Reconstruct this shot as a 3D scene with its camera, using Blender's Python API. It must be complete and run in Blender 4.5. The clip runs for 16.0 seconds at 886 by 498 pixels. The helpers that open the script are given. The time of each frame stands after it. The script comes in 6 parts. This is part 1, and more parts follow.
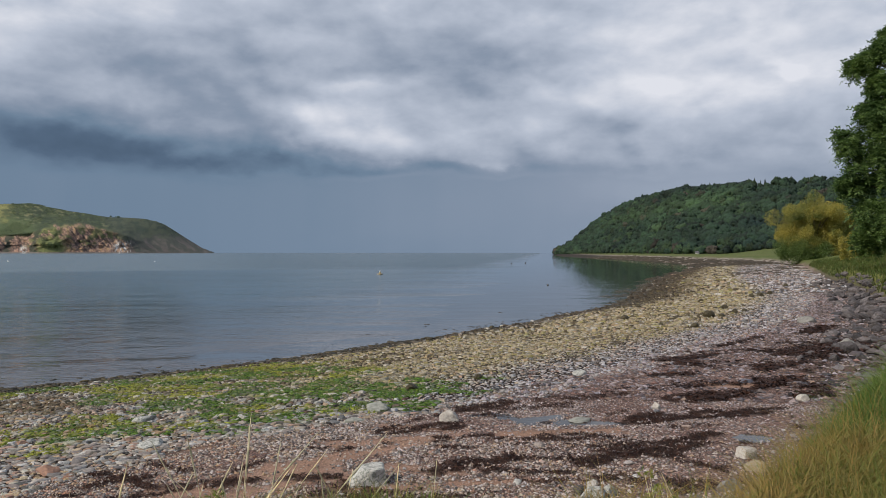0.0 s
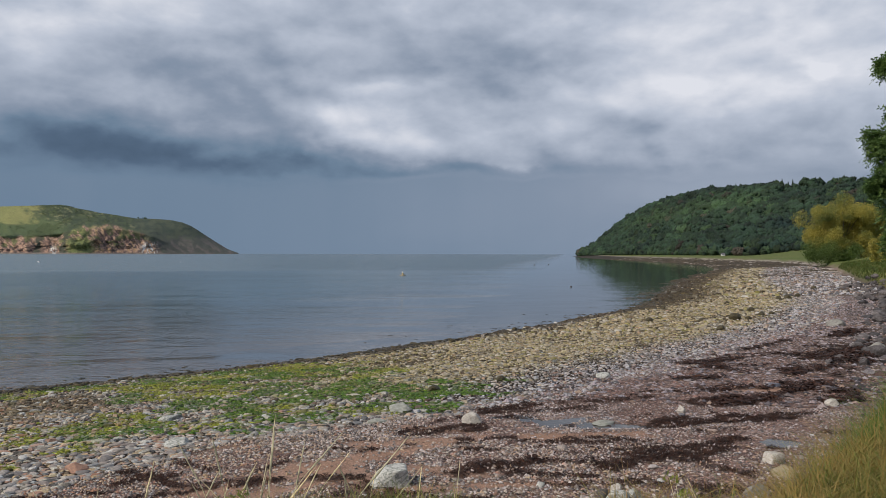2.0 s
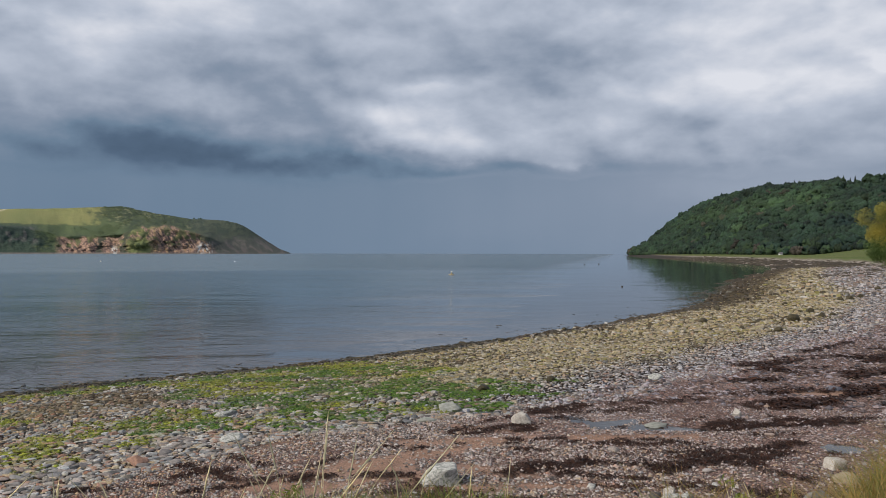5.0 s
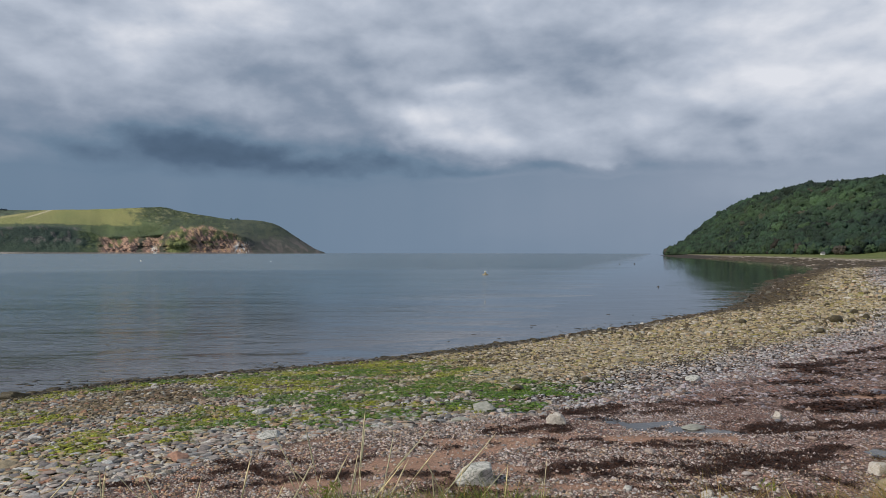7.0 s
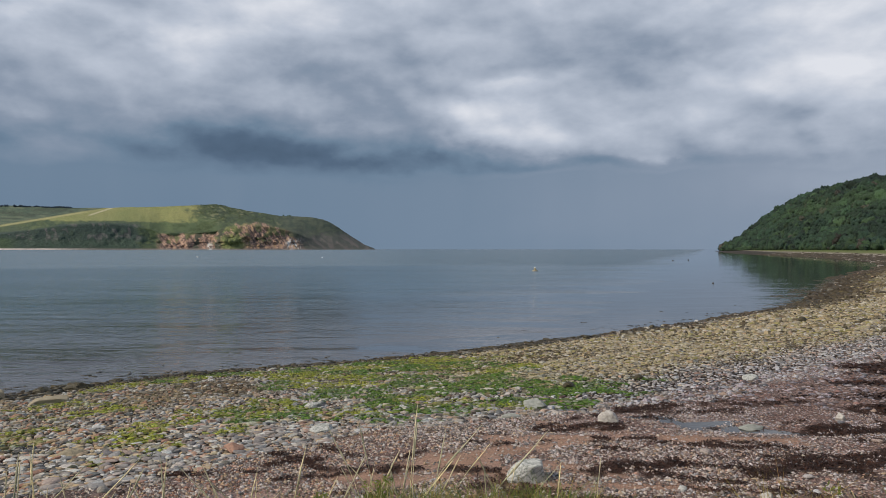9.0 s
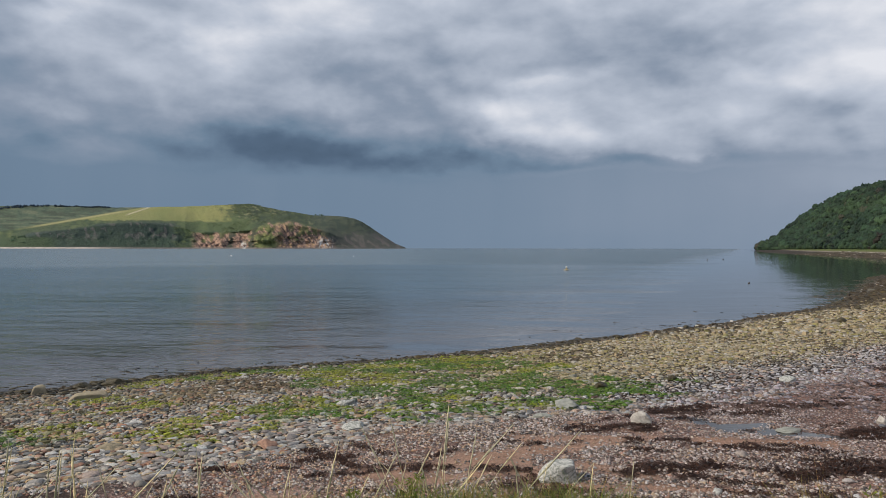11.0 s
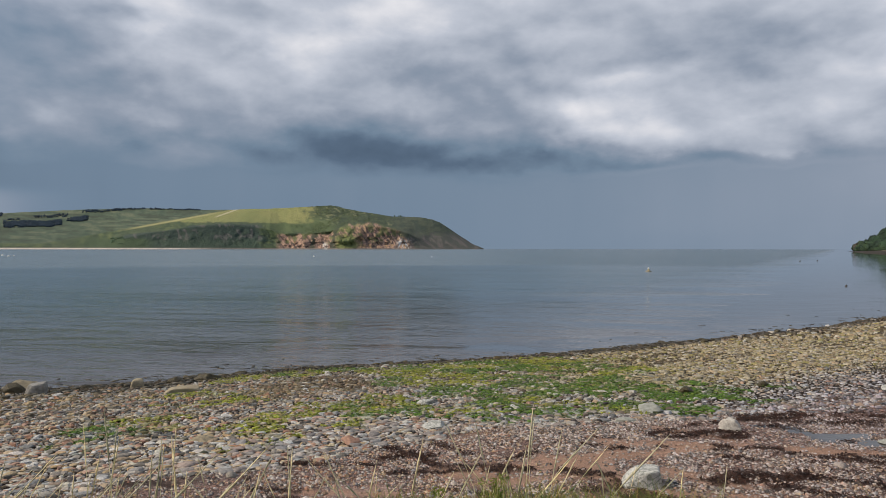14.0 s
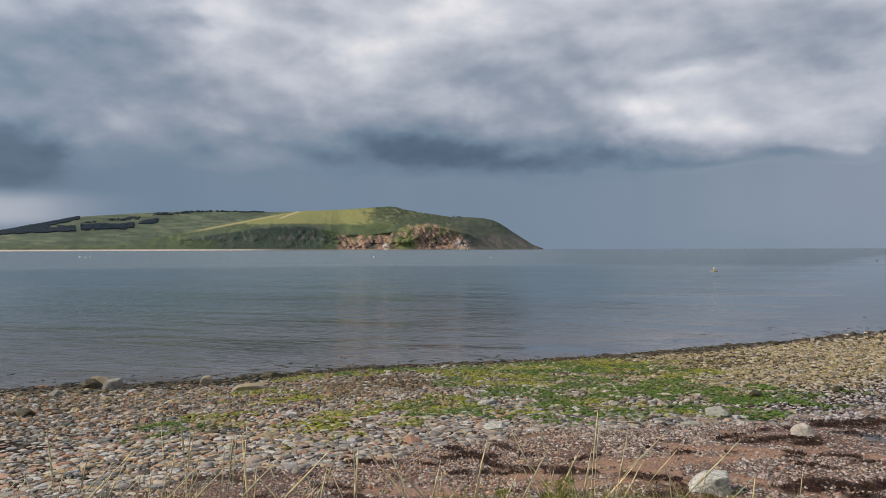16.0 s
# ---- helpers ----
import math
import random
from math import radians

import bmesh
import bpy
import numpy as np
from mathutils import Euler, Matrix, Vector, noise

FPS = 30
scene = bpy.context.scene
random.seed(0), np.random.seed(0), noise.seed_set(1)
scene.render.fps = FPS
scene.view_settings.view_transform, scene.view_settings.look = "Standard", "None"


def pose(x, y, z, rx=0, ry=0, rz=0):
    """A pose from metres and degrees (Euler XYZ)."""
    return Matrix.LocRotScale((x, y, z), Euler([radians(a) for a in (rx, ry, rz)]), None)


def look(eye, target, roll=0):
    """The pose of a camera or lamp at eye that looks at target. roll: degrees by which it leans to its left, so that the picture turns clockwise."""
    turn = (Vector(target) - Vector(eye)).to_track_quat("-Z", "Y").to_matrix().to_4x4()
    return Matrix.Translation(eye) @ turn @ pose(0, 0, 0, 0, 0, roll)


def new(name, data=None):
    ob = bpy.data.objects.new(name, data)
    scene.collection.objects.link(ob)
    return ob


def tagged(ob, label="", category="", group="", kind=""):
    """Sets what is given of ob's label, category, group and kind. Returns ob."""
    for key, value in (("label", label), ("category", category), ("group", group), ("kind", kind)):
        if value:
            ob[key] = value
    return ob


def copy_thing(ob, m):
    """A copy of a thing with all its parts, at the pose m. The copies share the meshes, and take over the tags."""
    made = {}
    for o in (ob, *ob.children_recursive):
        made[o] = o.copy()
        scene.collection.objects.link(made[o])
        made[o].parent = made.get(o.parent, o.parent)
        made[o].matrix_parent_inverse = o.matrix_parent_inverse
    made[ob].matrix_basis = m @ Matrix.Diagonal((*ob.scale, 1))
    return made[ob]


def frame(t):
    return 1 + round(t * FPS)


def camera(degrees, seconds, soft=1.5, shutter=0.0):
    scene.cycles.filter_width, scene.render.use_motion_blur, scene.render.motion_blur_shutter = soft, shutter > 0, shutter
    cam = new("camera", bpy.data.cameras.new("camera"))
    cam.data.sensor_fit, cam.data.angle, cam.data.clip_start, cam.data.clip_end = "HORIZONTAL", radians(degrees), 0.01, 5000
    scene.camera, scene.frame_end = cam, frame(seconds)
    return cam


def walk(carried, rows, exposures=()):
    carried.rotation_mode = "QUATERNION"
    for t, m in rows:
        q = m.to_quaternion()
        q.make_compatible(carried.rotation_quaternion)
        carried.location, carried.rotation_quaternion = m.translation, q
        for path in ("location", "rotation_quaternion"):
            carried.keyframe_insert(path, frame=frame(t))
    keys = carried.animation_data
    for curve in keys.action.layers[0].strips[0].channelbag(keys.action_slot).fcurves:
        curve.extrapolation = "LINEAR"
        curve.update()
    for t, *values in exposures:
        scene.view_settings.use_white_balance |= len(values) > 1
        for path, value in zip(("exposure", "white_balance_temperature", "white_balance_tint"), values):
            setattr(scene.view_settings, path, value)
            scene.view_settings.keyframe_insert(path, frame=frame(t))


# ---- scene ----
cam = camera(63.67, 16.0, soft=0.9)
EYE = 4.0
# seconds, place from the first eye, degrees of turn to the left, tilt up and roll
ROWS = [
    (0, 0.0000, -0.0000, -0.0000, -0.000, 0.271, 0.032),
    (0.5, 0.0029, -0.0009, -0.0000, 0.329, 0.310, 0.037),
    (1, 0.0012, 0.0006, 0.0015, 0.726, 0.353, 0.103),
    (1.5, -0.0014, 0.0029, 0.0031, 1.205, 0.347, 0.101),
    (2, -0.0032, 0.0045, 0.0053, 1.820, 0.367, 0.126),
    (2.5, -0.0051, 0.0042, 0.0062, 2.434, 0.333, 0.125),
    (3, -0.0078, 0.0016, 0.0070, 3.136, 0.324, 0.184),
    (3.5, -0.0090, -0.0021, 0.0071, 3.756, 0.318, 0.213),
    (4, -0.0077, -0.0067, 0.0067, 4.454, 0.324, 0.148),
    (6.5, -0.0209, -0.0319, 0.0059, 7.627, 0.307, 0.061),
    (7, -0.0232, -0.0344, 0.0059, 8.425, 0.301, 0.056),
    (7.5, -0.0299, -0.0331, 0.0070, 9.318, 0.263, 0.078),
    (8, -0.0361, -0.0311, 0.0060, 10.178, 0.210, 0.098),
    (8.5, -0.0380, -0.0299, 0.0036, 11.520, 0.114, 0.071),
    (9, -0.0422, -0.0283, 0.0038, 12.365, -0.022, 0.024),
    (11.5, -0.0498, -0.0299, -0.0007, 15.669, -0.115, 0.039),
    (12, -0.0562, -0.0317, -0.0018, 16.684, -0.146, 0.001),
    (12.5, -0.0616, -0.0349, -0.0025, 17.767, -0.119, 0.054),
    (13, -0.0658, -0.0394, -0.0009, 18.639, -0.080, 0.008),
    (13.5, -0.0732, -0.0457, -0.0007, 19.762, -0.068, 0.045),
    (14, -0.0809, -0.0511, -0.0023, 21.082, -0.048, 0.055),
    (14.5, -0.0865, -0.0569, -0.0029, 22.402, -0.031, 0.020),
    (15, -0.0899, -0.0620, -0.0018, 23.793, -0.015, -0.011),
    (15.5, -0.0948, -0.0670, -0.0010, 24.802, 0.010, -0.137),
    (16, -0.1002, -0.0721, 0.0006, 25.806, -0.014, -0.158),
]


def gaze(x, y, z, yaw, pitch, roll):
    a, p = radians(yaw), radians(pitch)
    eye = Vector((x, y, EYE + z))
    return look(eye, eye + Vector((-math.sin(a) * math.cos(p), math.cos(a) * math.cos(p), math.sin(p))), roll)


walk(cam, [(t, gaze(*v)) for t, *v in ROWS], exposures=[(0.0, -0.13, 6420, 11), (4.0, -0.16, 6400, 11), (8.0, -0.14, 6430, 10), (13.0, -0.07, 6600, 11), (16.0, -0.03, 6860, 12)])


# ---- node helpers ----
def link(tree, value, socket):
    if isinstance(value, (int, float)):
        socket.default_value = value
    elif isinstance(value, (tuple, list)):
        socket.default_value = (*value, 1.0) if len(value) == 3 and socket.type == "RGBA" else value
    else:
        tree.links.new(value, socket)


def maths(tree, op, a, b=None, c=None, clamp=False):
    n = tree.nodes.new("ShaderNodeMath")
    n.operation, n.use_clamp = op, clamp
    for i, v in enumerate((a, b, c)):
        if v is not None:
            link(tree, v, n.inputs[i])
    return n.outputs[0]


def noise_tex(tree, vector, scale, detail=4.0, rough=0.55, warp=0.0):
    n = tree.nodes.new("ShaderNodeTexNoise")
    link(tree, vector, n.inputs["Vector"])
    n.inputs["Scale"].default_value, n.inputs["Detail"].default_value = scale, detail
    n.inputs["Roughness"].default_value, n.inputs["Distortion"].default_value = rough, warp
    return n.outputs["Fac"]


def ramp(tree, value, stops):
    n = tree.nodes.new("ShaderNodeValToRGB")
    link(tree, value, n.inputs[0])
    while len(n.color_ramp.elements) < len(stops):
        n.color_ramp.elements.new(0.5)
    for e, (p, c) in zip(n.color_ramp.elements, stops):
        e.position, e.color = p, (*c, 1) if len(c) == 3 else c
    return n.outputs[0]


def mixed(tree, fac, a, b, mode="MIX"):
    n = tree.nodes.new("ShaderNodeMix")
    n.data_type, n.blend_type = "RGBA", mode
    link(tree, fac, n.inputs[0]), link(tree, a, n.inputs[6]), link(tree, b, n.inputs[7])
    return n.outputs[2]


def scaled(tree, vector, by, turn=0.0):
    if turn:
        m = tree.nodes.new("ShaderNodeMapping")
        link(tree, vector, m.inputs["Vector"])
        m.inputs["Rotation"].default_value = (0, 0, turn)
        vector = m.outputs[0]
    n = tree.nodes.new("ShaderNodeMapping")
    link(tree, vector, n.inputs["Vector"])
    n.inputs["Scale"].default_value = by
    return n.outputs[0]


# ---- sky and sun ----
SUN_AZ, SUN_EL = -118.0, 38.0
world = bpy.data.worlds.new("sky")
scene.world = world
world.use_nodes = True
wt = world.node_tree
wt.nodes.clear()
way = wt.nodes.new("ShaderNodeTexCoord").outputs["Generated"]
split = wt.nodes.new("ShaderNodeSeparateXYZ")
link(wt, way, split.inputs[0])
dx, dy, dz = split.outputs
az0 = maths(wt, "MULTIPLY", maths(wt, "ARCTAN2", dx, dy), 57.2958)
el0 = maths(wt, "MULTIPLY", maths(wt, "ARCSINE", dz), 57.2958)
level = scaled(wt, way, (1.0, 1.0, 1.9))


def shifted(vector, by):
    n = wt.nodes.new("ShaderNodeVectorMath")
    n.operation = "ADD"
    link(wt, vector, n.inputs[0])
    n.inputs[1].default_value = by
    return n.outputs[0]


n_a = noise_tex(wt, level, 5.0, 6.0, 0.52)
n_b = noise_tex(wt, shifted(level, (7.0, 3.0, 0.0)), 5.5, 6.0, 0.52)
az = maths(wt, "MULTIPLY_ADD", maths(wt, "SUBTRACT", n_a, 0.5), 13.0, az0)
el = maths(wt, "MULTIPLY_ADD", maths(wt, "SUBTRACT", n_b, 0.5), 5.6, el0)
acc = ramp(wt, maths(wt, "DIVIDE", el, 40.0, clamp=True),
           [(0.0, (0.42,) * 3), (0.145, (0.43,) * 3), (0.185, (0.60,) * 3), (0.32, (0.76,) * 3), (0.5, (0.82,) * 3), (1.0, (0.58,) * 3)])


def mass(cover, a, e, sa, se, amp):
    """Adds one heaped cloud: its middle, its reach (degrees) and its lightness."""
    p = maths(wt, "MULTIPLY_ADD", az, 1 / sa, -a / sa)
    q = maths(wt, "MULTIPLY_ADD", el, 1 / se, -e / se)
    d2 = maths(wt, "MULTIPLY_ADD", p, p, maths(wt, "MULTIPLY", q, q))
    return maths(wt, "MULTIPLY_ADD", maths(wt, "POWER", 0.3679, maths(wt, "POWER", d2, 1.5)), amp, cover)


# the dark base over the firth
acc = mass(acc, 9.0, 3.5, 17.0, 4.0, 0.06)
acc = mass(acc, -44.0, 4.5, 14.0, 4.0, 0.04)
acc = mass(acc, -24.5, 7.9, 13.0, 1.8, -0.28)
acc = mass(acc, -30.0, 7.6, 7.0, 1.4, -0.07)
acc = mass(acc, -12.0, 7.0, 8.0, 0.8, -0.17)
acc = mass(acc, 1.0, 6.7, 8.0, 0.5, -0.14)
# the lit heap above it
acc = mass(acc, -6.5, 10.2, 7.0, 2.2, 0.16)
acc = mass(acc, -5.0, 8.6, 5.0, 1.1, 0.11)
acc = mass(acc, -9.5, 10.9, 3.5, 1.1, 0.10)
acc = mass(acc, 4.0, 9.5, 5.5, 1.8, 0.13)
# grey lumps over the heap and to the west of it
acc = mass(acc, 2.0, 15.2, 9.5, 2.3, -0.17)
acc = mass(acc, 5.0, 13.1, 6.0, 1.0, -0.10)
acc = mass(acc, -6.0, 13.2, 4.5, 0.7, -0.12)
acc = mass(acc, -22.0, 13.2, 10.0, 1.8, -0.15)
acc = mass(acc, -28.5, 18.0, 7.5, 2.0, 0.13)
# paler cover in the east
acc = mass(acc, 20.0, 14.0, 13.0, 6.5, 0.17)
acc = mass(acc, 25.5, 13.3, 1.5, 0.9, 0.24)
acc = mass(acc, 12.5, 8.3, 3.0, 1.5, -0.10)
acc = mass(acc, 21.0, 8.5, 4.5, 1.7, -0.08)
acc = mass(acc, 20.0, 4.7, 9.5, 2.4, 0.10)
# broken cover in the west
acc = mass(acc, -52.0, 15.0, 15.0, 7.0, 0.10)
acc = mass(acc, -54.0, 13.5, 9.0, 3.0, -0.30)
acc = mass(acc, -50.8, 8.9, 4.0, 1.5, 0.10)
acc = mass(acc, -42.8, 8.2, 4.0, 1.4, -0.10)
acc = mass(acc, -58.5, 7.2, 5.0, 2.4, -0.24)
acc = mass(acc, -41.5, 17.5, 2.4, 3.0, 0.24)
acc = mass(acc, -39.3, 15.6, 2.2, 0.9, -0.13)
acc = mass(acc, -32.5, 15.0, 3.5, 2.6, 0.12)
acc = mass(acc, -26.5, 18.5, 3.0, 2.0, 0.10)
# the whole cover grows paler from west to east
acc = maths(wt, "ADD", acc, maths(wt, "MULTIPLY_ADD", maths(wt, "MAXIMUM", maths(wt, "MINIMUM", az0, 30.0), -60.0), 0.0027, 0.085))
acc = mass(acc, -33.0, 16.5, 10.0, 5.5, 0.07)
# billows, lit from the south-west, and finer rags; none in the haze below
billow = noise_tex(wt, level, 10.0, 6.0, 0.48, 0.1)
lit = maths(wt, "SUBTRACT", billow, noise_tex(wt, shifted(level, (0.012, 0.0, 0.034)), 10.0, 6.0, 0.48, 0.1))
rags = ramp(wt, maths(wt, "DIVIDE", el, 20.0, clamp=True), [(0.29, (0.0,) * 3), (0.37, (1.0,) * 3)])
fine = maths(wt, "SUBTRACT", noise_tex(wt, shifted(level, (2.0, 1.0, 4.0)), 4.5, 7.0, 0.50), 0.5)
acc = maths(wt, "MULTIPLY_ADD", maths(wt, "MULTIPLY_ADD", fine, 0.42, maths(wt, "MULTIPLY", lit, 0.62)), rags, acc)
# faint shafts of rain in the haze
acc = maths(wt, "MULTIPLY_ADD", maths(wt, "SUBTRACT", noise_tex(wt, scaled(wt, way, (1.0, 1.0, 0.12)), 9.0, 3.0), 0.5), 0.07, acc)
# a clear strip low in the west
p = maths(wt, "MULTIPLY_ADD", az0, 1 / 5.0, 57.5 / 5.0)
q = maths(wt, "MULTIPLY_ADD", maths(wt, "MULTIPLY_ADD", fine, 1.6, el0), 1 / 1.25, -2.9 / 1.25)
q = maths(wt, "MULTIPLY", q, q)
acc = maths(wt, "MULTIPLY_ADD", maths(wt, "POWER", 0.3679, maths(wt, "MULTIPLY_ADD", p, p, maths(wt, "MULTIPLY", q, q))), 0.42, acc)
cloud = ramp(wt, maths(wt, "MULTIPLY", acc, 0.8333, clamp=True),
             [(0.0, (0.060, 0.097, 0.150)), (0.22, (0.102, 0.156, 0.234)), (0.36, (0.168, 0.244, 0.340)), (0.54, (0.276, 0.335, 0.430)), (0.80, (0.530, 0.584, 0.680)), (1.0, (0.81, 0.83, 0.885))])
heaven = wt.nodes.new("ShaderNodeTexSky")
heaven.sky_type, heaven.sun_disc = "NISHITA", False
heaven.sun_elevation, heaven.sun_rotation = radians(SUN_EL), radians(SUN_AZ)
# towards the sun, behind the walk, the cover is thin and bright
back = maths(wt, "MULTIPLY_ADD", dy, -0.85, maths(wt, "MULTIPLY_ADD", dx, -0.45, maths(wt, "MULTIPLY", dz, 0.9)))
thin = ramp(wt, maths(wt, "MULTIPLY_ADD", back, 0.5, 0.5, clamp=True), [(0.45, (0.0,) * 3), (0.85, (1.0,) * 3)])
glare = maths(wt, "MULTIPLY_ADD", thin, 0.15, 1.0)
bright = mixed(wt, 1.0, cloud, glare, "MULTIPLY")
blue = mixed(wt, 1.0, heaven.outputs[0], (0.1, 0.1, 0.1), "MULTIPLY")
total = mixed(wt, maths(wt, "MULTIPLY", thin, 0.3), bright, blue)
sky_bg = wt.nodes.new("ShaderNodeBackground")
link(wt, total, sky_bg.inputs[0])
sky_bg.inputs[1].default_value = 1.0
wt.links.new(sky_bg.outputs[0], wt.nodes.new("ShaderNodeOutputWorld").inputs[0])

sun = new("sun", bpy.data.lights.new("sun", "SUN"))
sun.data.energy, sun.data.angle, sun.data.color = 3.8, radians(2.5), (1.0, 0.90, 0.76)
sa_, se_ = radians(SUN_AZ), radians(SUN_EL)
sun.matrix_world = look((0, 0, 0), (-math.sin(sa_) * math.cos(se_), -math.cos(sa_) * math.cos(se_), -math.sin(se_)))
sun.location = (-40, -40, 60)


# ---- materials ----
def surface(name, colour, other=None, scale=3.0, rough=0.85, bump=0.3, bump_scale=30.0, grain=0.25, attr=None, vary=None, local=False, metal=0.0, spec=0.4, lump=0.02, veined=False):
    """A surface of two colours in patches, with fine grain, relief and variation from piece to piece."""
    m = bpy.data.materials.new(name)
    m.use_nodes = True
    t = m.node_tree
    b = t.nodes["Principled BSDF"]
    where = t.nodes.new("ShaderNodeTexCoord").outputs["Object"] if local else t.nodes.new("ShaderNodeNewGeometry").outputs["Position"]
    if attr:
        a = t.nodes.new("ShaderNodeAttribute")
        a.attribute_name = attr
        base = a.outputs["Color"]
        if other:
            base = mixed(t, ramp(t, noise_tex(t, where, scale), [(0.45, (0,) * 3), (0.62, (1,) * 3)]), base, other)
    else:
        patch = noise_tex(t, where, scale, warp=1.5 if veined else 0.0)
        if veined:
            patch = maths(t, "MULTIPLY_ADD", maths(t, "ABSOLUTE", maths(t, "SUBTRACT", patch, 0.5)), -15.0, 1.0, clamp=True)
        else:
            patch = ramp(t, patch, [(0.35, (0,) * 3), (0.65, (1,) * 3)])
        base = mixed(t, patch, colour, other or colour)
    speck = maths(t, "MULTIPLY_ADD", noise_tex(t, where, bump_scale * 1.7, 3.0, 0.7), 2 * grain, 1 - grain)
    base = mixed(t, 1.0, base, speck, "MULTIPLY")
    if vary:
        if vary[0] == "object":
            rnd = t.nodes.new("ShaderNodeObjectInfo").outputs["Random"]
        else:
            rnd = t.nodes.new("ShaderNodeNewGeometry").outputs["Random Per Island"]
        base = mixed(t, 1.0, base, ramp(t, rnd, vary[1]), "MULTIPLY")
    link(t, base, b.inputs["Base Color"])
    b.inputs["Roughness"].default_value, b.inputs["Metallic"].default_value = rough, metal
    b.inputs["Specular IOR Level"].default_value = spec
    if bump:
        n = t.nodes.new("ShaderNodeBump")
        n.inputs["Strength"].default_value, n.inputs["Distance"].default_value = bump, lump
        link(t, noise_tex(t, where, bump_scale, 6.0, 0.65), n.inputs["Height"])
        link(t, n.outputs[0], b.inputs["Normal"])
    return m


GREYS = [(0.0, (0.5, 0.5, 0.52)), (0.25, (0.92, 0.82, 0.76)), (0.4, (0.8, 0.82, 0.85)), (0.6, (1.0, 1.0, 0.97)), (0.8, (1.12, 0.9, 0.78)), (1.0, (1.6, 1.55, 1.48))]
LEAFY = [(0.0, (0.55, 0.6, 0.6)), (0.5, (1.0, 1.0, 1.0)), (1.0, (1.5, 1.4, 1.2))]
def ground_material(name):
    """Sand, turf and fine gravel: grains of many greys lie where the attribute's alpha calls for them."""
    m = surface(name, None, None, rough=0.9, bump=0.9, bump_scale=26.0, grain=1.0, attr="tint", lump=0.03, spec=0.12)
    t = m.node_tree
    b, a = t.nodes["Principled BSDF"], next(n for n in t.nodes if n.type == "ATTRIBUTE")
    cells = t.nodes.new("ShaderNodeTexVoronoi")
    link(t, t.nodes.new("ShaderNodeNewGeometry").outputs["Position"], cells.inputs["Vector"])
    cells.inputs["Scale"].default_value = 38.0
    grey = t.nodes.new("ShaderNodeSeparateColor")
    link(t, cells.outputs["Color"], grey.inputs[0])
    tone = ramp(t, grey.outputs[0], [(0.0, (0.35, 0.34, 0.36)), (0.35, (0.75, 0.72, 0.74)), (0.6, (1.05, 0.98, 0.96)), (0.8, (1.3, 1.1, 1.0)), (1.0, (1.9, 1.85, 1.85))])
    gap_ = ramp(t, cells.outputs["Distance"], [(0.35, (1.0,) * 3), (0.75, (0.5,) * 3)])
    speck = mixed(t, 1.0, tone, gap_, "MULTIPLY")
    was = b.inputs["Base Color"].links[0].from_socket
    link(t, mixed(t, a.outputs["Alpha"], was, mixed(t, 1.0, was, speck, "MULTIPLY")), b.inputs["Base Color"])
    return m


M_GROUND = ground_material("shingle_sand_and_turf")
M_STONES = surface("beach_stone", None, None, rough=0.8, bump=0.6, bump_scale=30.0, grain=1.0, attr="tint", lump=0.02, spec=0.25)
M_COBBLE = surface("cobble", (0.32, 0.30, 0.28), (0.22, 0.21, 0.21), 3.0, 0.8, 0.7, 3.0, 1.0, vary=("object", GREYS), local=True, lump=0.01)
M_PALE = surface("pale_veined_rock", (0.49, 0.485, 0.45), (0.20, 0.215, 0.19), 2.2, 0.8, 0.6, 9.0, 0.8, local=True, veined=True)
M_WHITE = surface("white_quartz_rock", (0.58, 0.55, 0.50), (0.42, 0.385, 0.345), 7.0, 0.75, 0.9, 12.0, 0.5, local=True)
M_GREYROCK = surface("grey_green_rock", (0.29, 0.28, 0.26), (0.17, 0.165, 0.145), 5.0, 0.8, 0.6, 18.0, 0.3, local=True)
M_PALEGREEN = surface("pale_green_rock", (0.36, 0.365, 0.325), (0.24, 0.245, 0.21), 5.0, 0.8, 0.7, 14.0, 0.4, local=True)
M_BROWNROCK = surface("ochre_rock", (0.36, 0.30, 0.20), (0.25, 0.21, 0.14), 6.0, 0.8, 0.5, 20.0, 0.3, local=True)
M_RED = surface("rust_red_rock", (0.38, 0.22, 0.15), (0.27, 0.16, 0.12), 6.0, 0.8, 0.4, 20.0, 0.3, local=True)
M_RIPRAP = surface("riprap_rock", (0.125, 0.118, 0.125), (0.060, 0.055, 0.055), 3.0, 0.85, 1.0, 6.0, 1.2, vary=("object", [(0.0, (0.55, 0.55, 0.56)), (0.5, (0.95, 0.9, 0.86)), (1.0, (1.5, 1.42, 1.35))]), local=True)
M_WEEDROCK = surface("weed_covered_rock", (0.045, 0.035, 0.02), (0.08, 0.065, 0.025), 9.0, 0.5, 0.9, 26.0, 0.4, local=True)
M_WEED = surface("wet_brown_wrack", (0.022, 0.012, 0.010), (0.060, 0.028, 0.018), 6.0, 0.6, 0.4, 40.0, 0.3, vary=("island", LEAFY), spec=0.15)
M_FRINGE = surface("black_bladder_wrack", (0.026, 0.021, 0.012), (0.065, 0.050, 0.020), 3.0, 0.5, 0.4, 40.0, 0.4, vary=("island", LEAFY), spec=0.3)
M_ALGAE = surface("green_algae", None, None, rough=0.6, bump=0.6, bump_scale=60.0, grain=0.5, attr="tint", vary=("island", [(0.0, (0.7, 0.72, 0.7)), (1.0, (1.3, 1.25, 1.2))]))
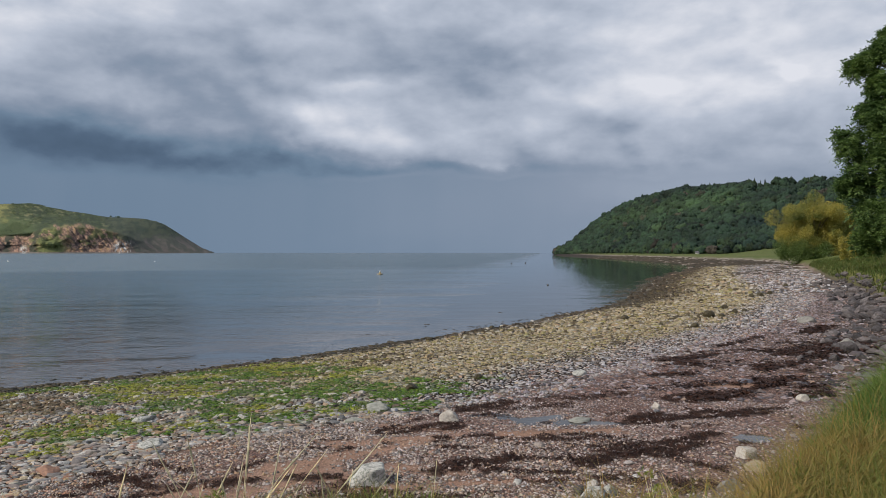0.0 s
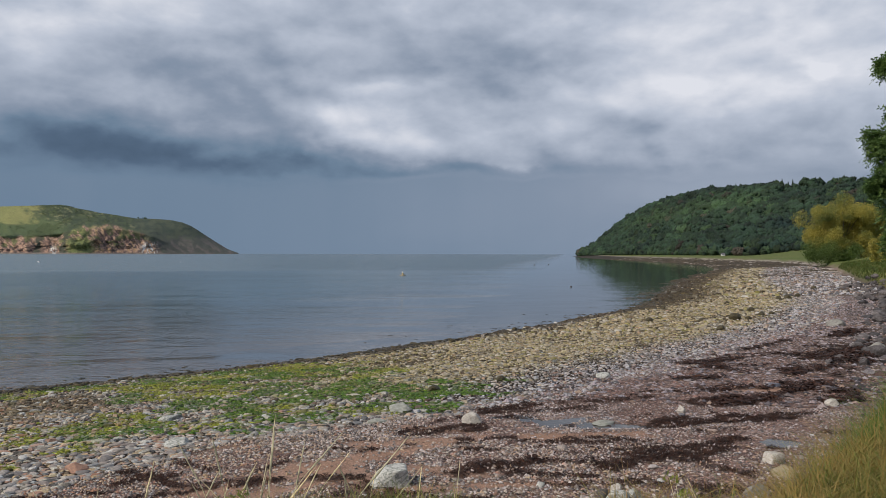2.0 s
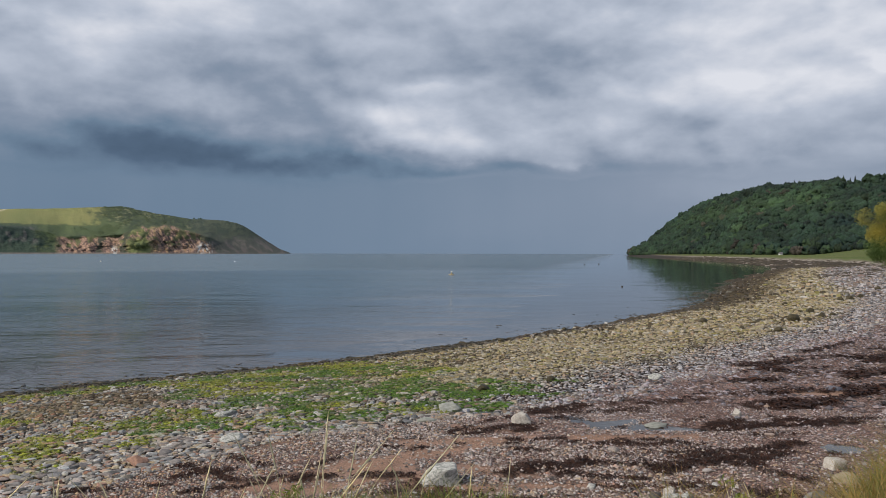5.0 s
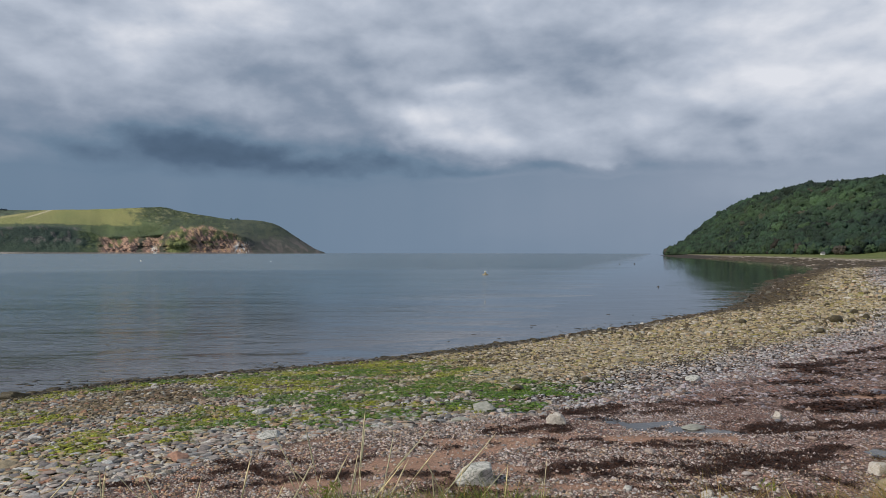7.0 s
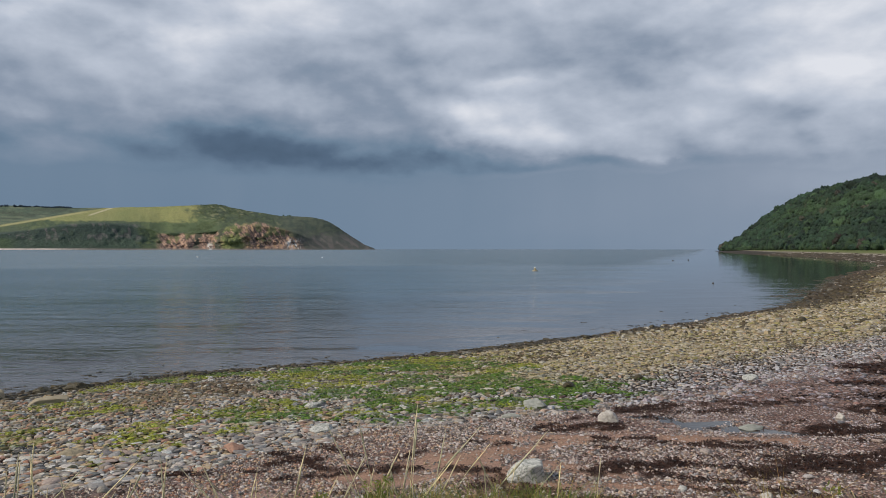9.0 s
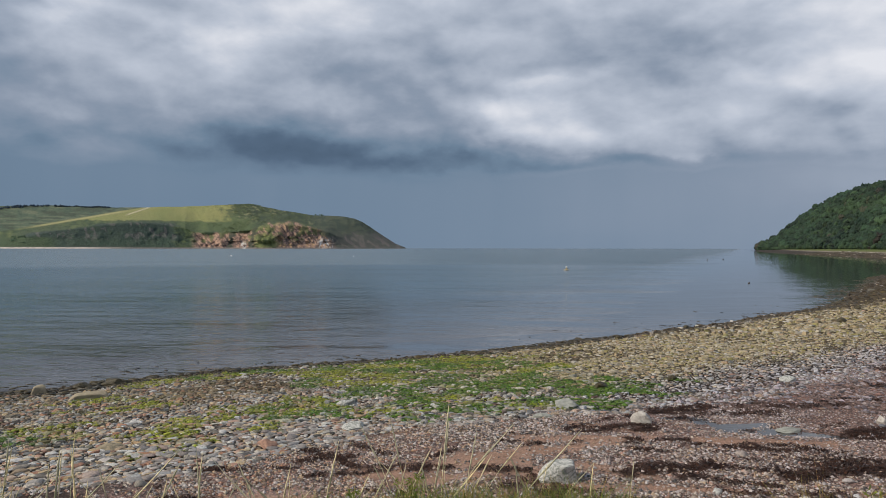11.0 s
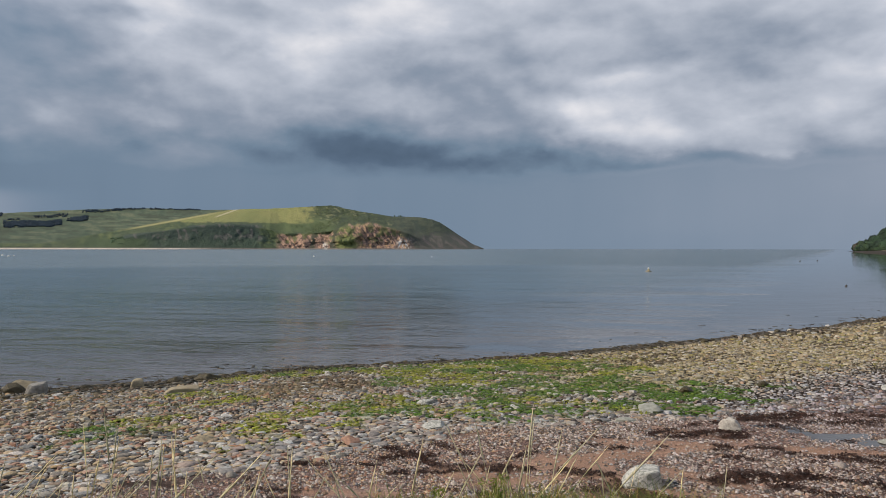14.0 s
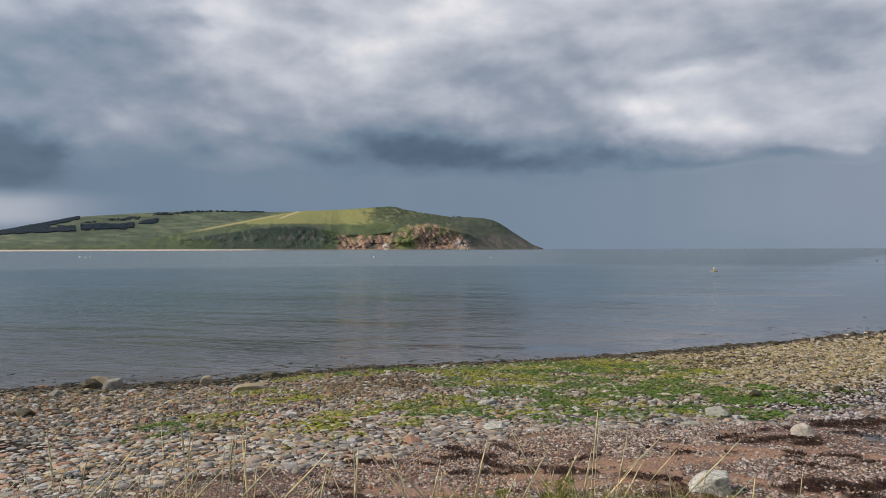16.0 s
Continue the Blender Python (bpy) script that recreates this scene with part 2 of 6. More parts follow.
M_GRASS = surface("grass_blade", None, None, rough=0.6, bump=0.0, bump_scale=8.0, grain=0.15, attr="tint")
M_STEM = surface("straw_stem", (0.78, 0.72, 0.50), (0.64, 0.60, 0.38), 8.0, 0.6, 0.0, 30.0, 0.15, vary=("object", [(0.0, (0.8, 0.84, 0.75)), (1.0, (1.2, 1.15, 1.05))]))
M_HEAD = surface("seed_head", (0.70, 0.62, 0.42), (0.58, 0.52, 0.34), 30.0, 0.8, 0.5, 160.0, 0.3, vary=("object", LEAFY))
M_BARK = surface("bark", (0.13, 0.11, 0.09), (0.07, 0.06, 0.05), 4.0, 0.9, 0.8, 14.0, 0.35)
M_ASH = surface("ash_leaf", (0.072, 0.135, 0.042), (0.135, 0.215, 0.060), 0.5, 0.55, 0.0, 20.0, 0.2, vary=("island", LEAFY))
M_GOLD = surface("golden_leaf", (0.46, 0.395, 0.085), (0.17, 0.21, 0.065), 0.3, 0.55, 0.0, 20.0, 0.2, vary=("island", [(0.0, (0.8, 0.82, 0.8)), (1.0, (1.2, 1.15, 1.1))]))
M_LIME = surface("lime_leaf", (0.24, 0.28, 0.05), (0.17, 0.21, 0.04), 3.0, 0.55, 0.0, 20.0, 0.2, vary=("island", LEAFY))
M_SHRUB = surface("dark_shrub_leaf", (0.07, 0.12, 0.03), (0.12, 0.18, 0.042), 0.6, 0.55, 0.0, 20.0, 0.2, vary=("island", LEAFY))
for leaf_, pass_ in ((M_ASH, 0.4), (M_GOLD, 0.45), (M_LIME, 0.35), (M_SHRUB, 0.4), (M_GRASS, 0.15)):
    # thin leaves let some of the light through
    t_ = leaf_.node_tree
    bright_, glow_, both_ = t_.nodes["Principled BSDF"], t_.nodes.new("ShaderNodeBsdfTranslucent"), t_.nodes.new("ShaderNodeMixShader")
    link(t_, bright_.inputs["Base Color"].links[0].from_socket, glow_.inputs[0])
    both_.inputs[0].default_value = pass_
    link(t_, bright_.outputs[0], both_.inputs[1]), link(t_, glow_.outputs[0], both_.inputs[2])
    link(t_, both_.outputs[0], t_.nodes["Material Output"].inputs[0])
M_WOOD = surface("far_broadleaf_wood", None, None, rough=0.9, bump=1.0, bump_scale=0.6, grain=1.2, attr="tint", lump=1.6)
M_HEADLAND = surface("headland_turf_and_rock", None, None, rough=0.95, bump=1.0, bump_scale=0.11, grain=1.25, attr="tint", lump=4.0)
M_YELLOW = surface("yellow_paint", (0.50, 0.38, 0.14), (0.40, 0.30, 0.12), 3.0, 0.5, 0.1, 20.0, 0.1)
M_WHITEPAINT = surface("white_paint", (0.8, 0.8, 0.78), (0.7, 0.7, 0.67), 2.0, 0.5, 0.1, 20.0, 0.1)
M_SLATE = surface("slate", (0.1, 0.1, 0.11), (0.14, 0.14, 0.15), 2.0, 0.7, 0.3, 10.0, 0.2)
M_DARKHULL = surface("dark_hull", (0.05, 0.05, 0.05), (0.09, 0.08, 0.07), 3.0, 0.6, 0.1, 20.0, 0.1)


def water_material(name, base, rough, tall, fine_only=False):
    m = bpy.data.materials.new(name)
    m.use_nodes = True
    t = m.node_tree
    b = t.nodes["Principled BSDF"]
    where = t.nodes.new("ShaderNodeNewGeometry").outputs["Position"]
    if fine_only:
        b.inputs["Base Color"].default_value = (*base, 1)
    else:
        a = t.nodes.new("ShaderNodeAttribute")
        a.attribute_name = "tint"
        link(t, a.outputs["Color"], b.inputs["Base Color"])
    b.inputs["IOR"].default_value = 1.33
    b.inputs["Specular Tint"].default_value = (0.76, 1.0, 1.11, 1)
    if fine_only:
        height = noise_tex(t, where, 6.0, 2.0)
        b.inputs["Roughness"].default_value = rough
    else:
        swell = noise_tex(t, scaled(t, where, (0.19, 0.44, 1.0), -0.24), 1.0, 4.0, 0.55, 0.6)
        chop = noise_tex(t, scaled(t, where, (1.5, 3.0, 1.0), -0.20), 1.0, 3.0, 0.6, 0.3)
        calm = ramp(t, noise_tex(t, scaled(t, where, (0.006, 0.035, 1.0), -0.22), 1.0, 3.0, 0.5), [(0.36, (0.35,) * 3), (0.62, (1.0,) * 3)])
        xyz = t.nodes.new("ShaderNodeSeparateXYZ")
        link(t, where, xyz.inputs[0])
        lee = maths(t, "MULTIPLY_ADD", xyz.outputs[1], -0.14, xyz.outputs[0])
        lee = maths(t, "MULTIPLY_ADD", noise_tex(t, scaled(t, where, (0.02, 0.06, 1.0)), 1.0, 3.0), 24.0, maths(t, "ADD", lee, -12.0))
        shelter = ramp(t, maths(t, "MULTIPLY_ADD", lee, 0.02, 0.5, clamp=True), [(0.06, (1.0,) * 3), (0.36, (0.045,) * 3)])
        calm = maths(t, "MULTIPLY", calm, shelter)
        crest = noise_tex(t, scaled(t, where, (0.085, 0.95, 1.0), -0.12), 1.0, 2.0, 0.5, 0.5)
        roll = noise_tex(t, scaled(t, where, (0.045, 0.12, 1.0), -0.22), 1.0, 3.0, 0.5, 0.5)
        far = t.nodes.new("ShaderNodeVectorMath")
        far.operation = "LENGTH"
        link(t, where, far.inputs[0])
        # a breeze ruffles the water further out, and small waves run up the shore
        breeze = ramp(t, maths(t, "DIVIDE", far.outputs["Value"], 400.0, clamp=True), [(0.40, (0.0,) * 3), (0.50, (1.0,) * 3)])
        lap = ramp(t, maths(t, "DIVIDE", far.outputs["Value"], 80.0, clamp=True), [(0.35, (0.14,) * 3), (0.75, (0.0,) * 3)])
        calm = maths(t, "MAXIMUM", maths(t, "MULTIPLY_ADD", maths(t, "MULTIPLY", breeze, shelter), 0.5, calm), lap)
        # closer in the waves stand clear of each other; further off they melt together
        close = ramp(t, maths(t, "DIVIDE", far.outputs["Value"], 400.0, clamp=True), [(0.08, (1.0,) * 3), (0.28, (0.0,) * 3)])
        calm = maths(t, "MULTIPLY", calm, maths(t, "MULTIPLY_ADD", close, 0.7, 1.0))
        melt = maths(t, "MULTIPLY_ADD", close, -0.12, 0.19)
        ripple = ramp(t, maths(t, "DIVIDE", far.outputs["Value"], 400.0, clamp=True), [(0.10, (1.0,) * 3), (0.43, (0.0,) * 3)])
        height = maths(t, "MULTIPLY", maths(t, "MULTIPLY_ADD", roll, 2.2, maths(t, "MULTIPLY_ADD", chop, 0.22, swell)), calm)
        height = maths(t, "MULTIPLY_ADD", maths(t, "MULTIPLY", crest, ripple), maths(t, "MULTIPLY_ADD", shelter, 0.34, 0.06), height)
        link(t, maths(t, "MULTIPLY_ADD", maths(t, "MULTIPLY", breeze, shelter), 0.06, maths(t, "MULTIPLY_ADD", shelter, melt, rough)), b.inputs["Roughness"])
    n = t.nodes.new("ShaderNodeBump")
    n.inputs["Strength"].default_value, n.inputs["Distance"].default_value = 1.0, tall
    link(t, height, n.inputs["Height"]), link(t, n.outputs[0], b.inputs["Normal"])
    return m


M_WATER = water_material("sea_water", (0.034, 0.047, 0.062), 0.012, 0.35)
M_POOL = water_material("pool_water", (0.05, 0.045, 0.042), 0.05, 0.002, True)


# ---- mesh helpers ----
def mesh_object(name, verts, faces, material, tint=None, smooth=True, parent=None):
    """One mesh object from arrays; tint: a colour for each corner point."""
    me = bpy.data.meshes.new(name)
    faces = np.asarray(faces)
    k = faces.shape[1]
    me.vertices.add(len(verts)), me.loops.add(faces.size), me.polygons.add(len(faces))
    me.vertices.foreach_set("co", np.ascontiguousarray(verts, dtype=np.float32).ravel())
    me.loops.foreach_set("vertex_index", np.ascontiguousarray(faces, dtype=np.int32).ravel())
    me.polygons.foreach_set("loop_start", np.arange(0, faces.size, k, dtype=np.int32))
    me.polygons.foreach_set("loop_total", np.full(len(faces), k, dtype=np.int32))
    me.polygons.foreach_set("use_smooth", np.full(len(faces), smooth))
    if tint is not None:
        a = me.attributes.new("tint", "FLOAT_COLOR", "POINT")
        rgba = np.ones((len(verts), 4), np.float32)
        rgba[:, :np.shape(tint)[-1]] = tint
        a.data.foreach_set("color", rgba.ravel())
    me.update()
    me.validate()
    me.materials.append(material)
    ob = new(name, me)
    if parent:
        ob.parent = parent
    return ob


def bm_arrays(bm):
    bm.verts.ensure_lookup_table()
    v = np.array([w.co[:] for w in bm.verts])
    f = np.array([[w.index for w in g.verts] for g in bm.faces])
    bm.free()
    return v, f


def ball(subdivisions):
    bm = bmesh.new()
    bmesh.ops.create_icosphere(bm, subdivisions=subdivisions, radius=1.0)
    return bm_arrays(bm)


def part(name, verts, faces, material, parent, label="", smooth=True, tint=None):
    ob = mesh_object(name, verts, faces, material, tint, smooth, parent)
    return tagged(ob, label) if label else ob


def tube(points, radii, sides=6):
    """Vertices and quads of a round tapering rod along the points."""
    points = [Vector(p) for p in points]
    v, f = [], []
    for i, p in enumerate(points):
        d = (points[min(i + 1, len(points) - 1)] - points[max(i - 1, 0)]).normalized()
        a = d.orthogonal().normalized()
        c = d.cross(a)
        for k in range(sides):
            w = 2 * math.pi * k / sides
            v.append(p + (a * math.cos(w) + c * math.sin(w)) * radii[i])
    for i in range(len(points) - 1):
        for k in range(sides):
            n = (k + 1) % sides
            f.append((i * sides + k, i * sides + n, (i + 1) * sides + n, (i + 1) * sides + k))
    return np.array([tuple(w) for w in v]), np.array(f)


def joined(pieces):
    vs, fs, o = [], [], 0
    for v, f in pieces:
        vs.append(v), fs.append(np.asarray(f) + o)
        o += len(v)
    return np.concatenate(vs), np.concatenate(fs)


rng = np.random.default_rng(7)
LATTICE = np.random.default_rng(3).random((256, 256))


def fbm(x, y, size, octaves=4, seed=0):
    """Smooth noise, 0 to 1, with features of that size in metres."""
    x, y = np.asarray(x, float) / size + 17.3 * seed, np.asarray(y, float) / size + 9.1 * seed
    total_, amp, norm = 0, 1.0, 0
    for o in range(octaves):
        i, j = np.floor(x).astype(int), np.floor(y).astype(int)
        p, q = x - i, y - j
        p, q = p * p * (3 - 2 * p), q * q * (3 - 2 * q)
        g = lambda a, c: LATTICE[(i + a) % 256, (j + c) % 256]
        total_ = total_ + amp * ((g(0, 0) * (1 - p) + g(1, 0) * p) * (1 - q) + (g(0, 1) * (1 - p) + g(1, 1) * p) * q)
        norm += amp
        amp *= 0.5
        x, y = x * 2.03 + 5.7, y * 2.03 + 3.1
    return total_ / norm


def blend(a, b, k):
    k = np.asarray(k)[..., None]
    return np.asarray(a) * (1 - k) + np.asarray(b) * k


# ---- the lie of the land: shoreline, bank edge and heights ----
SHORE = [(-75, -55), (-48, -22), (-30, -1), (-20.3, 12.7), (-16.7, 15.6), (-12.8, 20.6), (-9.1, 23.6), (-5.4, 27.2), (-2.1, 31.5),
         (0.8, 35), (4, 39.3), (8, 46), (12.4, 53), (15.7, 61), (19.3, 71), (26, 90), (33.7, 110), (46.5, 141), (68, 192), (80, 235),
         (90, 290), (102, 408), (106, 510), (110, 640), (140, 880), (205, 1270), (420, 1480), (900, 1700)]
BANK = [(-60, -66), (-30, -28), (-12, -6.5), (-6, 0.1), (-3.4, 2.7), (-1.3, 4.0), (0.2, 4.3), (0.9, 4.15), (1.4, 4.05), (2.5, 5.3), (4, 7.1), (5.6, 9.2),
        (9.5, 14), (15.5, 22), (23, 35), (31, 51), (40, 72), (53, 100), (76, 150), (97, 200), (108, 240), (114, 290), (127, 402),
        (133, 510), (141, 640), (176, 880), (240, 1260), (440, 1440), (900, 1640)]


def smooth_line(points, per=6):
    """A Catmull-Rom line through the points."""
    p = np.array([points[0], *points, points[-1]], float)
    out = []
    for i in range(1, len(p) - 2):
        for k in range(per):
            u = k / per
            out.append(0.5 * (2 * p[i] + (p[i + 1] - p[i - 1]) * u + (2 * p[i - 1] - 5 * p[i] + 4 * p[i + 1] - p[i + 2]) * u**2
                              + (3 * p[i] - p[i - 1] - 3 * p[i + 1] + p[i + 2]) * u**3))
    return np.array(out + [p[-2]])


def along(line, x, y):
    """Length along the line and distance from it, positive on its right-hand side."""
    x, y = np.ravel(x).astype(float), np.ravel(y).astype(float)
    a, b = line[:-1], line[1:]
    d = b - a
    ln = np.hypot(d[:, 0], d[:, 1])
    start = np.concatenate([[0], np.cumsum(ln)[:-1]])
    best, u, s = np.full(x.shape, 1e18), np.zeros(x.shape), np.zeros(x.shape)
    for i in range(len(a)):
        px, py = x - a[i, 0], y - a[i, 1]
        k = np.clip((px * d[i, 0] + py * d[i, 1]) / ln[i]**2, 0, 1)
        qx, qy = px - k * d[i, 0], py - k * d[i, 1]
        q = qx * qx + qy * qy
        m = q < best
        best[m], u[m] = q[m], start[i] + k[m] * ln[i]
        s[m] = (np.sqrt(q) * np.sign(px * d[i, 1] - py * d[i, 0]))[m]
    return u, s


SHORE_LINE, BANK_LINE = smooth_line(SHORE), smooth_line(BANK)


def step(a, b, v):
    v = np.clip((v - a) / (b - a), 0, 1)
    return v * v * (3 - 2 * v)


HILL_AZ = [8.6, 9.7, 11.5, 14, 16.6, 18.2, 20.7, 24.2, 28.7, 34, 60, 110]
HILL_EL = [-0.2, 0.55, 1.72, 3.1, 3.8, 4.1, 4.25, 4.25, 4.3, 4.3, 4.2, 2.0]
HILL_FOOT = [1215, 1120, 980, 800, 640, 560, 520, 500, 480, 460, 420, 400]


def hill(x, y):
    """Height of the wooded hill above the low land."""
    az, r = np.degrees(np.arctan2(x, y)), np.hypot(x, y)
    el, foot = np.interp(az, HILL_AZ, HILL_EL), np.interp(az, HILL_AZ, HILL_FOOT)
    top = foot + 520
    h = np.maximum((top * np.tan(np.radians(el)) + 2) * step(0, 1, (r - foot) / (top - foot)) ** 0.8, 0)
    h = h * (1 - 0.5 * step(top + 200, top + 1800, r))
    fade = step(8.4, 9.4, az) * (1 - step(105, 125, az))
    field = 4 * step(21, 26, az) * (1 - step(60, 90, az)) * step(270, 520, r)
    return np.maximum(h, 0) * fade + field


def land(x, y):
    """Height of the ground, with the distances from the shore and from the bank edge."""
    shape = np.shape(x)
    x, y = np.ravel(x).astype(float), np.ravel(y).astype(float)
    u, s = along(SHORE_LINE, x, y)
    _, b = along(BANK_LINE, x, y)
    rise = 0.0766 * np.maximum(s, 0)
    beach = np.where(s > 0, 1.75 * (1 - np.exp(-(rise / 1.75) ** 1.6)) ** (1 / 1.6), np.maximum(0.06 * s, -4))
    top = 2.42 + 0.6 * step(3, 40, b) + 1.5 * step(40, 200, b)
    top = top + 1.5 * step(1, 8, b) * step(38, 58, y) * step(190, 130, y)
    z = beach + (top - beach) * step(-0.9, 0.35, b) + hill(x, y) * (b > -30)
    return z.reshape(shape), u.reshape(shape), s.reshape(shape), b.reshape(shape)


# ---- ground, sea and far land ----
def gap(x, y, x1, y1, x2, y2):
    """Distance from a stretch of line."""
    dx_, dy_ = x2 - x1, y2 - y1
    k = np.clip(((x - x1) * dx_ + (y - y1) * dy_) / (dx_ * dx_ + dy_ * dy_), 0, 1)
    return np.hypot(x - x1 - k * dx_, y - y1 - k * dy_)


# wrack lines: from, to, half width
WRACK = [
    (1.90, 9.75, 4.22, 11.25, 0.40),
    (3.55, 12.59, 5.02, 12.65, 0.46),
    (0.05, 9.65, 0.96, 9.99, 0.19),
    (0.76, 9.46, 1.67, 9.32, 0.22),
    (-0.03, 11.50, 0.77, 11.59, 0.17),
    (0.05, 10.84, 0.31, 10.84, 0.11),
    (-0.90, 12.13, 0.31, 12.66, 0.19),
    (0.32, 14.29, 1.05, 14.52, 0.30),
    (1.83, 10.79, 2.39, 10.58, 0.10),
    (5.03, 14.33, 5.94, 14.55, 0.24),
    (4.90, 13.98, 7.79, 15.98, 0.40),
    (4.71, 15.53, 6.02, 15.88, 0.17),
    (4.51, 14.56, 4.58, 13.92, 0.17),
    (3.05, 10.10, 3.67, 9.17, 0.25),
    (-4.89, 10.15, -3.68, 9.32, 0.19),
    (-2.97, 9.47, -2.48, 9.36, 0.13),
    (-2.04, 11.02, -1.53, 10.86, 0.15),
    (-2.07, 9.53, -1.71, 9.48, 0.10),
]
# those further along the beach and to the west
WRACK_BEYOND = [
    (7.90, 17.75, 9.20, 18.90, 0.60),
    (10.30, 20.60, 12.10, 22.00, 1.55),
    (8.88, 23.19, 11.39, 25.65, 0.26),
    (6.74, 20.14, 8.03, 21.22, 0.24),
    (13.51, 26.62, 15.35, 28.47, 0.40),
    (6.36, 20.29, 7.01, 18.61, 0.25),
    (4.55, 17.61, 6.20, 17.57, 0.22),
    (-2.90, 9.88, -2.60, 10.33, 0.15),
    (-1.14, 12.29, -0.41, 13.21, 0.13),
    (-0.06, 13.44, 1.22, 14.74, 0.36),
    (-4.71, 9.44, -4.19, 9.85, 0.19),
    (-4.24, 8.75, -2.85, 9.44, 0.10),
    (-3.24, 8.29, -2.70, 8.19, 0.13),
    (-6.14, 8.83, -4.60, 9.13, 0.12),
    (-7.51, 7.17, -5.95, 8.01, 0.14),
    (-5.62, 7.54, -5.01, 7.67, 0.12),
]
# thin brown litter: the same
LITTER = [
    (2.17, 14.98, 3.58, 15.05, 0.45),
    (0.6, 13.9, 2.2, 14.1, 0.40),
    (-4.47, 10.70, -3.51, 10.01, 0.16),
    (2.00, 20.82, 2.97, 21.29, 0.30),
]
# pools left by the tide: middle, half lengths, turn
POOLS = [
    (1.45, 13.05, 0.62, 0.30, -0.10),
    (2.55, 12.55, 0.78, 0.34, -0.12),
    (4.85, 11.10, 0.46, 0.30, 0.05),
    (-0.75, 14.20, 0.60, 0.20, 0.15),
]
# bare sand: from, to, half width
SAND = [
    (-1.62, 11.16, -0.13, 11.59, 0.34),
    (1.03, 11.67, 2.80, 11.77, 0.30),
    (-0.64, 9.72, 0.12, 9.47, 0.36),
    (-3.69, 9.18, -2.33, 9.70, 0.32),
    (-2.38, 9.93, -0.72, 10.90, 0.32),
    (5.90, 16.00, 6.76, 15.49, 0.48),
    (-0.94, 12.67, 0.06, 12.18, 0.24),
    (-1.17, 9.03, -0.17, 8.79, 0.30),
    (-3.52, 9.02, -1.56, 9.79, 0.28),
    (-5.19, 10.78, -3.80, 11.38, 0.22),
    (-5.12, 7.58, -3.84, 7.90, 0.22),
    (-2.79, 8.72, -1.38, 9.46, 0.26),
    (-0.10, 9.00, 1.20, 9.02, 0.20),
]


def bare_sand(x, y):
    """How far the sand lies bare of pebbles."""
    bare = np.zeros(x.shape)
    for x1, y1, x2, y2, h in SAND:
        bare = np.maximum(bare, step(1.1, 0.5, gap(x, y, x1, y1, x2, y2) / h * (0.45 + 1.3 * np.clip(2.4 * fbm(x, y, 0.5, 5, 11) - 0.6, 0, 1))))
    return bare


def in_sand(x, y):
    s = along(SHORE_LINE, x, y)[1].reshape(np.shape(x))
    return step(13.2, 14.2, s)


def wrack(x, y):
    w = np.zeros(np.shape(x))
    ragged = np.clip(3.0 * fbm(x, y, 0.5, 5, 2) - 1.0, 0.0, 1.6)
    torn = np.clip(3.4 * fbm(x * 0.35 + y * 0.08, y * 1.5 - x * 0.3, 0.55, 4, 15) - 1.2, 0.0, 1.6)
    for x1, y1, x2, y2, h in WRACK + WRACK_BEYOND:
        w = np.maximum(w, step(1.0, 0.75, gap(x, y, x1, y1, x2, y2) / h * (0.38 + 0.8 * ragged + 1.6 * torn)))
    for x1, y1, x2, y2, h in LITTER:
        w = np.maximum(w, 0.55 * step(1.1, 0.5, gap(x, y, x1, y1, x2, y2) / h * (0.38 + 0.8 * ragged + 1.6 * torn)))
    bits = step(0.36, 0.48, fbm(x, y, 0.16, 3, 16))
    crumbs = 0.7 * step(0.64, 0.71, fbm(x * 0.5, y * 1.4, 0.5, 4, 17)) * bits * step(6.5, 8.0, np.hypot(x, y)) * step(30, 22, np.hypot(x, y)) * (x > -7)
    return np.maximum(w * (0.25 + 0.75 * bits), crumbs * in_sand(x, y))


def algae(x, y, u, s):
    """How far green weed covers the stones."""
    n, k = fbm(x, y, 1.6, 4, 4) - 0.5, fbm(x, y, 0.9, 5, 7)
    v, d = u + 4.0 * n, s + 3.0 * (fbm(x, y, 1.1, 3, 6) - 0.5)
    core = step(98.4, 100.4, v) * step(108.0, 105.0, v) * step(0.3, 1.2, s) * step(7.4, 5.6, d) * step(0.30, 0.42, k)
    tongue = step(98.6, 100.4, v) * step(106.4, 104.2, v) * step(4.5, 6.0, d) * step(13.0, 11.6, d) * step(0.36, 0.50, k)
    thin = 0.8 * step(91.8, 93.2, v) * step(99.6, 97.4, v) * step(2.6, 4.2, d) * step(11.6, 10.0, d) * step(0.41, 0.53, k) * (1 - 0.85 * brown_gap(v, d))
    edge = 0.9 * step(93.5, 96.0, v) * step(101.0, 99.0, v) * step(0.4, 0.9, s) * step(3.0, 2.0, d) * step(0.40, 0.52, k)
    return np.maximum(np.maximum(core, tongue), np.maximum(thin, edge))


def brown_gap(u, s):
    """A bare brown strip between the green weed at the water and that higher up."""
    return step(93.6, 95.0, u) * step(99.6, 98.2, u) * step(2.4, 3.6, s) * step(7.6, 6.2, s)


def lush(x, y, u, s):
    """Deep green weed (1) or dried yellow-green (0)."""
    return step(0.44, 0.66, fbm(x, y, 1.3, 4, 5) + 0.12 * step(97, 101, u) + 0.14 * step(5.5, 8.5, s) * step(99.5, 101.5, u) - 0.08)


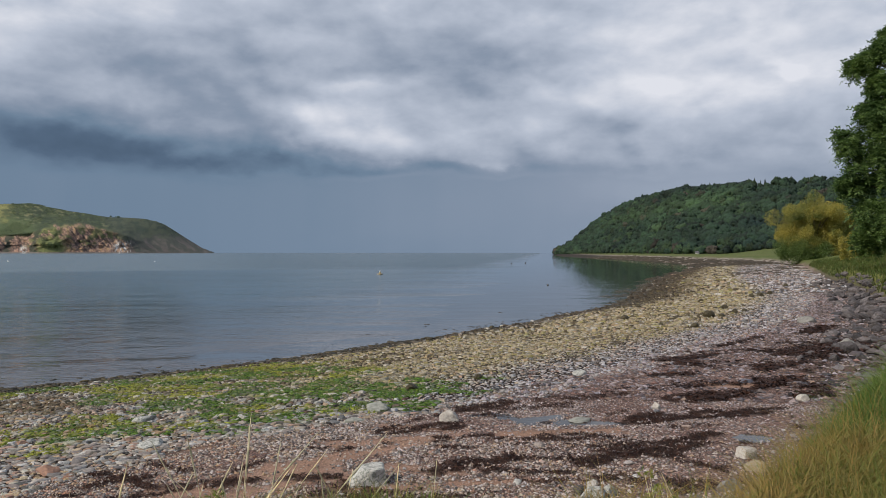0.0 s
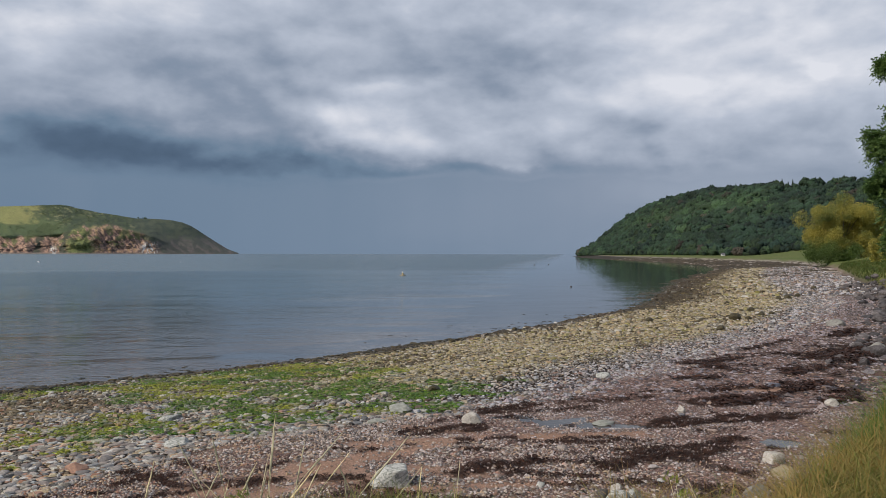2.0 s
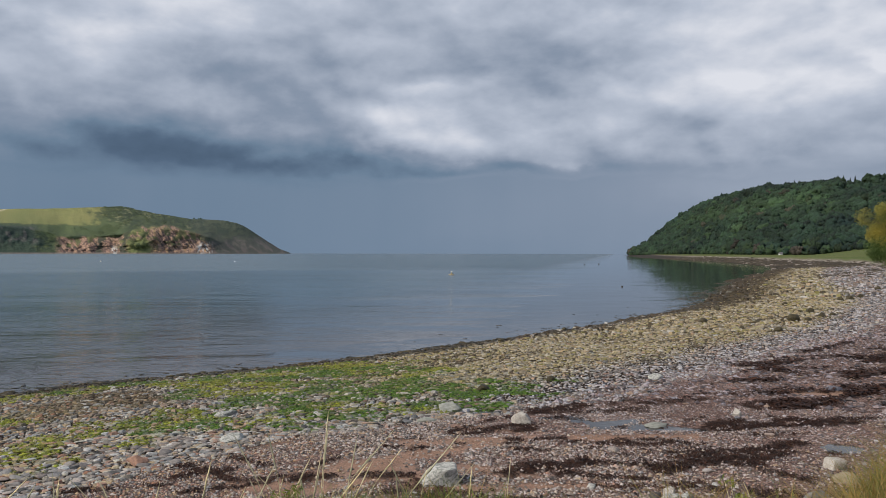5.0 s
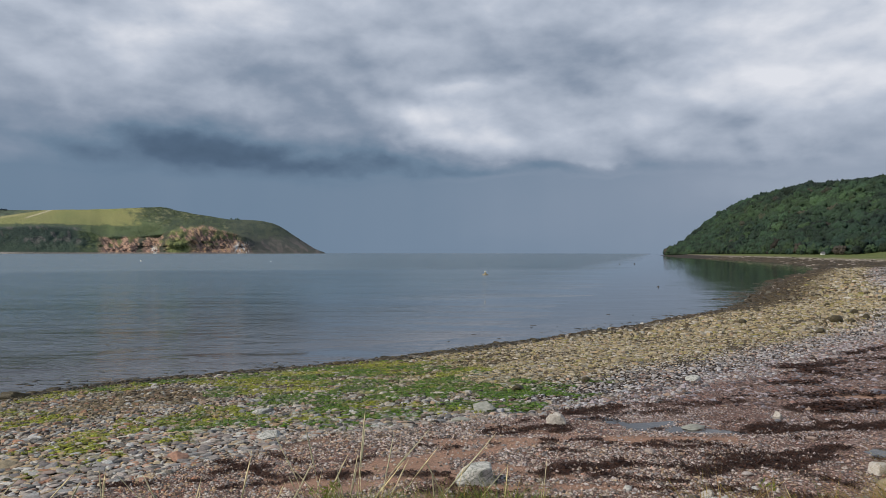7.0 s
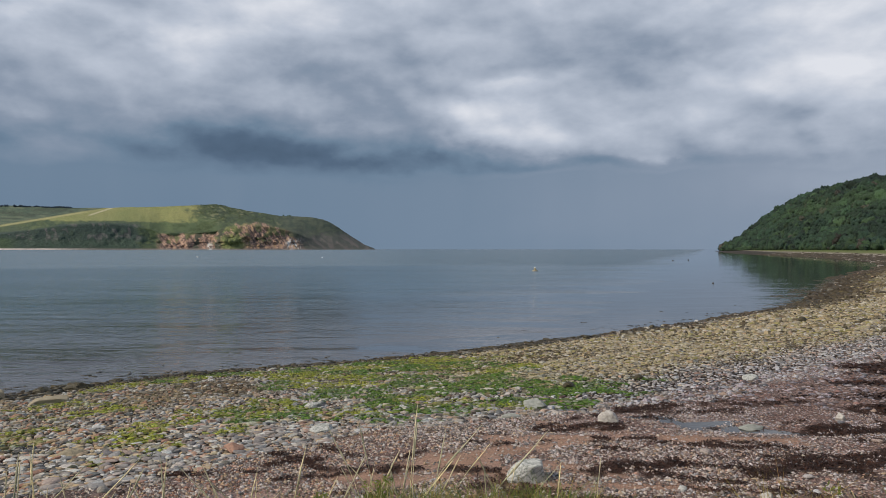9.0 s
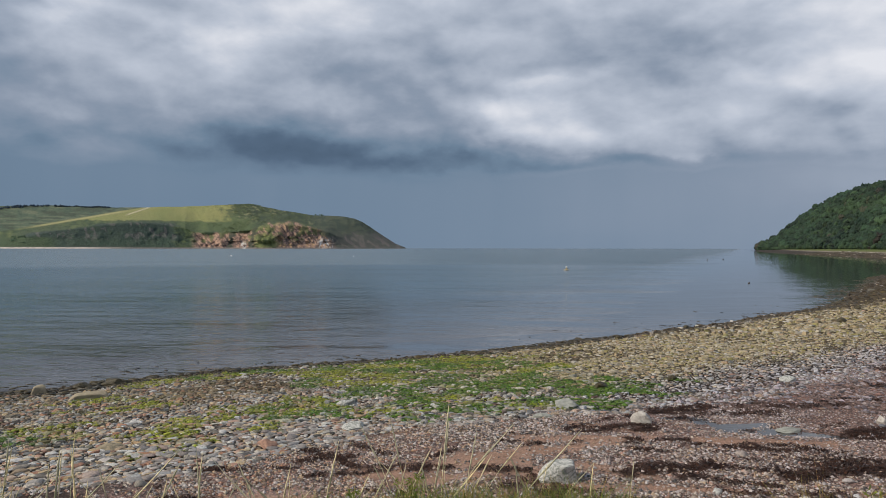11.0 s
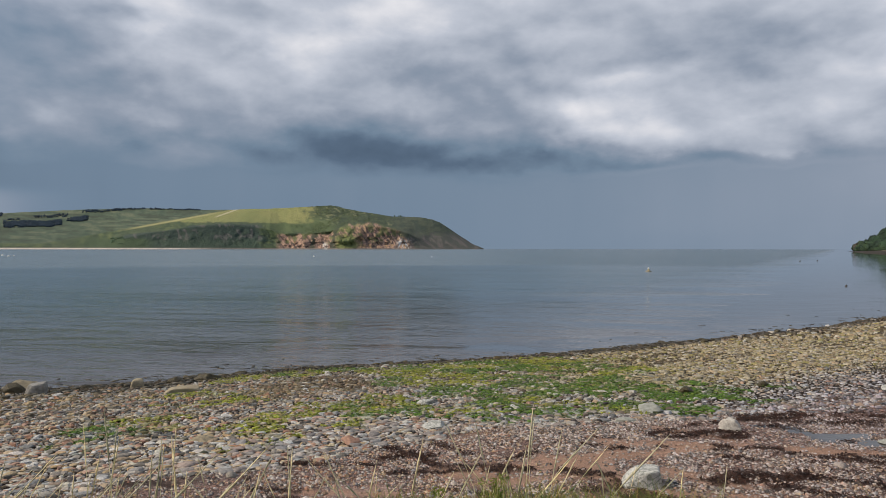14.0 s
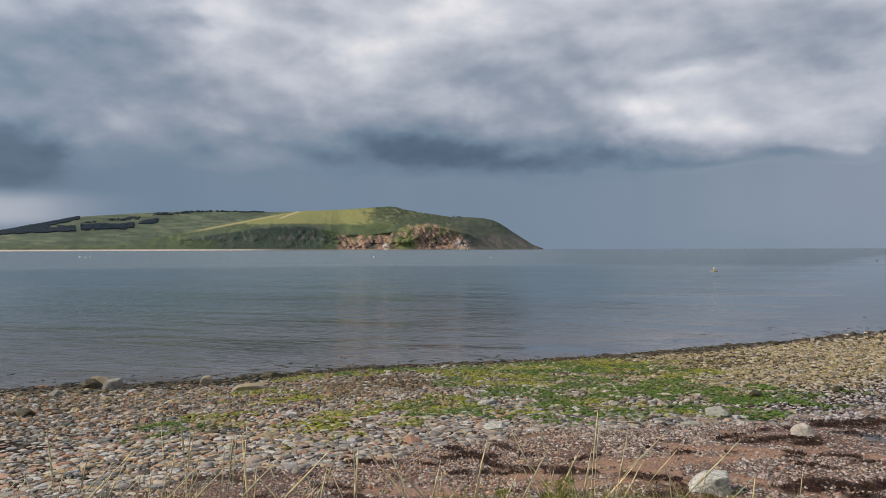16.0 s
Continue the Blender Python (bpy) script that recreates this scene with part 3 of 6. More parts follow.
def golden(x, y, u, s):
    """How far the cobbles are stained ochre by dried weed."""
    return step(101, 107, u + 2 * fbm(x, y, 2, 2, 8)) * step(0.8, 1.6, s) * step(11.6, 9.0, s + 2.0 * fbm(x, y, 2.5, 3, 9) - 1.0)


def ground_tint(x, y, z, u, s, b):
    r = np.hypot(x, y)
    n1, n2 = fbm(x, y, 0.35, 4, 1), fbm(x, y, 3.0, 4, 3)
    c = blend((0.285, 0.205, 0.180), (0.185, 0.130, 0.112), n2)
    c = blend(c, (0.42, 0.36, 0.34), 0.5 * step(0.55, 0.8, n1))
    c = blend(c, (0.39, 0.235, 0.155), 0.65 * bare_sand(x, y) * step(-0.3, -1.0, b))
    # near-black under the cobbles: crevice shade put into the ground colour
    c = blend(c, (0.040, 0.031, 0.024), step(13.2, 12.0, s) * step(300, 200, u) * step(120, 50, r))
    c = blend(c, (0.25, 0.21, 0.125), 0.7 * golden(x, y, u, s) * step(40, 110, r))
    c = blend(c, (0.085, 0.068, 0.046), 0.8 * brown_gap(u + 2 * n1 - 1, s + 2 * n1 - 1))
    c = blend(c, blend((0.075, 0.075, 0.018), (0.028, 0.052, 0.010), lush(x, y, u, s)), algae(x, y, u, s))
    c = blend(c, (0.05, 0.036, 0.026), step(1.3, 0.3, (s + 0.8 * n1 - 0.4) / (1 + 3.2 * step(42, 70, r) * step(220, 150, r))))
    c = blend(c, (0.035, 0.022, 0.018), 0.85 * wrack(x, y))
    c = blend(c, (0.046, 0.039, 0.031), step(215, 260, u) * step(60, 20, s) * step(0, -2, b))
    c = blend(c, (0.30, 0.26, 0.22), 0.6 * step(260, 320, u) * step(-5, -2.5, b + 4 * n2 - 2) * step(0.5, -1, b))
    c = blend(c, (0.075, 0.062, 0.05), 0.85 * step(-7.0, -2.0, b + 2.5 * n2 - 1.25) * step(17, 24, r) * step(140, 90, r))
    turf = blend((0.10, 0.13, 0.03), (0.19, 0.18, 0.06), fbm(x, y, 1.5, 4, 12))
    far_turf = blend((0.085, 0.120, 0.030), (0.135, 0.140, 0.05), fbm(x, y, 40, 4, 13))
    turf = blend(turf, far_turf, step(60, 200, r))
    c = blend(c, turf, step(-0.75, -0.1, b + 0.5 * fbm(x, y, 0.8, 3, 14) - 0.25))
    az_ = np.degrees(np.arctan2(x, y))
    foot = np.interp(az_, HILL_AZ, HILL_FOOT)
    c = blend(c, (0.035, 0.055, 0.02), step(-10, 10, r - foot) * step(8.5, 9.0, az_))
    return blend(c, blend((0.10, 0.105, 0.045), (0.16, 0.14, 0.075), n2), step(300, 340, r - foot) * step(23.5, 24.2, az_))


azs = np.radians(np.concatenate([np.arange(-180, -66, 3.0), np.arange(-66, 38, 0.33), np.arange(38, 179.5, 3.0), [180.0]]))
rad = np.concatenate([[0.0, 0.3, 0.8, 1.4, 2.0, 2.5], np.geomspace(3.0, 130, 215), np.geomspace(136, 4800, 110)])
A, Rr = np.meshgrid(azs, rad)
gx, gy = Rr * np.sin(A), Rr * np.cos(A)
gz, gu, gs, gb = land(gx, gy)
near = step(140, 40, Rr)
gz = gz + near * (0.10 * (fbm(gx, gy, 2.2, 4, 20) - 0.5) * step(0.5, 3, gs) + 0.05 * (fbm(gx, gy, 0.35, 4, 21) - 0.5) * step(-1, 0.5, gs))
for px_, py_, la, lb, tn in POOLS:
    ca_, sa2 = math.cos(tn), math.sin(tn)
    ex, ey = ((gx - px_) * ca_ + (gy - py_) * sa2) / la, (-(gx - px_) * sa2 + (gy - py_) * ca_) / lb
    floor_z = float(land(np.array([px_]), np.array([py_]))[0][0])
    hollow = step(1.35, 0.5, np.hypot(ex, ey) * (0.40 + 1.2 * fbm(gx, gy, 0.45, 4, 22)))
    gz = gz * (1 - hollow) + (floor_z - 0.066 + 0.07 * np.clip(fbm(gx, gy, 0.28, 4, 23) - 0.35, 0, 1)) * hollow
na, nr = len(azs), len(rad)
idx = np.arange(na * nr).reshape(nr, na)
quads = np.stack([idx[:-1, :-1], idx[:-1, 1:], idx[1:, 1:], idx[1:, :-1]], -1).reshape(-1, 4)[:, ::-1]
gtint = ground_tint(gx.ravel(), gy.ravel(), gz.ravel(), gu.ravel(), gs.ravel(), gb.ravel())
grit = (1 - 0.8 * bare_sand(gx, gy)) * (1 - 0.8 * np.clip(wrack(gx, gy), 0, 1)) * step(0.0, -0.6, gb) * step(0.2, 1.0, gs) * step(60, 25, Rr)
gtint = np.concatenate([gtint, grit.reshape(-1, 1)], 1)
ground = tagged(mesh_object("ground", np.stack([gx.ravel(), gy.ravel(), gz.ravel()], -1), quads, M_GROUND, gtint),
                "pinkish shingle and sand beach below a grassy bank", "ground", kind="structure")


def ground_z(x, y):
    """Height of the sheet as it was built, at arrays of places."""
    a, r = np.arctan2(x, y), np.hypot(x, y)
    i = np.clip(np.searchsorted(azs, a) - 1, 0, na - 2)
    j = np.clip(np.searchsorted(rad, r) - 1, 0, nr - 2)
    p, q = (a - azs[i]) / (azs[i + 1] - azs[i]), (r - rad[j]) / (rad[j + 1] - rad[j])
    return (gz[j, i] * (1 - p) + gz[j, i + 1] * p) * (1 - q) + (gz[j + 1, i] * (1 - p) + gz[j + 1, i + 1] * p) * q


def sea_sheet():
    ring = np.concatenate([[0.0, 2.0], np.geomspace(5, 4900, 130)])
    a = np.radians(np.linspace(-180, 180, 361))
    aa, rr = np.meshgrid(a, ring)
    v = np.stack([(rr * np.sin(aa)).ravel(), (rr * np.cos(aa)).ravel(), np.zeros(aa.size)], -1)
    off = -along(SHORE_LINE, v[:, 0], v[:, 1])[1]
    tint = blend((0.070, 0.075, 0.082), (0.036, 0.078, 0.102), step(0, 40, off))
    # pale sand shows through the shallows
    tint = blend(tint, (0.098, 0.096, 0.102), step(9, 0, off) * step(8, -4, v[:, 0]))
    # pale band along the headland: bright sky reflection put into the water colour
    bearing = np.degrees(np.arctan2(v[:, 0], v[:, 1]))
    tint = blend(tint, (0.105, 0.150, 0.175), step(146, 182, np.hypot(v[:, 0], v[:, 1])) * step(-8, -22, bearing))
    # the wooded hill's dark reflection is deepened in the colour of the bay
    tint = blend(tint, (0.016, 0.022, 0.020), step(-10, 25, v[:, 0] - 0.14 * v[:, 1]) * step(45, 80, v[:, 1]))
    ix = np.arange(aa.size).reshape(aa.shape)
    f = np.stack([ix[:-1, :-1], ix[:-1, 1:], ix[1:, 1:], ix[1:, :-1]], -1).reshape(-1, 4)[:, ::-1]
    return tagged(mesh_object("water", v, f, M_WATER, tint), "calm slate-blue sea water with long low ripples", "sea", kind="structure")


sea_sheet()


def pool(x, y, la, lb, tn):
    a = np.linspace(0, 2 * math.pi, 40, endpoint=False)
    w = 1.75 * (1 + 0.12 * np.sin(3 * a + x) + 0.08 * np.sin(5 * a + y))
    px, py = la * w * np.cos(a), lb * w * np.sin(a)
    z = float(land(np.array([x]), np.array([y]))[0][0]) - 0.040
    v = np.stack([x + px * math.cos(tn) - py * math.sin(tn), y + px * math.sin(tn) + py * math.cos(tn), np.full(40, z)], -1)
    v = np.concatenate([v, [[x, y, z]]])
    f = np.array([(40, i, (i + 1) % 40) for i in range(40)])
    return tagged(mesh_object("tide_pool", v, f, M_POOL), "shallow tide pool lying in a hollow of the shingle", "pool", "tide pools", "structure")


for p_ in POOLS:
    pool(*p_)

# ---- the far headland across the firth ----
SKY_AZ = [-80, -66, -58, -55.6, -52.6, -48, -43.5, -39.8, -37.6, -34.1, -30, -27.8, -25.1, -23.4, -22.5, -21.9, -21.3, -20.6, -19.4, -18.6, -17.9, -17.7]
SKY_EL = [0.7, 0.9, 1.15, 1.7, 2.4, 2.75, 2.95, 2.9, 2.97, 3.12, 3.4, 2.95, 2.55, 2.52, 2.43, 2.31, 2.05, 1.62, 0.80, 0.30, 0.04, -0.1]
CLIFF_AZ = [-80, -47, -45.9, -45.0, -43, -41.5, -40.3, -38, -36.5, -35.4, -34.4, -33.4, -31.5, -30.2, -29.7, -28.5, -26, -24.5, -23.4, -22, -20, -18.8, -18]
CLIFF_EL = [0.10, 0.12, 0.4, 1.0, 1.2, 1.42, 1.72, 1.85, 1.87, 1.75, 1.3, 0.95, 1.1, 1.05, 1.5, 1.95, 1.85, 1.5, 0.95, 0.5, 0.35, 0.1, -0.1]
COAST_AZ, COAST_R = [-80, -58, -45, -34, -29, -24, -18], [2300, 2500, 2700, 2750, 2700, 2800, 3050]


def headland():
    a = np.concatenate([np.arange(-80, -47, 0.12), np.arange(-47, -17.74, 0.06)])
    v = np.concatenate([np.linspace(0, 0.3, 34), np.linspace(0.315, 1.0, 52), [1.08, 1.25, 1.5]])
    aa, vv = np.meshgrid(a, v)
    sky_, cliff = np.interp(aa, SKY_AZ, SKY_EL), np.interp(aa, CLIFF_AZ, CLIFF_EL)
    sky_ = sky_ + 0.05 * (fbm(aa * 10, aa * 0, 6, 4, 30) - 0.5)
    cliff = np.minimum(cliff + (fbm(aa * 10, aa * 0, 8, 4, 31) - 0.5) * (0.12 + 0.25 * step(-35, -33, aa)) * step(-47, -43, aa) * (1 - 0.9 * step(-25, -24, aa)), sky_)
    coast = np.interp(aa, COAST_AZ, COAST_R)
    rugged = step(-46, -43, aa)
    k = np.clip(vv / 0.3, 0, 1)
    gully = (0.6 * fbm(aa * 47, k * 80, 70.0, 4, 32) + 0.4 * fbm(aa * 47, k * 110, 20.0, 3, 37) - 0.5) * rugged * (0.35 + 0.65 * step(-35, -33.5, aa)) * (1 - 0.75 * step(-24.2, -22.8, aa)) * np.sin(np.pi * np.clip(k, 0.0, 1))
    up = step(0, 1, np.clip((vv - 0.3) / 0.7, 0, 1)) * 0.35 + np.clip((vv - 0.3) / 0.7, 0, 1) * 0.65
    base = -0.12
    e = np.where(vv <= 0.3, base + (cliff - base) * (0.75 * k + 0.25 * k * k), cliff + (sky_ - cliff) * up)
    brink = np.interp(a, CLIFF_AZ, CLIFF_EL)
    soft = np.exp(-0.5 * (np.arange(-4, 4.01, 0.06) / 1.6) ** 2)
    brink = np.minimum(np.convolve(np.pad(brink, len(soft) // 2, mode="edge"), soft / soft.sum(), "valid")[:len(a)], sky_[0] - 0.2)
    wide_ = 1 - step(-34, -33, a) * step(-24.5, -25.5, a)
    brink = brink * (1 - wide_) + np.minimum(brink, np.interp(a, CLIFF_AZ, CLIFF_EL)) * wide_
    rise = np.clip((e - brink) / np.maximum(sky_ - brink, 0.2), 0, 1) * 0.7 + np.clip(vv - 1, 0, None)
    r = coast + 130 * k + 130 * gully + rise * np.interp(aa, [-80, -50, -40, -18], [2200, 1900, 1100, 500])
    r = r + (50 * (fbm(aa * 47, e * 60, 90, 2, 33) - 0.5) + 25 * (fbm(aa * 47, e * 60, 22, 3, 43) - 0.5) * (1 - 0.85 * step(-26, -24, aa))) * step(0.3, 0.45, vv) * step(1.0, 0.85, vv)
    z = 4 + r * np.tan(np.radians(e)) - np.where(vv > 1, (vv - 1) * 150, 0)
    rr_ = np.radians(aa)
    vert = np.stack([(r * np.sin(rr_)).ravel(), (r * np.cos(rr_)).ravel(), z.ravel()], -1)
    # rock on the cliffs, pasture, scrub, dunes and moor above
    n1, n2, n3 = fbm(aa * 47 + 14 * e, e * 34, 10, 4, 34), fbm(aa * 47, e * 70, 60, 4, 35), fbm(aa * 47, e * 80, 14, 4, 36)
    crack = np.minimum(np.abs(fbm(aa * 47 + 22 * e, e * 30, 12, 4, 44) - 0.5), 0.9 * np.abs(fbm(aa * 47 - 30 * e, e * 34, 17, 4, 45) - 0.5))
    rib = fbm(aa * 47 + 34 * e, e * 10, 7, 4, 53)
    rock = blend((0.41, 0.262, 0.185), (0.215, 0.130, 0.10), np.clip(rib * 6.5 - 2.8, 0, 1))
    rock = blend(rock, (0.43, 0.27, 0.13), 0.7 * step(0.52, 0.64, n1) * step(-28.6, -27.6, aa))
    rock = blend(rock, (0.36, 0.235, 0.15), step(0.60, 0.72, n3))
    # fissures darkened in colour, shade that the gully relief doesn't give
    rock = blend(rock, (0.07, 0.055, 0.05), 0.8 * step(0.045, 0.015, crack))
    rock = blend(rock, (0.05, 0.045, 0.042), 0.8 * step(0.63, 0.70, rib))
    # grass runs down between the two red cliffs, and dark gullies part them
    dell = step(-29.9, -29.4, aa + 0.5 * (n3 - 0.5)) * step(-27.5, -28.3, aa + 0.5 * (n3 - 0.5))
    rock = blend(rock, blend((0.20, 0.21, 0.075), (0.12, 0.145, 0.052), step(0.4, 0.6, n3)), dell * np.clip(step(1.25, 0.85, e + 0.5 * (n3 - 0.5)) + step(0.5, 0.58, n1), 0, 1))
    for cleft in (-31.4, -29.85):
        rock = blend(rock, (0.04, 0.052, 0.034), 0.9 * step(0.26, 0.14, np.abs(aa - cleft - 0.25 * (e - 0.5) + 0.5 * (n3 - 0.5))))
    rock = blend(rock, (0.115, 0.13, 0.048), 0.8 * step(0.56, 0.66, fbm(aa * 47 + 9 * e, e * 50, 16, 4, 46) + 0.10 * step(0.5, 0.95, e / np.maximum(cliff, 0.3)) - 0.04) * step(0.15, 0.5, e))
    scrub = blend((0.033, 0.060, 0.028), (0.105, 0.130, 0.048), np.clip(2.4 * n3 - 0.7, 0, 1))
    lawn = blend((0.088, 0.118, 0.055), (0.055, 0.078, 0.040), np.clip(2 * n2 - 0.5, 0, 1))
    c = blend(scrub, lawn, 0.8 * step(0.5, 0.66, n2))
    c = blend(c, rock, step(1.04, 0.94, (e + 0.5 * (n2 - 0.5)) / np.maximum(cliff, 0.05)) * step(-34.4, -33.8, aa) * step(-23.2, -23.6, aa) * step(0.22, 0.40, n3 + 0.1))
    # seaward end first dimmed here too, cloud shade put into its colour
    c = blend(c, (0.05, 0.066, 0.042), step(-24.4, -23.0, aa + 0.9 * (e - 1.2) + 1.0 * (n2 - 0.5)) * 0.75)
    c = blend(c, (0.095, 0.075, 0.062), step(-24.2, -23.2, aa) * step(1.8, 0.4, e + 0.8 * (n3 - 0.5)) * (0.45 + 0.4 * step(0.4, 0.6, n1)))
    bluff = step(-46.2, -45.0, aa) * step(-34.3, -35.6, aa + 1.5 * (n3 - 0.5)) * step(1.05, 0.97, e / np.maximum(cliff, 0.05))
    # the bluff's greens lean blue, distance haze put into their colour
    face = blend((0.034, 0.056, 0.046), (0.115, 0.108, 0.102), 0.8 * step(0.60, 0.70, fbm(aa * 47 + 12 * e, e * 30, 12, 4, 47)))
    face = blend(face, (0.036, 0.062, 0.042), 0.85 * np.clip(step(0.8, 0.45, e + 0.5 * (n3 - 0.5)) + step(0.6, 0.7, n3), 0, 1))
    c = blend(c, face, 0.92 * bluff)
    n4 = fbm(aa * 47, e * 95, 7, 3, 39)
    brow = step(-34.5, -33, aa) * step(0.95, 1.1, e / np.maximum(cliff, 0.05))
    c = blend(c, (0.028, 0.042, 0.022), 0.8 * brow * step(0.54, 0.64, n4))
    c = blend(c, (0.24, 0.23, 0.12), 0.75 * brow * step(0.42, 0.34, n4) * step(0.40, 0.6, n2))
    c = blend(c, (0.042, 0.062, 0.036), 0.5 * brow * step(0.62, 0.42, n2))
    ramp_ = step(-36.0, -34.4, aa) * step(-29.2, -30.6, aa + 1.5 * (n3 - 0.5)) * step(1.0, 1.35, e + 0.5 * (n3 - 0.5)) * step(2.6, 2.2, e + 0.6 * (n2 - 0.5))
    c = blend(c, (0.092, 0.128, 0.048), 0.7 * ramp_)
    meadow = step(0.0, 0.08, 1.75 + 0.21 * (aa + 43.2) - e + 0.1) * step(-30.9, -32.4, aa + 3 * (n3 - 0.5)) * step(1.9, 2.05, e + 0.25 * (n3 - 0.5)) * step(-42.5, -41, aa)
    c = blend(c, blend((0.28, 0.26, 0.10), (0.17, 0.20, 0.065), n2), meadow)
    moor = step(0.0, 0.12, e - 1.75 - 0.21 * (aa + 43.2)) * step(-36.5, -37.5, aa)
    c = blend(c, blend((0.078, 0.108, 0.066), (0.046, 0.078, 0.050), np.clip(2 * n3 - 0.5, 0, 1)), moor * step(0.25, 0.4, e))
    line_ = fbm(aa * 47 + 60 * e, e * 420, 45, 4, 38)
    c = blend(c, (0.22, 0.22, 0.13), 0.35 * moor * step(0.55, 0.68, line_) * step(0.2, 0.4, e))
    c = blend(c, (0.045, 0.06, 0.036), 0.8 * moor * step(0.45, 0.34, line_) * step(0.2, 0.4, e))
    c = blend(c, (0.05, 0.08, 0.035), 0.9 * step(-48.5, -47, aa) * step(-43, -44, aa) * step(0.85, 0.6, e + 0.4 * (n3 - 0.5)))
    dune = step(0.09, 0.04, np.abs(e - 1.75 - 0.21 * (aa + 43.2))) * step(-46, -43.5, aa) * step(-38.0, -39.5, aa)
    c = blend(c, (0.36, 0.33, 0.15), 0.8 * dune)
    track = step(0.06, 0.03, np.abs(e - 2.45 - 0.38 * (aa + 38.6))) * step(-38.9, -38.6, aa) * step(-37.1, -37.3, aa)
    c = blend(c, (0.5, 0.45, 0.3), 0.8 * track)
    c = blend(c, (0.60, 0.51, 0.45), step(0.04, -0.02, e) * step(-36, -42, aa))
    c = blend(c, (0.19, 0.165, 0.145), step(0.03, -0.03, e) * step(-42, -36, aa) * step(-20, -22, aa))
    # heath and bare brown rock on the seaward end, cloud shade in the colour
    slant = fbm(aa * 47 + 55 * e, e * 14, 9, 4, 54)
    shaded_heath = blend((0.044, 0.064, 0.044), (0.078, 0.092, 0.058), step(0.42, 0.62, n3))
    crag = blend((0.060, 0.066, 0.056), (0.125, 0.108, 0.098), step(0.45, 0.62, 0.5 * slant + 0.5 * n1))
    shaded_heath = blend(shaded_heath, crag, step(1.5, 0.7, e + 1.0 * (n3 - 0.5)))
    c = blend(c, shaded_heath, 0.88 * step(-25.0, -23.9, aa + 0.9 * (e - 1.2) + 0.8 * (n2 - 0.5)))
    c = blend(c, (0.62, 0.60, 0.56), 0.9 * step(-30.75, -30.55, aa) * step(-30.2, -30.4, aa) * step(0.6, 0.2, e) * step(0.45, 0.55, fbm(aa * 80 + 6 * e, e * 26, 5, 4, 51)))
    c = blend(c, (0.62, 0.60, 0.56), step(-25.0, -24.5, aa) * step(-23.5, -23.8, aa) * step(0.95, 0.4, e) * step(0.48, 0.58, fbm(aa * 80 + 6 * e, e * 26, 5, 4, 49)))
    ix = np.arange(aa.size).reshape(aa.shape)
    f = np.stack([ix[:-1, :-1], ix[:-1, 1:], ix[1:, 1:], ix[1:, :-1]], -1).reshape(-1, 4)[:, ::-1]
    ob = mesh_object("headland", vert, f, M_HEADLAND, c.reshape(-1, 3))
    return tagged(ob, "green headland with pasture, scrub and red sea cliffs", "headland", kind="structure"), aa, vv, vert.reshape(*aa.shape, 3), e


HEAD, HA, HV, HP, HE = headland()
OCTA = (np.array([(1, 0, 0), (0, 1, 0), (-1, 0, 0), (0, -1, 0), (0, 0, 1), (0, 0, -1)], float), np.array([(0, 1, 4), (1, 2, 4), (2, 3, 4), (3, 0, 4), (1, 0, 5), (2, 1, 5), (3, 2, 5), (0, 3, 5)]))
BALL0, BALL1, BALL2, BALL3 = ball(1), ball(2), ball(3), ball(4)   # 20, 80, 320 and 1280 faces


def scatter(shapes, places, sizes, turns, sink=None):
    """Many small solids as one set of arrays: shapes picked by turn, scaled, turned about z and moved."""
    vs, fs, o = [], [], 0
    pick = rng.integers(0, len(shapes), len(places))
    order = []
    for k, (v, f) in enumerate(shapes):
        m = np.where(pick == k)[0]
        if not len(m):
            continue
        w = v[None] * sizes[m][:, None, :]
        c, s_ = np.cos(turns[m])[:, None], np.sin(turns[m])[:, None]
        w = np.stack([w[..., 0] * c - w[..., 1] * s_, w[..., 0] * s_ + w[..., 1] * c, w[..., 2]], -1) + places[m][:, None, :]
        vs.append(w.reshape(-1, 3))
        fs.append((f[None] + (np.arange(len(m)) * len(v))[:, None, None] + o).reshape(-1, f.shape[1]))
        order.append(np.repeat(m, len(v)))
        o += len(m) * len(v)
    return np.concatenate(vs), np.concatenate(fs), np.concatenate(order)


def lumpy(base, seed, amount, freq=1.6, flat=1.0):
    """A rounded solid with uneven lumps."""
    v, f = base
    out = []
    for p in v:
        n = noise.noise_vector(Vector(p) * freq + Vector((seed * 7.1, seed * 3.3, seed)))
        out.append((Vector(p) * (1 + amount * n[0]) + Vector((0, 0, 0.3 * amount * n[1])))[:])
    w = np.array(out)
    w[:, 2] *= flat
    return w, f


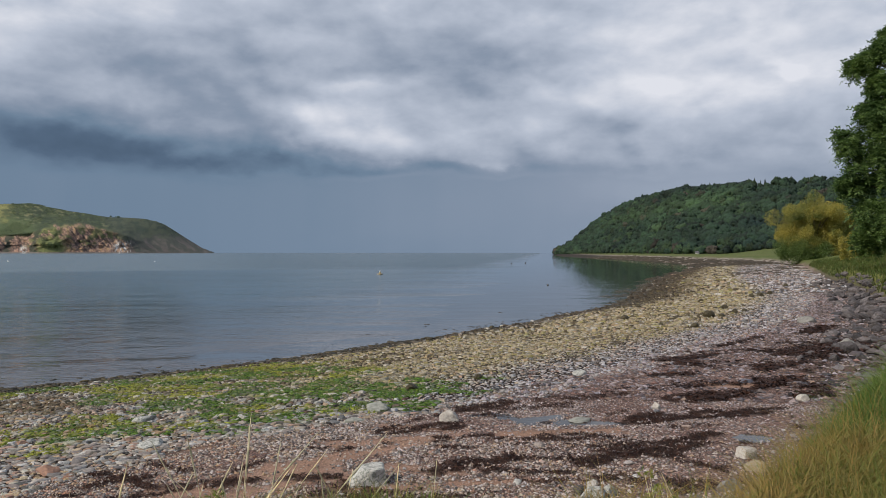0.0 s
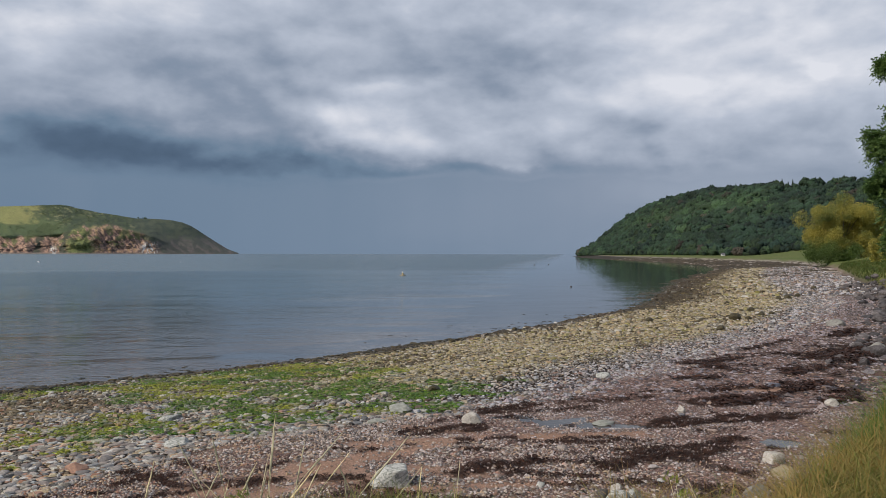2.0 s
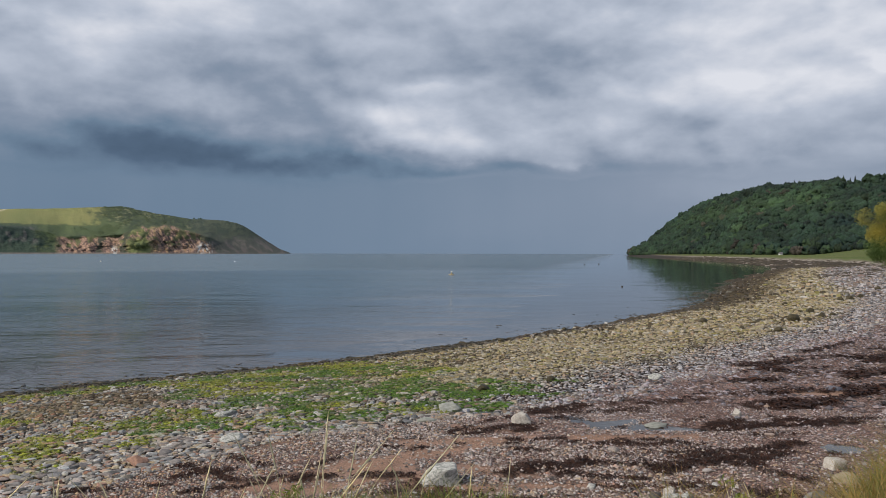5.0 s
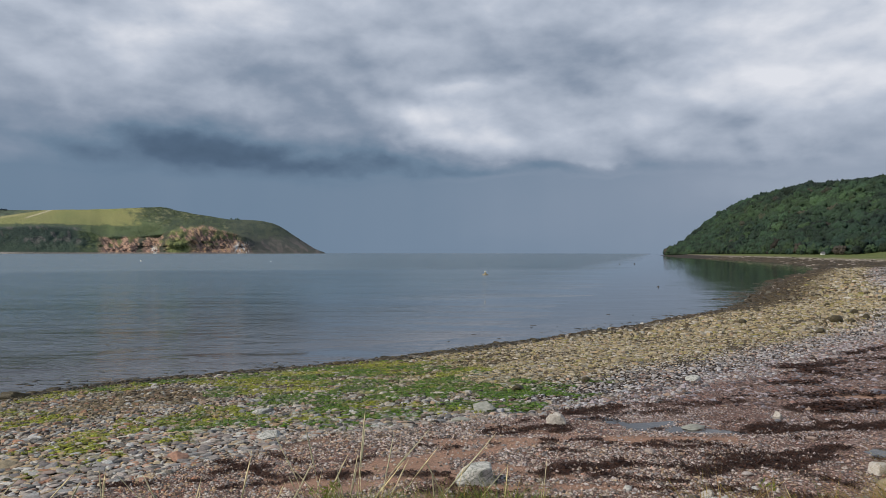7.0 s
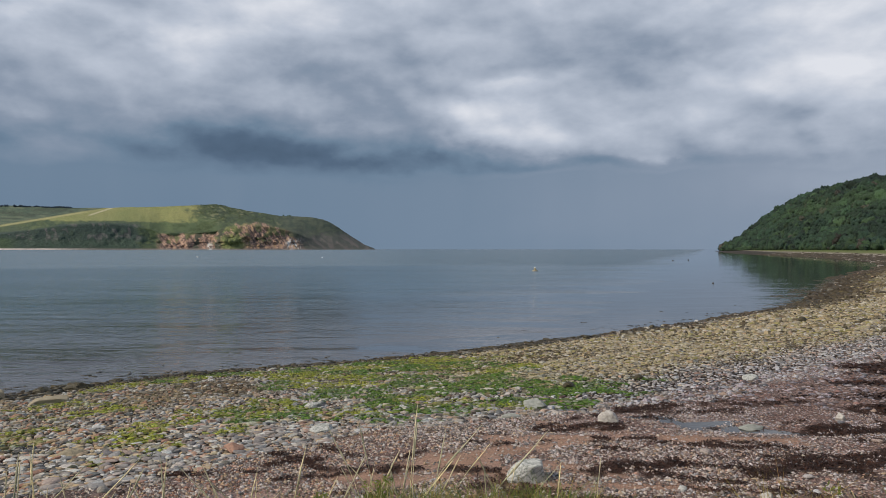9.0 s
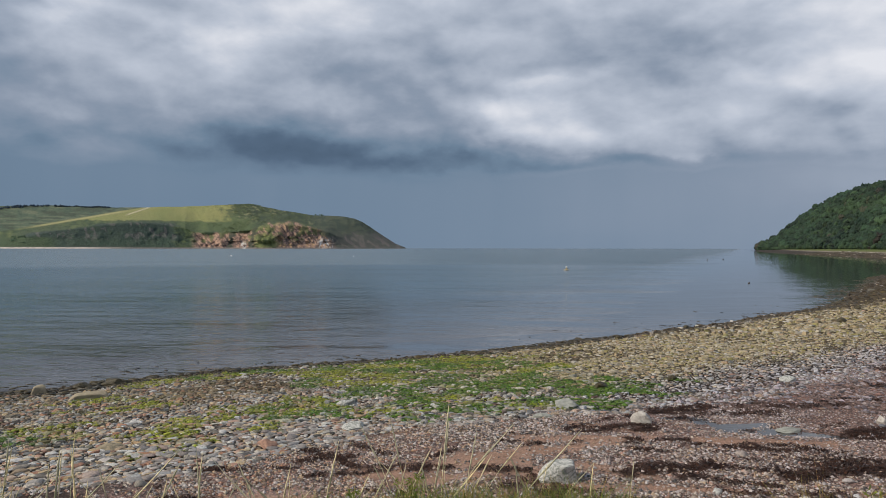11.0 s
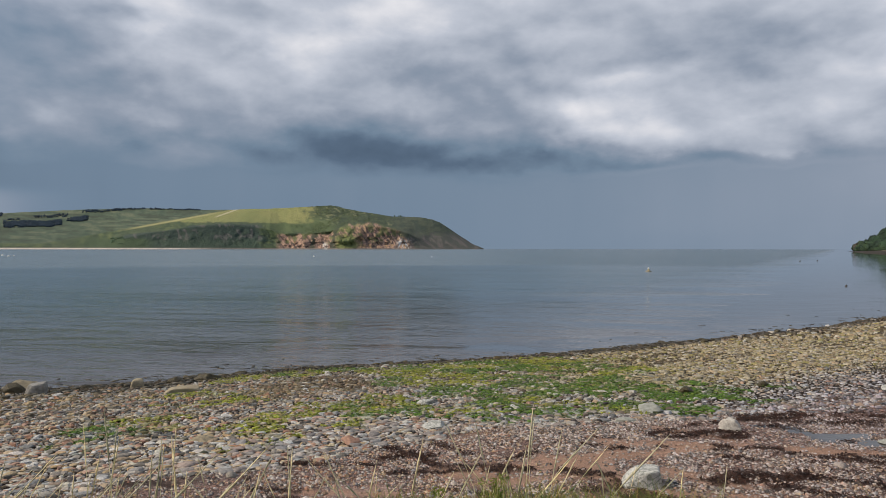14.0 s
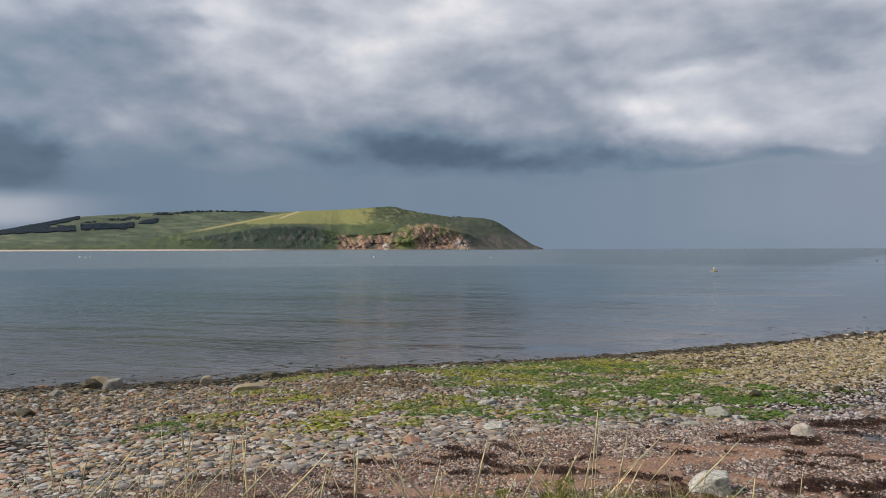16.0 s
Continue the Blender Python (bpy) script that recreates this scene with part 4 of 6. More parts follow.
# ---- woods on the hill ----
def woods():
    crowns = []
    for k in range(8):
        bits = [lumpy(BALL0, k, 0.3, 1.8)]
        for q in range(13):
            d = Vector((rng.normal(), rng.normal(), rng.normal() + 0.5)).normalized()
            v0, f0 = lumpy(OCTA, k + q, 0.5, 2.0)
            bits.append((v0 * rng.uniform(0.26, 0.52) + np.array(d) * rng.uniform(0.62, 0.95), f0))
        crowns.append(joined(bits))
    spire = (np.array([(math.cos(a) * q, math.sin(a) * q, h) for h, q in ((-1, 0.2), (-0.7, 0.75), (-0.1, 0.5), (-0.05, 0.6), (0.5, 0.28), (0.52, 0.36), (1.3, 0.02)) for a in np.arange(0, 6.2, 1.05)]),
             np.array([(i * 6 + k, i * 6 + (k + 1) % 6, i * 6 + 6 + (k + 1) % 6, i * 6 + 6 + k) for i in range(6) for k in range(6)]))
    a = rng.uniform(8.9, 34, 30000)
    foot = np.interp(a, HILL_AZ, HILL_FOOT)
    r = foot + rng.uniform(-12, 570, a.size)
    keep = rng.random(a.size) < 0.40 * r / 1100
    a, r, foot = a[keep], r[keep], foot[keep]
    x, y = r * np.sin(np.radians(a)), r * np.cos(np.radians(a))
    open_field = (a > 22.9 + 1.2 * fbm(x, y, 60, 2, 55)) & (r > foot + 295 + 60 * fbm(x, y, 80, 2, 48))
    keep = ~open_field | (rng.random(a.size) < 0.06)
    x, y, r, a, foot = x[keep], y[keep], r[keep], a[keep], foot[keep]
    z, _, s, _ = land(x, y)
    keep = s > 4
    x, y, z, r, a, foot = x[keep], y[keep], z[keep], r[keep], a[keep], foot[keep]
    size = 2.4 * np.exp(0.95 * rng.random(x.size)) * (0.75 + 0.5 * fbm(x, y, 60, 3, 40)) * np.clip((r - foot) / 60 + 0.55, 0.5, 1)
    tall = size * rng.uniform(0.85, 1.3, x.size)
    v, f, o = scatter(crowns, np.stack([x, y, z + tall * 0.75], -1), np.stack([size, size, tall], -1), rng.uniform(0, 6.3, x.size))
    hue = fbm(x, y, 70, 3, 41)
    col = blend((0.010, 0.027, 0.023), (0.034, 0.070, 0.036), np.clip(hue * 1.8 - 0.4 + 0.35 * (rng.random(x.size) - 0.5), 0, 1))
    col = blend(col, (0.07, 0.055, 0.045), (rng.random(x.size) < 0.02) * 0.8)
    col = blend(col, (0.045, 0.082, 0.034), (rng.random(x.size) < np.where(r < foot + 12, 0.55, 0.12)) * 0.8)
    band = np.exp(-((r - foot - 250 - 40 * (hue - 0.5)) / 45) ** 2) * step(12, 15, a) * step(24, 21, a)
    col = blend(col, (0.056, 0.105, 0.042), 0.75 * band)
    col = col * rng.uniform(0.45, 1.15, x.size)[:, None] * (0.65 + 0.6 * fbm(x, y, 110, 3, 42))[:, None]
    tagged(mesh_object("hillside_wood", v, f, M_WOOD, col[o]), "dense dark green broadleaf wood covering the hillside", "wood", kind="stuff")
    # conifers standing over the ridge
    for a_, el_ in ((18.15, 0), (18.7, 0), (20.5, 0), (23.2, 0), (23.6, 0), (24.0, 0), (24.3, 0)):
        foot_ = float(np.interp(a_, HILL_AZ, HILL_FOOT)) + 500
        x_, y_ = foot_ * math.sin(radians(a_)), foot_ * math.cos(radians(a_))
        z_ = float(land(np.array([x_]), np.array([y_]))[0][0])
        s_ = rng.uniform(4.2, 6.5)
        w = spire[0] * (s_ * 0.55, s_ * 0.55, s_) + (x_, y_, z_ + s_ + 2)
        ob = new("conifer")
        ob.location = (x_, y_, z_)
        tagged(ob, "dark conifer standing above the wooded ridge", "tree", "conifers on the ridge")
        part("crown", w - (x_, y_, z_), spire[1], M_WOOD, ob, tint=np.tile((0.03, 0.05, 0.025), (len(w), 1)))
        tv, tf = tube([(0, 0, -1), (0, 0, s_ * 0.8)], [0.5, 0.25])
        part("trunk", tv, tf, M_BARK, ob)


woods()


# the default tone is blued: haze of the far air put into the trees
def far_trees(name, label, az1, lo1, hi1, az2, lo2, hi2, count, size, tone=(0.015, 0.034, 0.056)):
    """A belt of trees on the headland, between two azimuths, with its lowest and highest elevation at each."""
    q = rng.random(count)
    a = az1 + (az2 - az1) * q
    e = (lo1 + (lo2 - lo1) * q) + rng.random(count) * ((hi1 - lo1) + ((hi2 - lo2) - (hi1 - lo1)) * q)
    # uneven edges and gaps
    e = e + 0.16 * (fbm(a * 47, 0 * a, 22, 3, 56) - 0.5)
    stand = fbm(a * 47, e * 90, 16, 3, 57) > 0.36
    a, e = a[stand], e[stand]
    count = a.size
    i = np.clip(np.searchsorted(HA[0], a), 0, HA.shape[1] - 1)
    j = np.argmin(np.abs(HE[:-3][:, i] - e[None]), axis=0)
    p = HP[j, i] + rng.uniform(-5, 5, (count, 3)) * (1, 1, 0)
    s_ = rng.uniform(0.6, 1.3, count) * size
    shapes = [lumpy(OCTA, 20 + k, 0.4, 2.0) for k in range(4)]
    w, f, o = scatter(shapes, p + np.stack([0 * s_, 0 * s_, s_ * 0.7], -1), np.stack([s_, s_, s_ * 1.1], -1), rng.uniform(0, 6, count))
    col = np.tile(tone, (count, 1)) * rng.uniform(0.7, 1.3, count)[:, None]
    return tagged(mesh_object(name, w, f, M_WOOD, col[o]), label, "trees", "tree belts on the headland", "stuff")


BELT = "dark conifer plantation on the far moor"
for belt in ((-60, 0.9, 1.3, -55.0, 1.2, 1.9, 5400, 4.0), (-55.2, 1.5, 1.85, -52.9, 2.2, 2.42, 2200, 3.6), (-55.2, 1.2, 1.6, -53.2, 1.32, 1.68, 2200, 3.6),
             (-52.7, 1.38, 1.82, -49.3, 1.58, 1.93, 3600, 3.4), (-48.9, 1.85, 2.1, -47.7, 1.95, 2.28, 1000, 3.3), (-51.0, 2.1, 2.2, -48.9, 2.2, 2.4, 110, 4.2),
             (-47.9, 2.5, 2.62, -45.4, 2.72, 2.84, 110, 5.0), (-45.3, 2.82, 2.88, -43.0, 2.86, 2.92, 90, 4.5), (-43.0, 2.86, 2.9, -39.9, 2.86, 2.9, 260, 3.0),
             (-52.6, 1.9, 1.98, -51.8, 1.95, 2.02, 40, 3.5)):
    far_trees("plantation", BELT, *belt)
far_trees("copse", "dark copse at the foot of the dunes", -46.1, 0.40, 0.70, -45.2, 0.30, 0.85, 160, 2.2, (0.075, 0.13, 0.075))
far_trees("copse", "small copse on the crest of the headland", -25.0, 2.5, 2.56, -24.1, 2.48, 2.54, 70, 3.2, (0.06, 0.10, 0.065))
far_trees("copse", "low thicket on the highest crest of the headland", -31.8, 3.2, 3.3, -29.2, 3.3, 3.38, 160, 1.5, (0.09, 0.13, 0.075))


def headland_scrub():
    """Gorse and bracken in dark clumps over the slopes above the cliffs."""
    n = 26000
    a, e = rng.uniform(-35.5, -19.5, n), rng.uniform(0.4, 3.3, n)
    top, brow = np.interp(a, SKY_AZ, SKY_EL), np.interp(a, CLIFF_AZ, CLIFF_EL)
    field = fbm(a * 47, e * 75, 36, 4, 52)
    keep = (e < top - 0.05) & (e > brow + 0.08) & (rng.random(n) < (0.03 + 0.75 * step(0.50, 0.64, field)) * step(-24.6, -25.6, a)) & ~((a < -31.2) & (e > 1.85))
    a, e = a[keep], e[keep]
    i = np.clip(np.searchsorted(HA[0], a), 0, HA.shape[1] - 1)
    j = np.argmin(np.abs(HE[:-3][:, i] - e[None]), axis=0)
    s_ = rng.uniform(1.0, 2.8, a.size)
    shapes = [lumpy(OCTA, 30 + k, 0.4, 2.0) for k in range(4)]
    v, f, o = scatter(shapes, HP[j, i] + rng.uniform(-3, 3, (a.size, 3)) * (1, 1, 0), np.stack([s_ * 1.3, s_, s_ * 0.75], -1), rng.uniform(0, 6, a.size))
    col = blend((0.065, 0.098, 0.05), (0.12, 0.145, 0.062), rng.random(a.size)) * rng.uniform(0.75, 1.2, a.size)[:, None]
    return tagged(mesh_object("scrub", v, f, M_WOOD, col[o]), "dark gorse and bracken scattered over the headland slopes", "scrub", kind="stuff")


headland_scrub()


# ---- stones of the beach ----
def jitter(cell, x0, x1, y0, y1):
    i, j = np.meshgrid(np.arange(x0, x1, cell), np.arange(y0, y1, cell))
    x = i.ravel() + rng.uniform(-0.5, 0.5, i.size) * cell
    y = j.ravel() + rng.uniform(-0.5, 0.5, i.size) * cell
    a = np.degrees(np.arctan2(x, y))
    m = (a > -64) & (a < 37)
    return x[m], y[m]


def worn(base, seed, flat):
    """A cobble: a block with a few flat faces, its edges rolled round."""
    v, f = lumpy(base, seed, 0.28, 1.2, 1.0)
    r_ = np.random.default_rng(seed)
    for _ in range(8):
        n = r_.normal(0, 1, 3)
        n /= np.linalg.norm(n)
        over = np.maximum(v @ n - r_.uniform(0.48, 0.76), 0)
        v = v - over[:, None] * n * 0.93
    return v * (1, 1, flat), f


PEBBLES = [worn(BALL1, 50 + k, 0.55) for k in range(10)]
def tablet(seed):
    """A low rounded stone of few faces."""
    r_ = np.random.default_rng(seed)
    a = np.arange(5) * 1.2566 + r_.uniform(-0.25, 0.25, 5)
    lo, hi = r_.uniform(0.85, 1.15, 5), r_.uniform(0.5, 0.8, 5)
    v = np.concatenate([np.stack([np.cos(a) * lo, np.sin(a) * lo, np.full(5, -0.25)], -1), np.stack([np.cos(a) * hi, np.sin(a) * hi, 0.42 + r_.uniform(-0.1, 0.1, 5)], -1)])
    f = [(k, (k + 1) % 5, 5 + (k + 1) % 5) for k in range(5)] + [(k, 5 + (k + 1) % 5, 5 + k) for k in range(5)] + [(5, 6, 7), (5, 7, 8), (5, 8, 9), (0, 2, 1), (0, 3, 2), (0, 4, 3)]
    return v, np.array(f)


def slab(seed):
    """A smaller one, four-sided and open below."""
    r_ = np.random.default_rng(seed)
    a = np.arange(4) * 1.5708 + r_.uniform(-0.35, 0.35, 4)
    lo, hi = r_.uniform(0.85, 1.2, 4), r_.uniform(0.45, 0.85, 4)
    v = np.concatenate([np.stack([np.cos(a) * lo, np.sin(a) * lo, np.full(4, -0.3)], -1), np.stack([np.cos(a) * hi, np.sin(a) * hi, 0.4 + r_.uniform(-0.14, 0.14, 4)], -1)])
    f = [(k, (k + 1) % 4, 4 + (k + 1) % 4) for k in range(4)] + [(k, 4 + (k + 1) % 4, 4 + k) for k in range(4)] + [(4, 5, 6), (4, 6, 7)]
    return v, np.array(f)


TABLETS = [tablet(k) for k in range(8)]
SLABS = [slab(k) for k in range(10)]
GRAVEL = [lumpy(OCTA, 90 + k, 0.4, 1.3, 0.7) for k in range(5)]
CHIPS = [lumpy(BALL0, 70 + k, 0.4, 1.3, 0.55) for k in range(8)]
PALETTE = np.array([(0.29, 0.26, 0.23), (0.42, 0.38, 0.33), (0.20, 0.20, 0.20), (0.54, 0.505, 0.45), (0.30, 0.195, 0.15), (0.30, 0.23, 0.16), (0.45, 0.35, 0.28), (0.12, 0.105, 0.10), (0.25, 0.26, 0.26)])
ODDS = np.array([0.22, 0.2, 0.15, 0.07, 0.06, 0.1, 0.09, 0.06, 0.05])


def stone_tint(x, y, u, s, pale=0.0):
    c = PALETTE[rng.choice(len(PALETTE), x.size, p=ODDS / ODDS.sum())] * rng.uniform(0.3, 1.65, x.size)[:, None] * (0.98, 0.98, 0.96)
    c = np.minimum(c, 0.42 + 0.25 * (c - 0.42))
    c = blend(c, (0.50, 0.455, 0.43), pale * (rng.random(x.size) < 0.18))
    c = blend(c, (0.12, 0.088, 0.052), 0.8 * brown_gap(u, s) * (rng.random(x.size) < 0.7))
    c = c * blend((1.0, 1.0, 1.0), (0.92, 0.93, 1.04), step(9, 12, s) * step(100, 106, u))
    c = blend(c, (0.345, 0.275, 0.135), golden(x, y, u, s) * rng.uniform(0.1, 0.8, x.size))
    gold_ = golden(x, y, u, s) > 0.3
    c = blend(c, (0.055, 0.042, 0.026), 0.85 * gold_ * (rng.random(x.size) < 0.14 + 0.28 * step(0.55, 0.7, fbm(x, y, 2.2, 3, 80))))
    c = blend(c, (0.25, 0.23, 0.06), 0.6 * gold_ * (rng.random(x.size) < 0.12))
    green = algae(x, y, u, s) * (rng.random(x.size) < 0.72)
    c = blend(c, blend((0.215, 0.21, 0.032), (0.065, 0.115, 0.014), np.clip(lush(x, y, u, s) + 0.5 * (rng.random(x.size) - 0.5), 0, 1)), green * rng.uniform(0.4, 1.0, x.size))
    patch = (fbm(x, y, 1.2, 3, 61) > 0.62) & (s < 6)
    c = blend(c, (0.07, 0.05, 0.03), patch * (rng.random(x.size) < 0.35) * 0.8)
    far_ = np.hypot(x, y)
    wet = step(1.7, 0.5, (s + 0.8 * fbm(x, y, 0.8, 3, 62) - 0.4) / (1 + 3.2 * step(42, 70, far_) * step(220, 150, far_)))
    c = blend(c, (0.15, 0.118, 0.05), rng.uniform(0.3, 0.9, x.size) * step(98, 90, u + 8 * fbm(x, y, 1.5, 3, 78) - 4) * step(10, 3, s) * (rng.random(x.size) < 0.6))
    c = blend(c, (0.32, 0.165, 0.105), 0.8 * step(101, 93, u) * (rng.random(x.size) < 0.11))
    c = blend(c, (0.44, 0.32, 0.17), 0.7 * step(101, 93, u) * (rng.random(x.size) < 0.10))
    # western cobbles lightened a little, sunlight put into their colour
    c = c * (1 + 0.06 * step(100, 95, u) * step(2, 4, s))[:, None]
    return blend(c, (0.055, 0.042, 0.028), wet * (rng.random(x.size) < 0.9) * 0.92)


def in_pool(x, y):
    m = np.zeros(x.shape, bool)
    for px, py, la, lb, tn in POOLS:
        ex = ((x - px) * math.cos(tn) + (y - py) * math.sin(tn)) / la
        ey = (-(x - px) * math.sin(tn) + (y - py) * math.cos(tn)) / lb
        m |= np.hypot(ex, ey) * (0.40 + 1.2 * fbm(x, y, 0.45, 4, 22)) < 0.85
    return m


def bed(name, label, shapes, cell, box, lo, hi, size, spread, rmin, rmax, thin=None, pale=0.0, hold=0, rise=(0.7, 1.3), tone=(1, 1, 1), smooth=False):
    x, y = jitter(cell, *box)
    _, u, s, b = land(x, y)
    r = np.hypot(x, y)
    edge = s + 1.3 * (fbm(x, y, 1.5, 3, 60) - 0.5)
    m = (edge > lo) & (edge < hi) & (b < -0.8) & (~in_pool(x, y) | (rng.random(x.size) < 0.3)) & (r > rmin) & (r < rmax)
    m &= rng.random(x.size) > 0.85 * wrack(x, y)
    if thin is not None:
        m &= rng.random(x.size) < thin(x, y, u, s)
    x, y, u, s, b = x[m], y[m], u[m], s[m], b[m]
    k = size * np.exp(spread * np.clip(rng.standard_normal(x.size), -2.5, 1.7)) * (0.8 + 0.4 * fbm(x, y, 2.0, 3, 63)) * (1 - 0.3 * step(8.5, 11, s) * step(101, 106, u))
    dims = np.stack([k * rng.uniform(1.0, 1.6, x.size), k * rng.uniform(0.75, 1.1, x.size), k * rng.uniform(*rise, x.size)], -1)
    p = np.stack([x, y, ground_z(x, y) + dims[:, 2] * 0.25], -1)
    turn = rng.uniform(0, 6.28, x.size)
    first = np.zeros(x.size, bool)
    if hold:
        score = np.hypot(x + 4, y - 9) - 12 * k
        first[np.argsort(score)[:hold]] = True
        for q in np.where(first)[0]:
            ob = new("cobble", COBBLE_MESHES[q % len(COBBLE_MESHES)])
            ob.parent = ground
            ob.matrix_basis = Matrix.LocRotScale(Vector(p[q]), Euler((rng.uniform(-0.15, 0.15), rng.uniform(-0.15, 0.15), turn[q])), Vector(dims[q]))
    o_ = ~first
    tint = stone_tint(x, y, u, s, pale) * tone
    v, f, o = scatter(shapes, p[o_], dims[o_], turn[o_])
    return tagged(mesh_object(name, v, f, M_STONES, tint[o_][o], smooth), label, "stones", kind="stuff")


COBBLE_MESHES = []
for k_ in range(8):
    v_, f_ = PEBBLES[k_]
    ob_ = mesh_object("cobble", v_, f_, M_COBBLE)
    COBBLE_MESHES.append(ob_.data)
    bpy.data.objects.remove(ob_)

bed("cobbles", "larger grey, pink and ochre cobbles along the shore", PEBBLES, 0.165, (-20, 8, 4, 18), 0.1, 12.7, 0.057, 0.40, 5.5, 15.0, hold=300, rise=(0.36, 0.68), smooth=True)
bed("cobbles", "rounded grey, pink and ochre cobbles packed along the shore", TABLETS + CHIPS, 0.083, (-20, 8, 4, 18), 0.1, 12.7, 0.038, 0.40, 5.5, 13.5, rise=(0.42, 0.85))
bed("cobbles", "ochre and grey cobbles stretching along the curved shore", SLABS, 0.092, (-26, 24, 8, 36), 0.0, 13.6, 0.042, 0.46, 13.5, 32.0, rise=(0.5, 0.95))
bed("cobbles", "ochre cobbles where the beach bends away", SLABS, 0.145, (0, 34, 22, 66), 0.0, 13.6, 0.066, 0.45, 32.0, 62.0, rise=(0.65, 1.2))
bed("cobbles", "distant pale cobbles on the bend of the beach", SLABS, 0.38, (5, 110, 40, 190), 0.0, 20, 0.14, 0.4, 62.0, 190.0)
bed("shingle", "small pink and white pebbles strewn over wet sand", GRAVEL, 0.039, (-9, 9, 5.5, 16), 12.2, 20.5, 0.0155, 0.45, 5.5, 15.0,
    thin=lambda x, y, u, s: (0.36 + 0.62 * step(0.38, 0.54, fbm(x, y, 0.9, 4, 64))) * (1 - 0.75 * bare_sand(x, y)), pale=0.25, tone=(1.04, 0.96, 0.94))
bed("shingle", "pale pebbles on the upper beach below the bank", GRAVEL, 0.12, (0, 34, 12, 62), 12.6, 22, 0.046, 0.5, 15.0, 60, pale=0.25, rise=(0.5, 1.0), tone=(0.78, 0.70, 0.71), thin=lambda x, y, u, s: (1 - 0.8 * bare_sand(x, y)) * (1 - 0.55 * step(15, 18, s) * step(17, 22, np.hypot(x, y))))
bed("rubble", "dark slabby rubble below the boulders of the bank", TABLETS, 0.24, (5, 34, 14, 66), 14.5, 24, 0.10, 0.55, 17.0, 66.0, rise=(0.35, 0.8), tone=(0.42, 0.40, 0.43),
    thin=lambda x, y, u, s: step(16.5, 19.5, s + 2 * fbm(x, y, 2.5, 3, 82) - 1))
bed("loose_cobbles", "scattered pale cobbles lying on the upper shingle", PEBBLES, 0.7, (-8, 30, 6, 50), 13.0, 22, 0.05, 0.4, 6, 50, pale=0.4, smooth=True,
    thin=lambda x, y, u, s: 0.15 + 0.7 * step(16.5, 19, s))


def tidal_flats():
    """Weedy stones of the flats where the bay runs dry, some of them pale."""
    x, y = jitter(0.9, 30, 150, 90, 520)
    _, u, s, b = land(x, y)
    m = (u > 190) & (s > -1.5) & (b < -1.0) & (rng.random(x.size) < 0.25 + 0.6 * step(0.4, 0.6, fbm(x, y, 14, 3, 83)))
    x, y, b = x[m], y[m], b[m]
    k = 0.22 * np.exp(0.5 * np.clip(rng.standard_normal(x.size), -2, 2)) * (1 + np.hypot(x, y) / 400)
    v, f, o = scatter(SLABS, np.stack([x, y, np.maximum(ground_z(x, y), -0.02)], -1), np.stack([1.5 * k, k, 0.5 * k], -1), rng.uniform(0, 6.3, x.size))
    c = blend((0.040, 0.032, 0.024), (0.085, 0.068, 0.045), rng.random(x.size))
    c = blend(c, (0.34, 0.30, 0.26), (rng.random(x.size) < 0.05 + 0.5 * step(-6, -3, b)) * 0.9)
    tagged(mesh_object("cobbles", v, f, M_STONES, c[o]), "weedy dark stones and pale shingle on the tidal flats", "stones", kind="stuff")


tidal_flats()


def ribbons(x, y, z, lo, hi, wide):
    """Short curled straps lying on the ground."""
    n = x.size
    ln, w, a = rng.uniform(lo, hi, n), rng.uniform(0.5, 1.2, n) * wide, rng.uniform(0, 6.28, n)
    bend = rng.uniform(-1.4, 1.4, n)
    vs = []
    px, py = x.copy(), y.copy()
    for k in range(4):
        h = z + 0.008 + rng.uniform(0, 0.03, n) * (1.0 if k in (1, 2) else 0.4)
        nx, ny = -np.sin(a), np.cos(a)
        taper = (0.6, 1.0, 0.9, 0.3)[k]
        tilt = rng.uniform(-0.5, 0.5, n) * w
        vs += [np.stack([px + nx * w * taper, py + ny * w * taper, h + tilt], -1), np.stack([px - nx * w * taper, py - ny * w * taper, h - tilt], -1)]
        px, py = px + np.cos(a) * ln / 3, py + np.sin(a) * ln / 3
        a = a + bend / 2
    v = np.stack(vs, 1).reshape(-1, 3)
    base = np.array([(0, 1, 3, 2), (2, 3, 5, 4), (4, 5, 7, 6)])
    f = (base[None] + (np.arange(n) * 8)[:, None, None]).reshape(-1, 4)
    return v, f


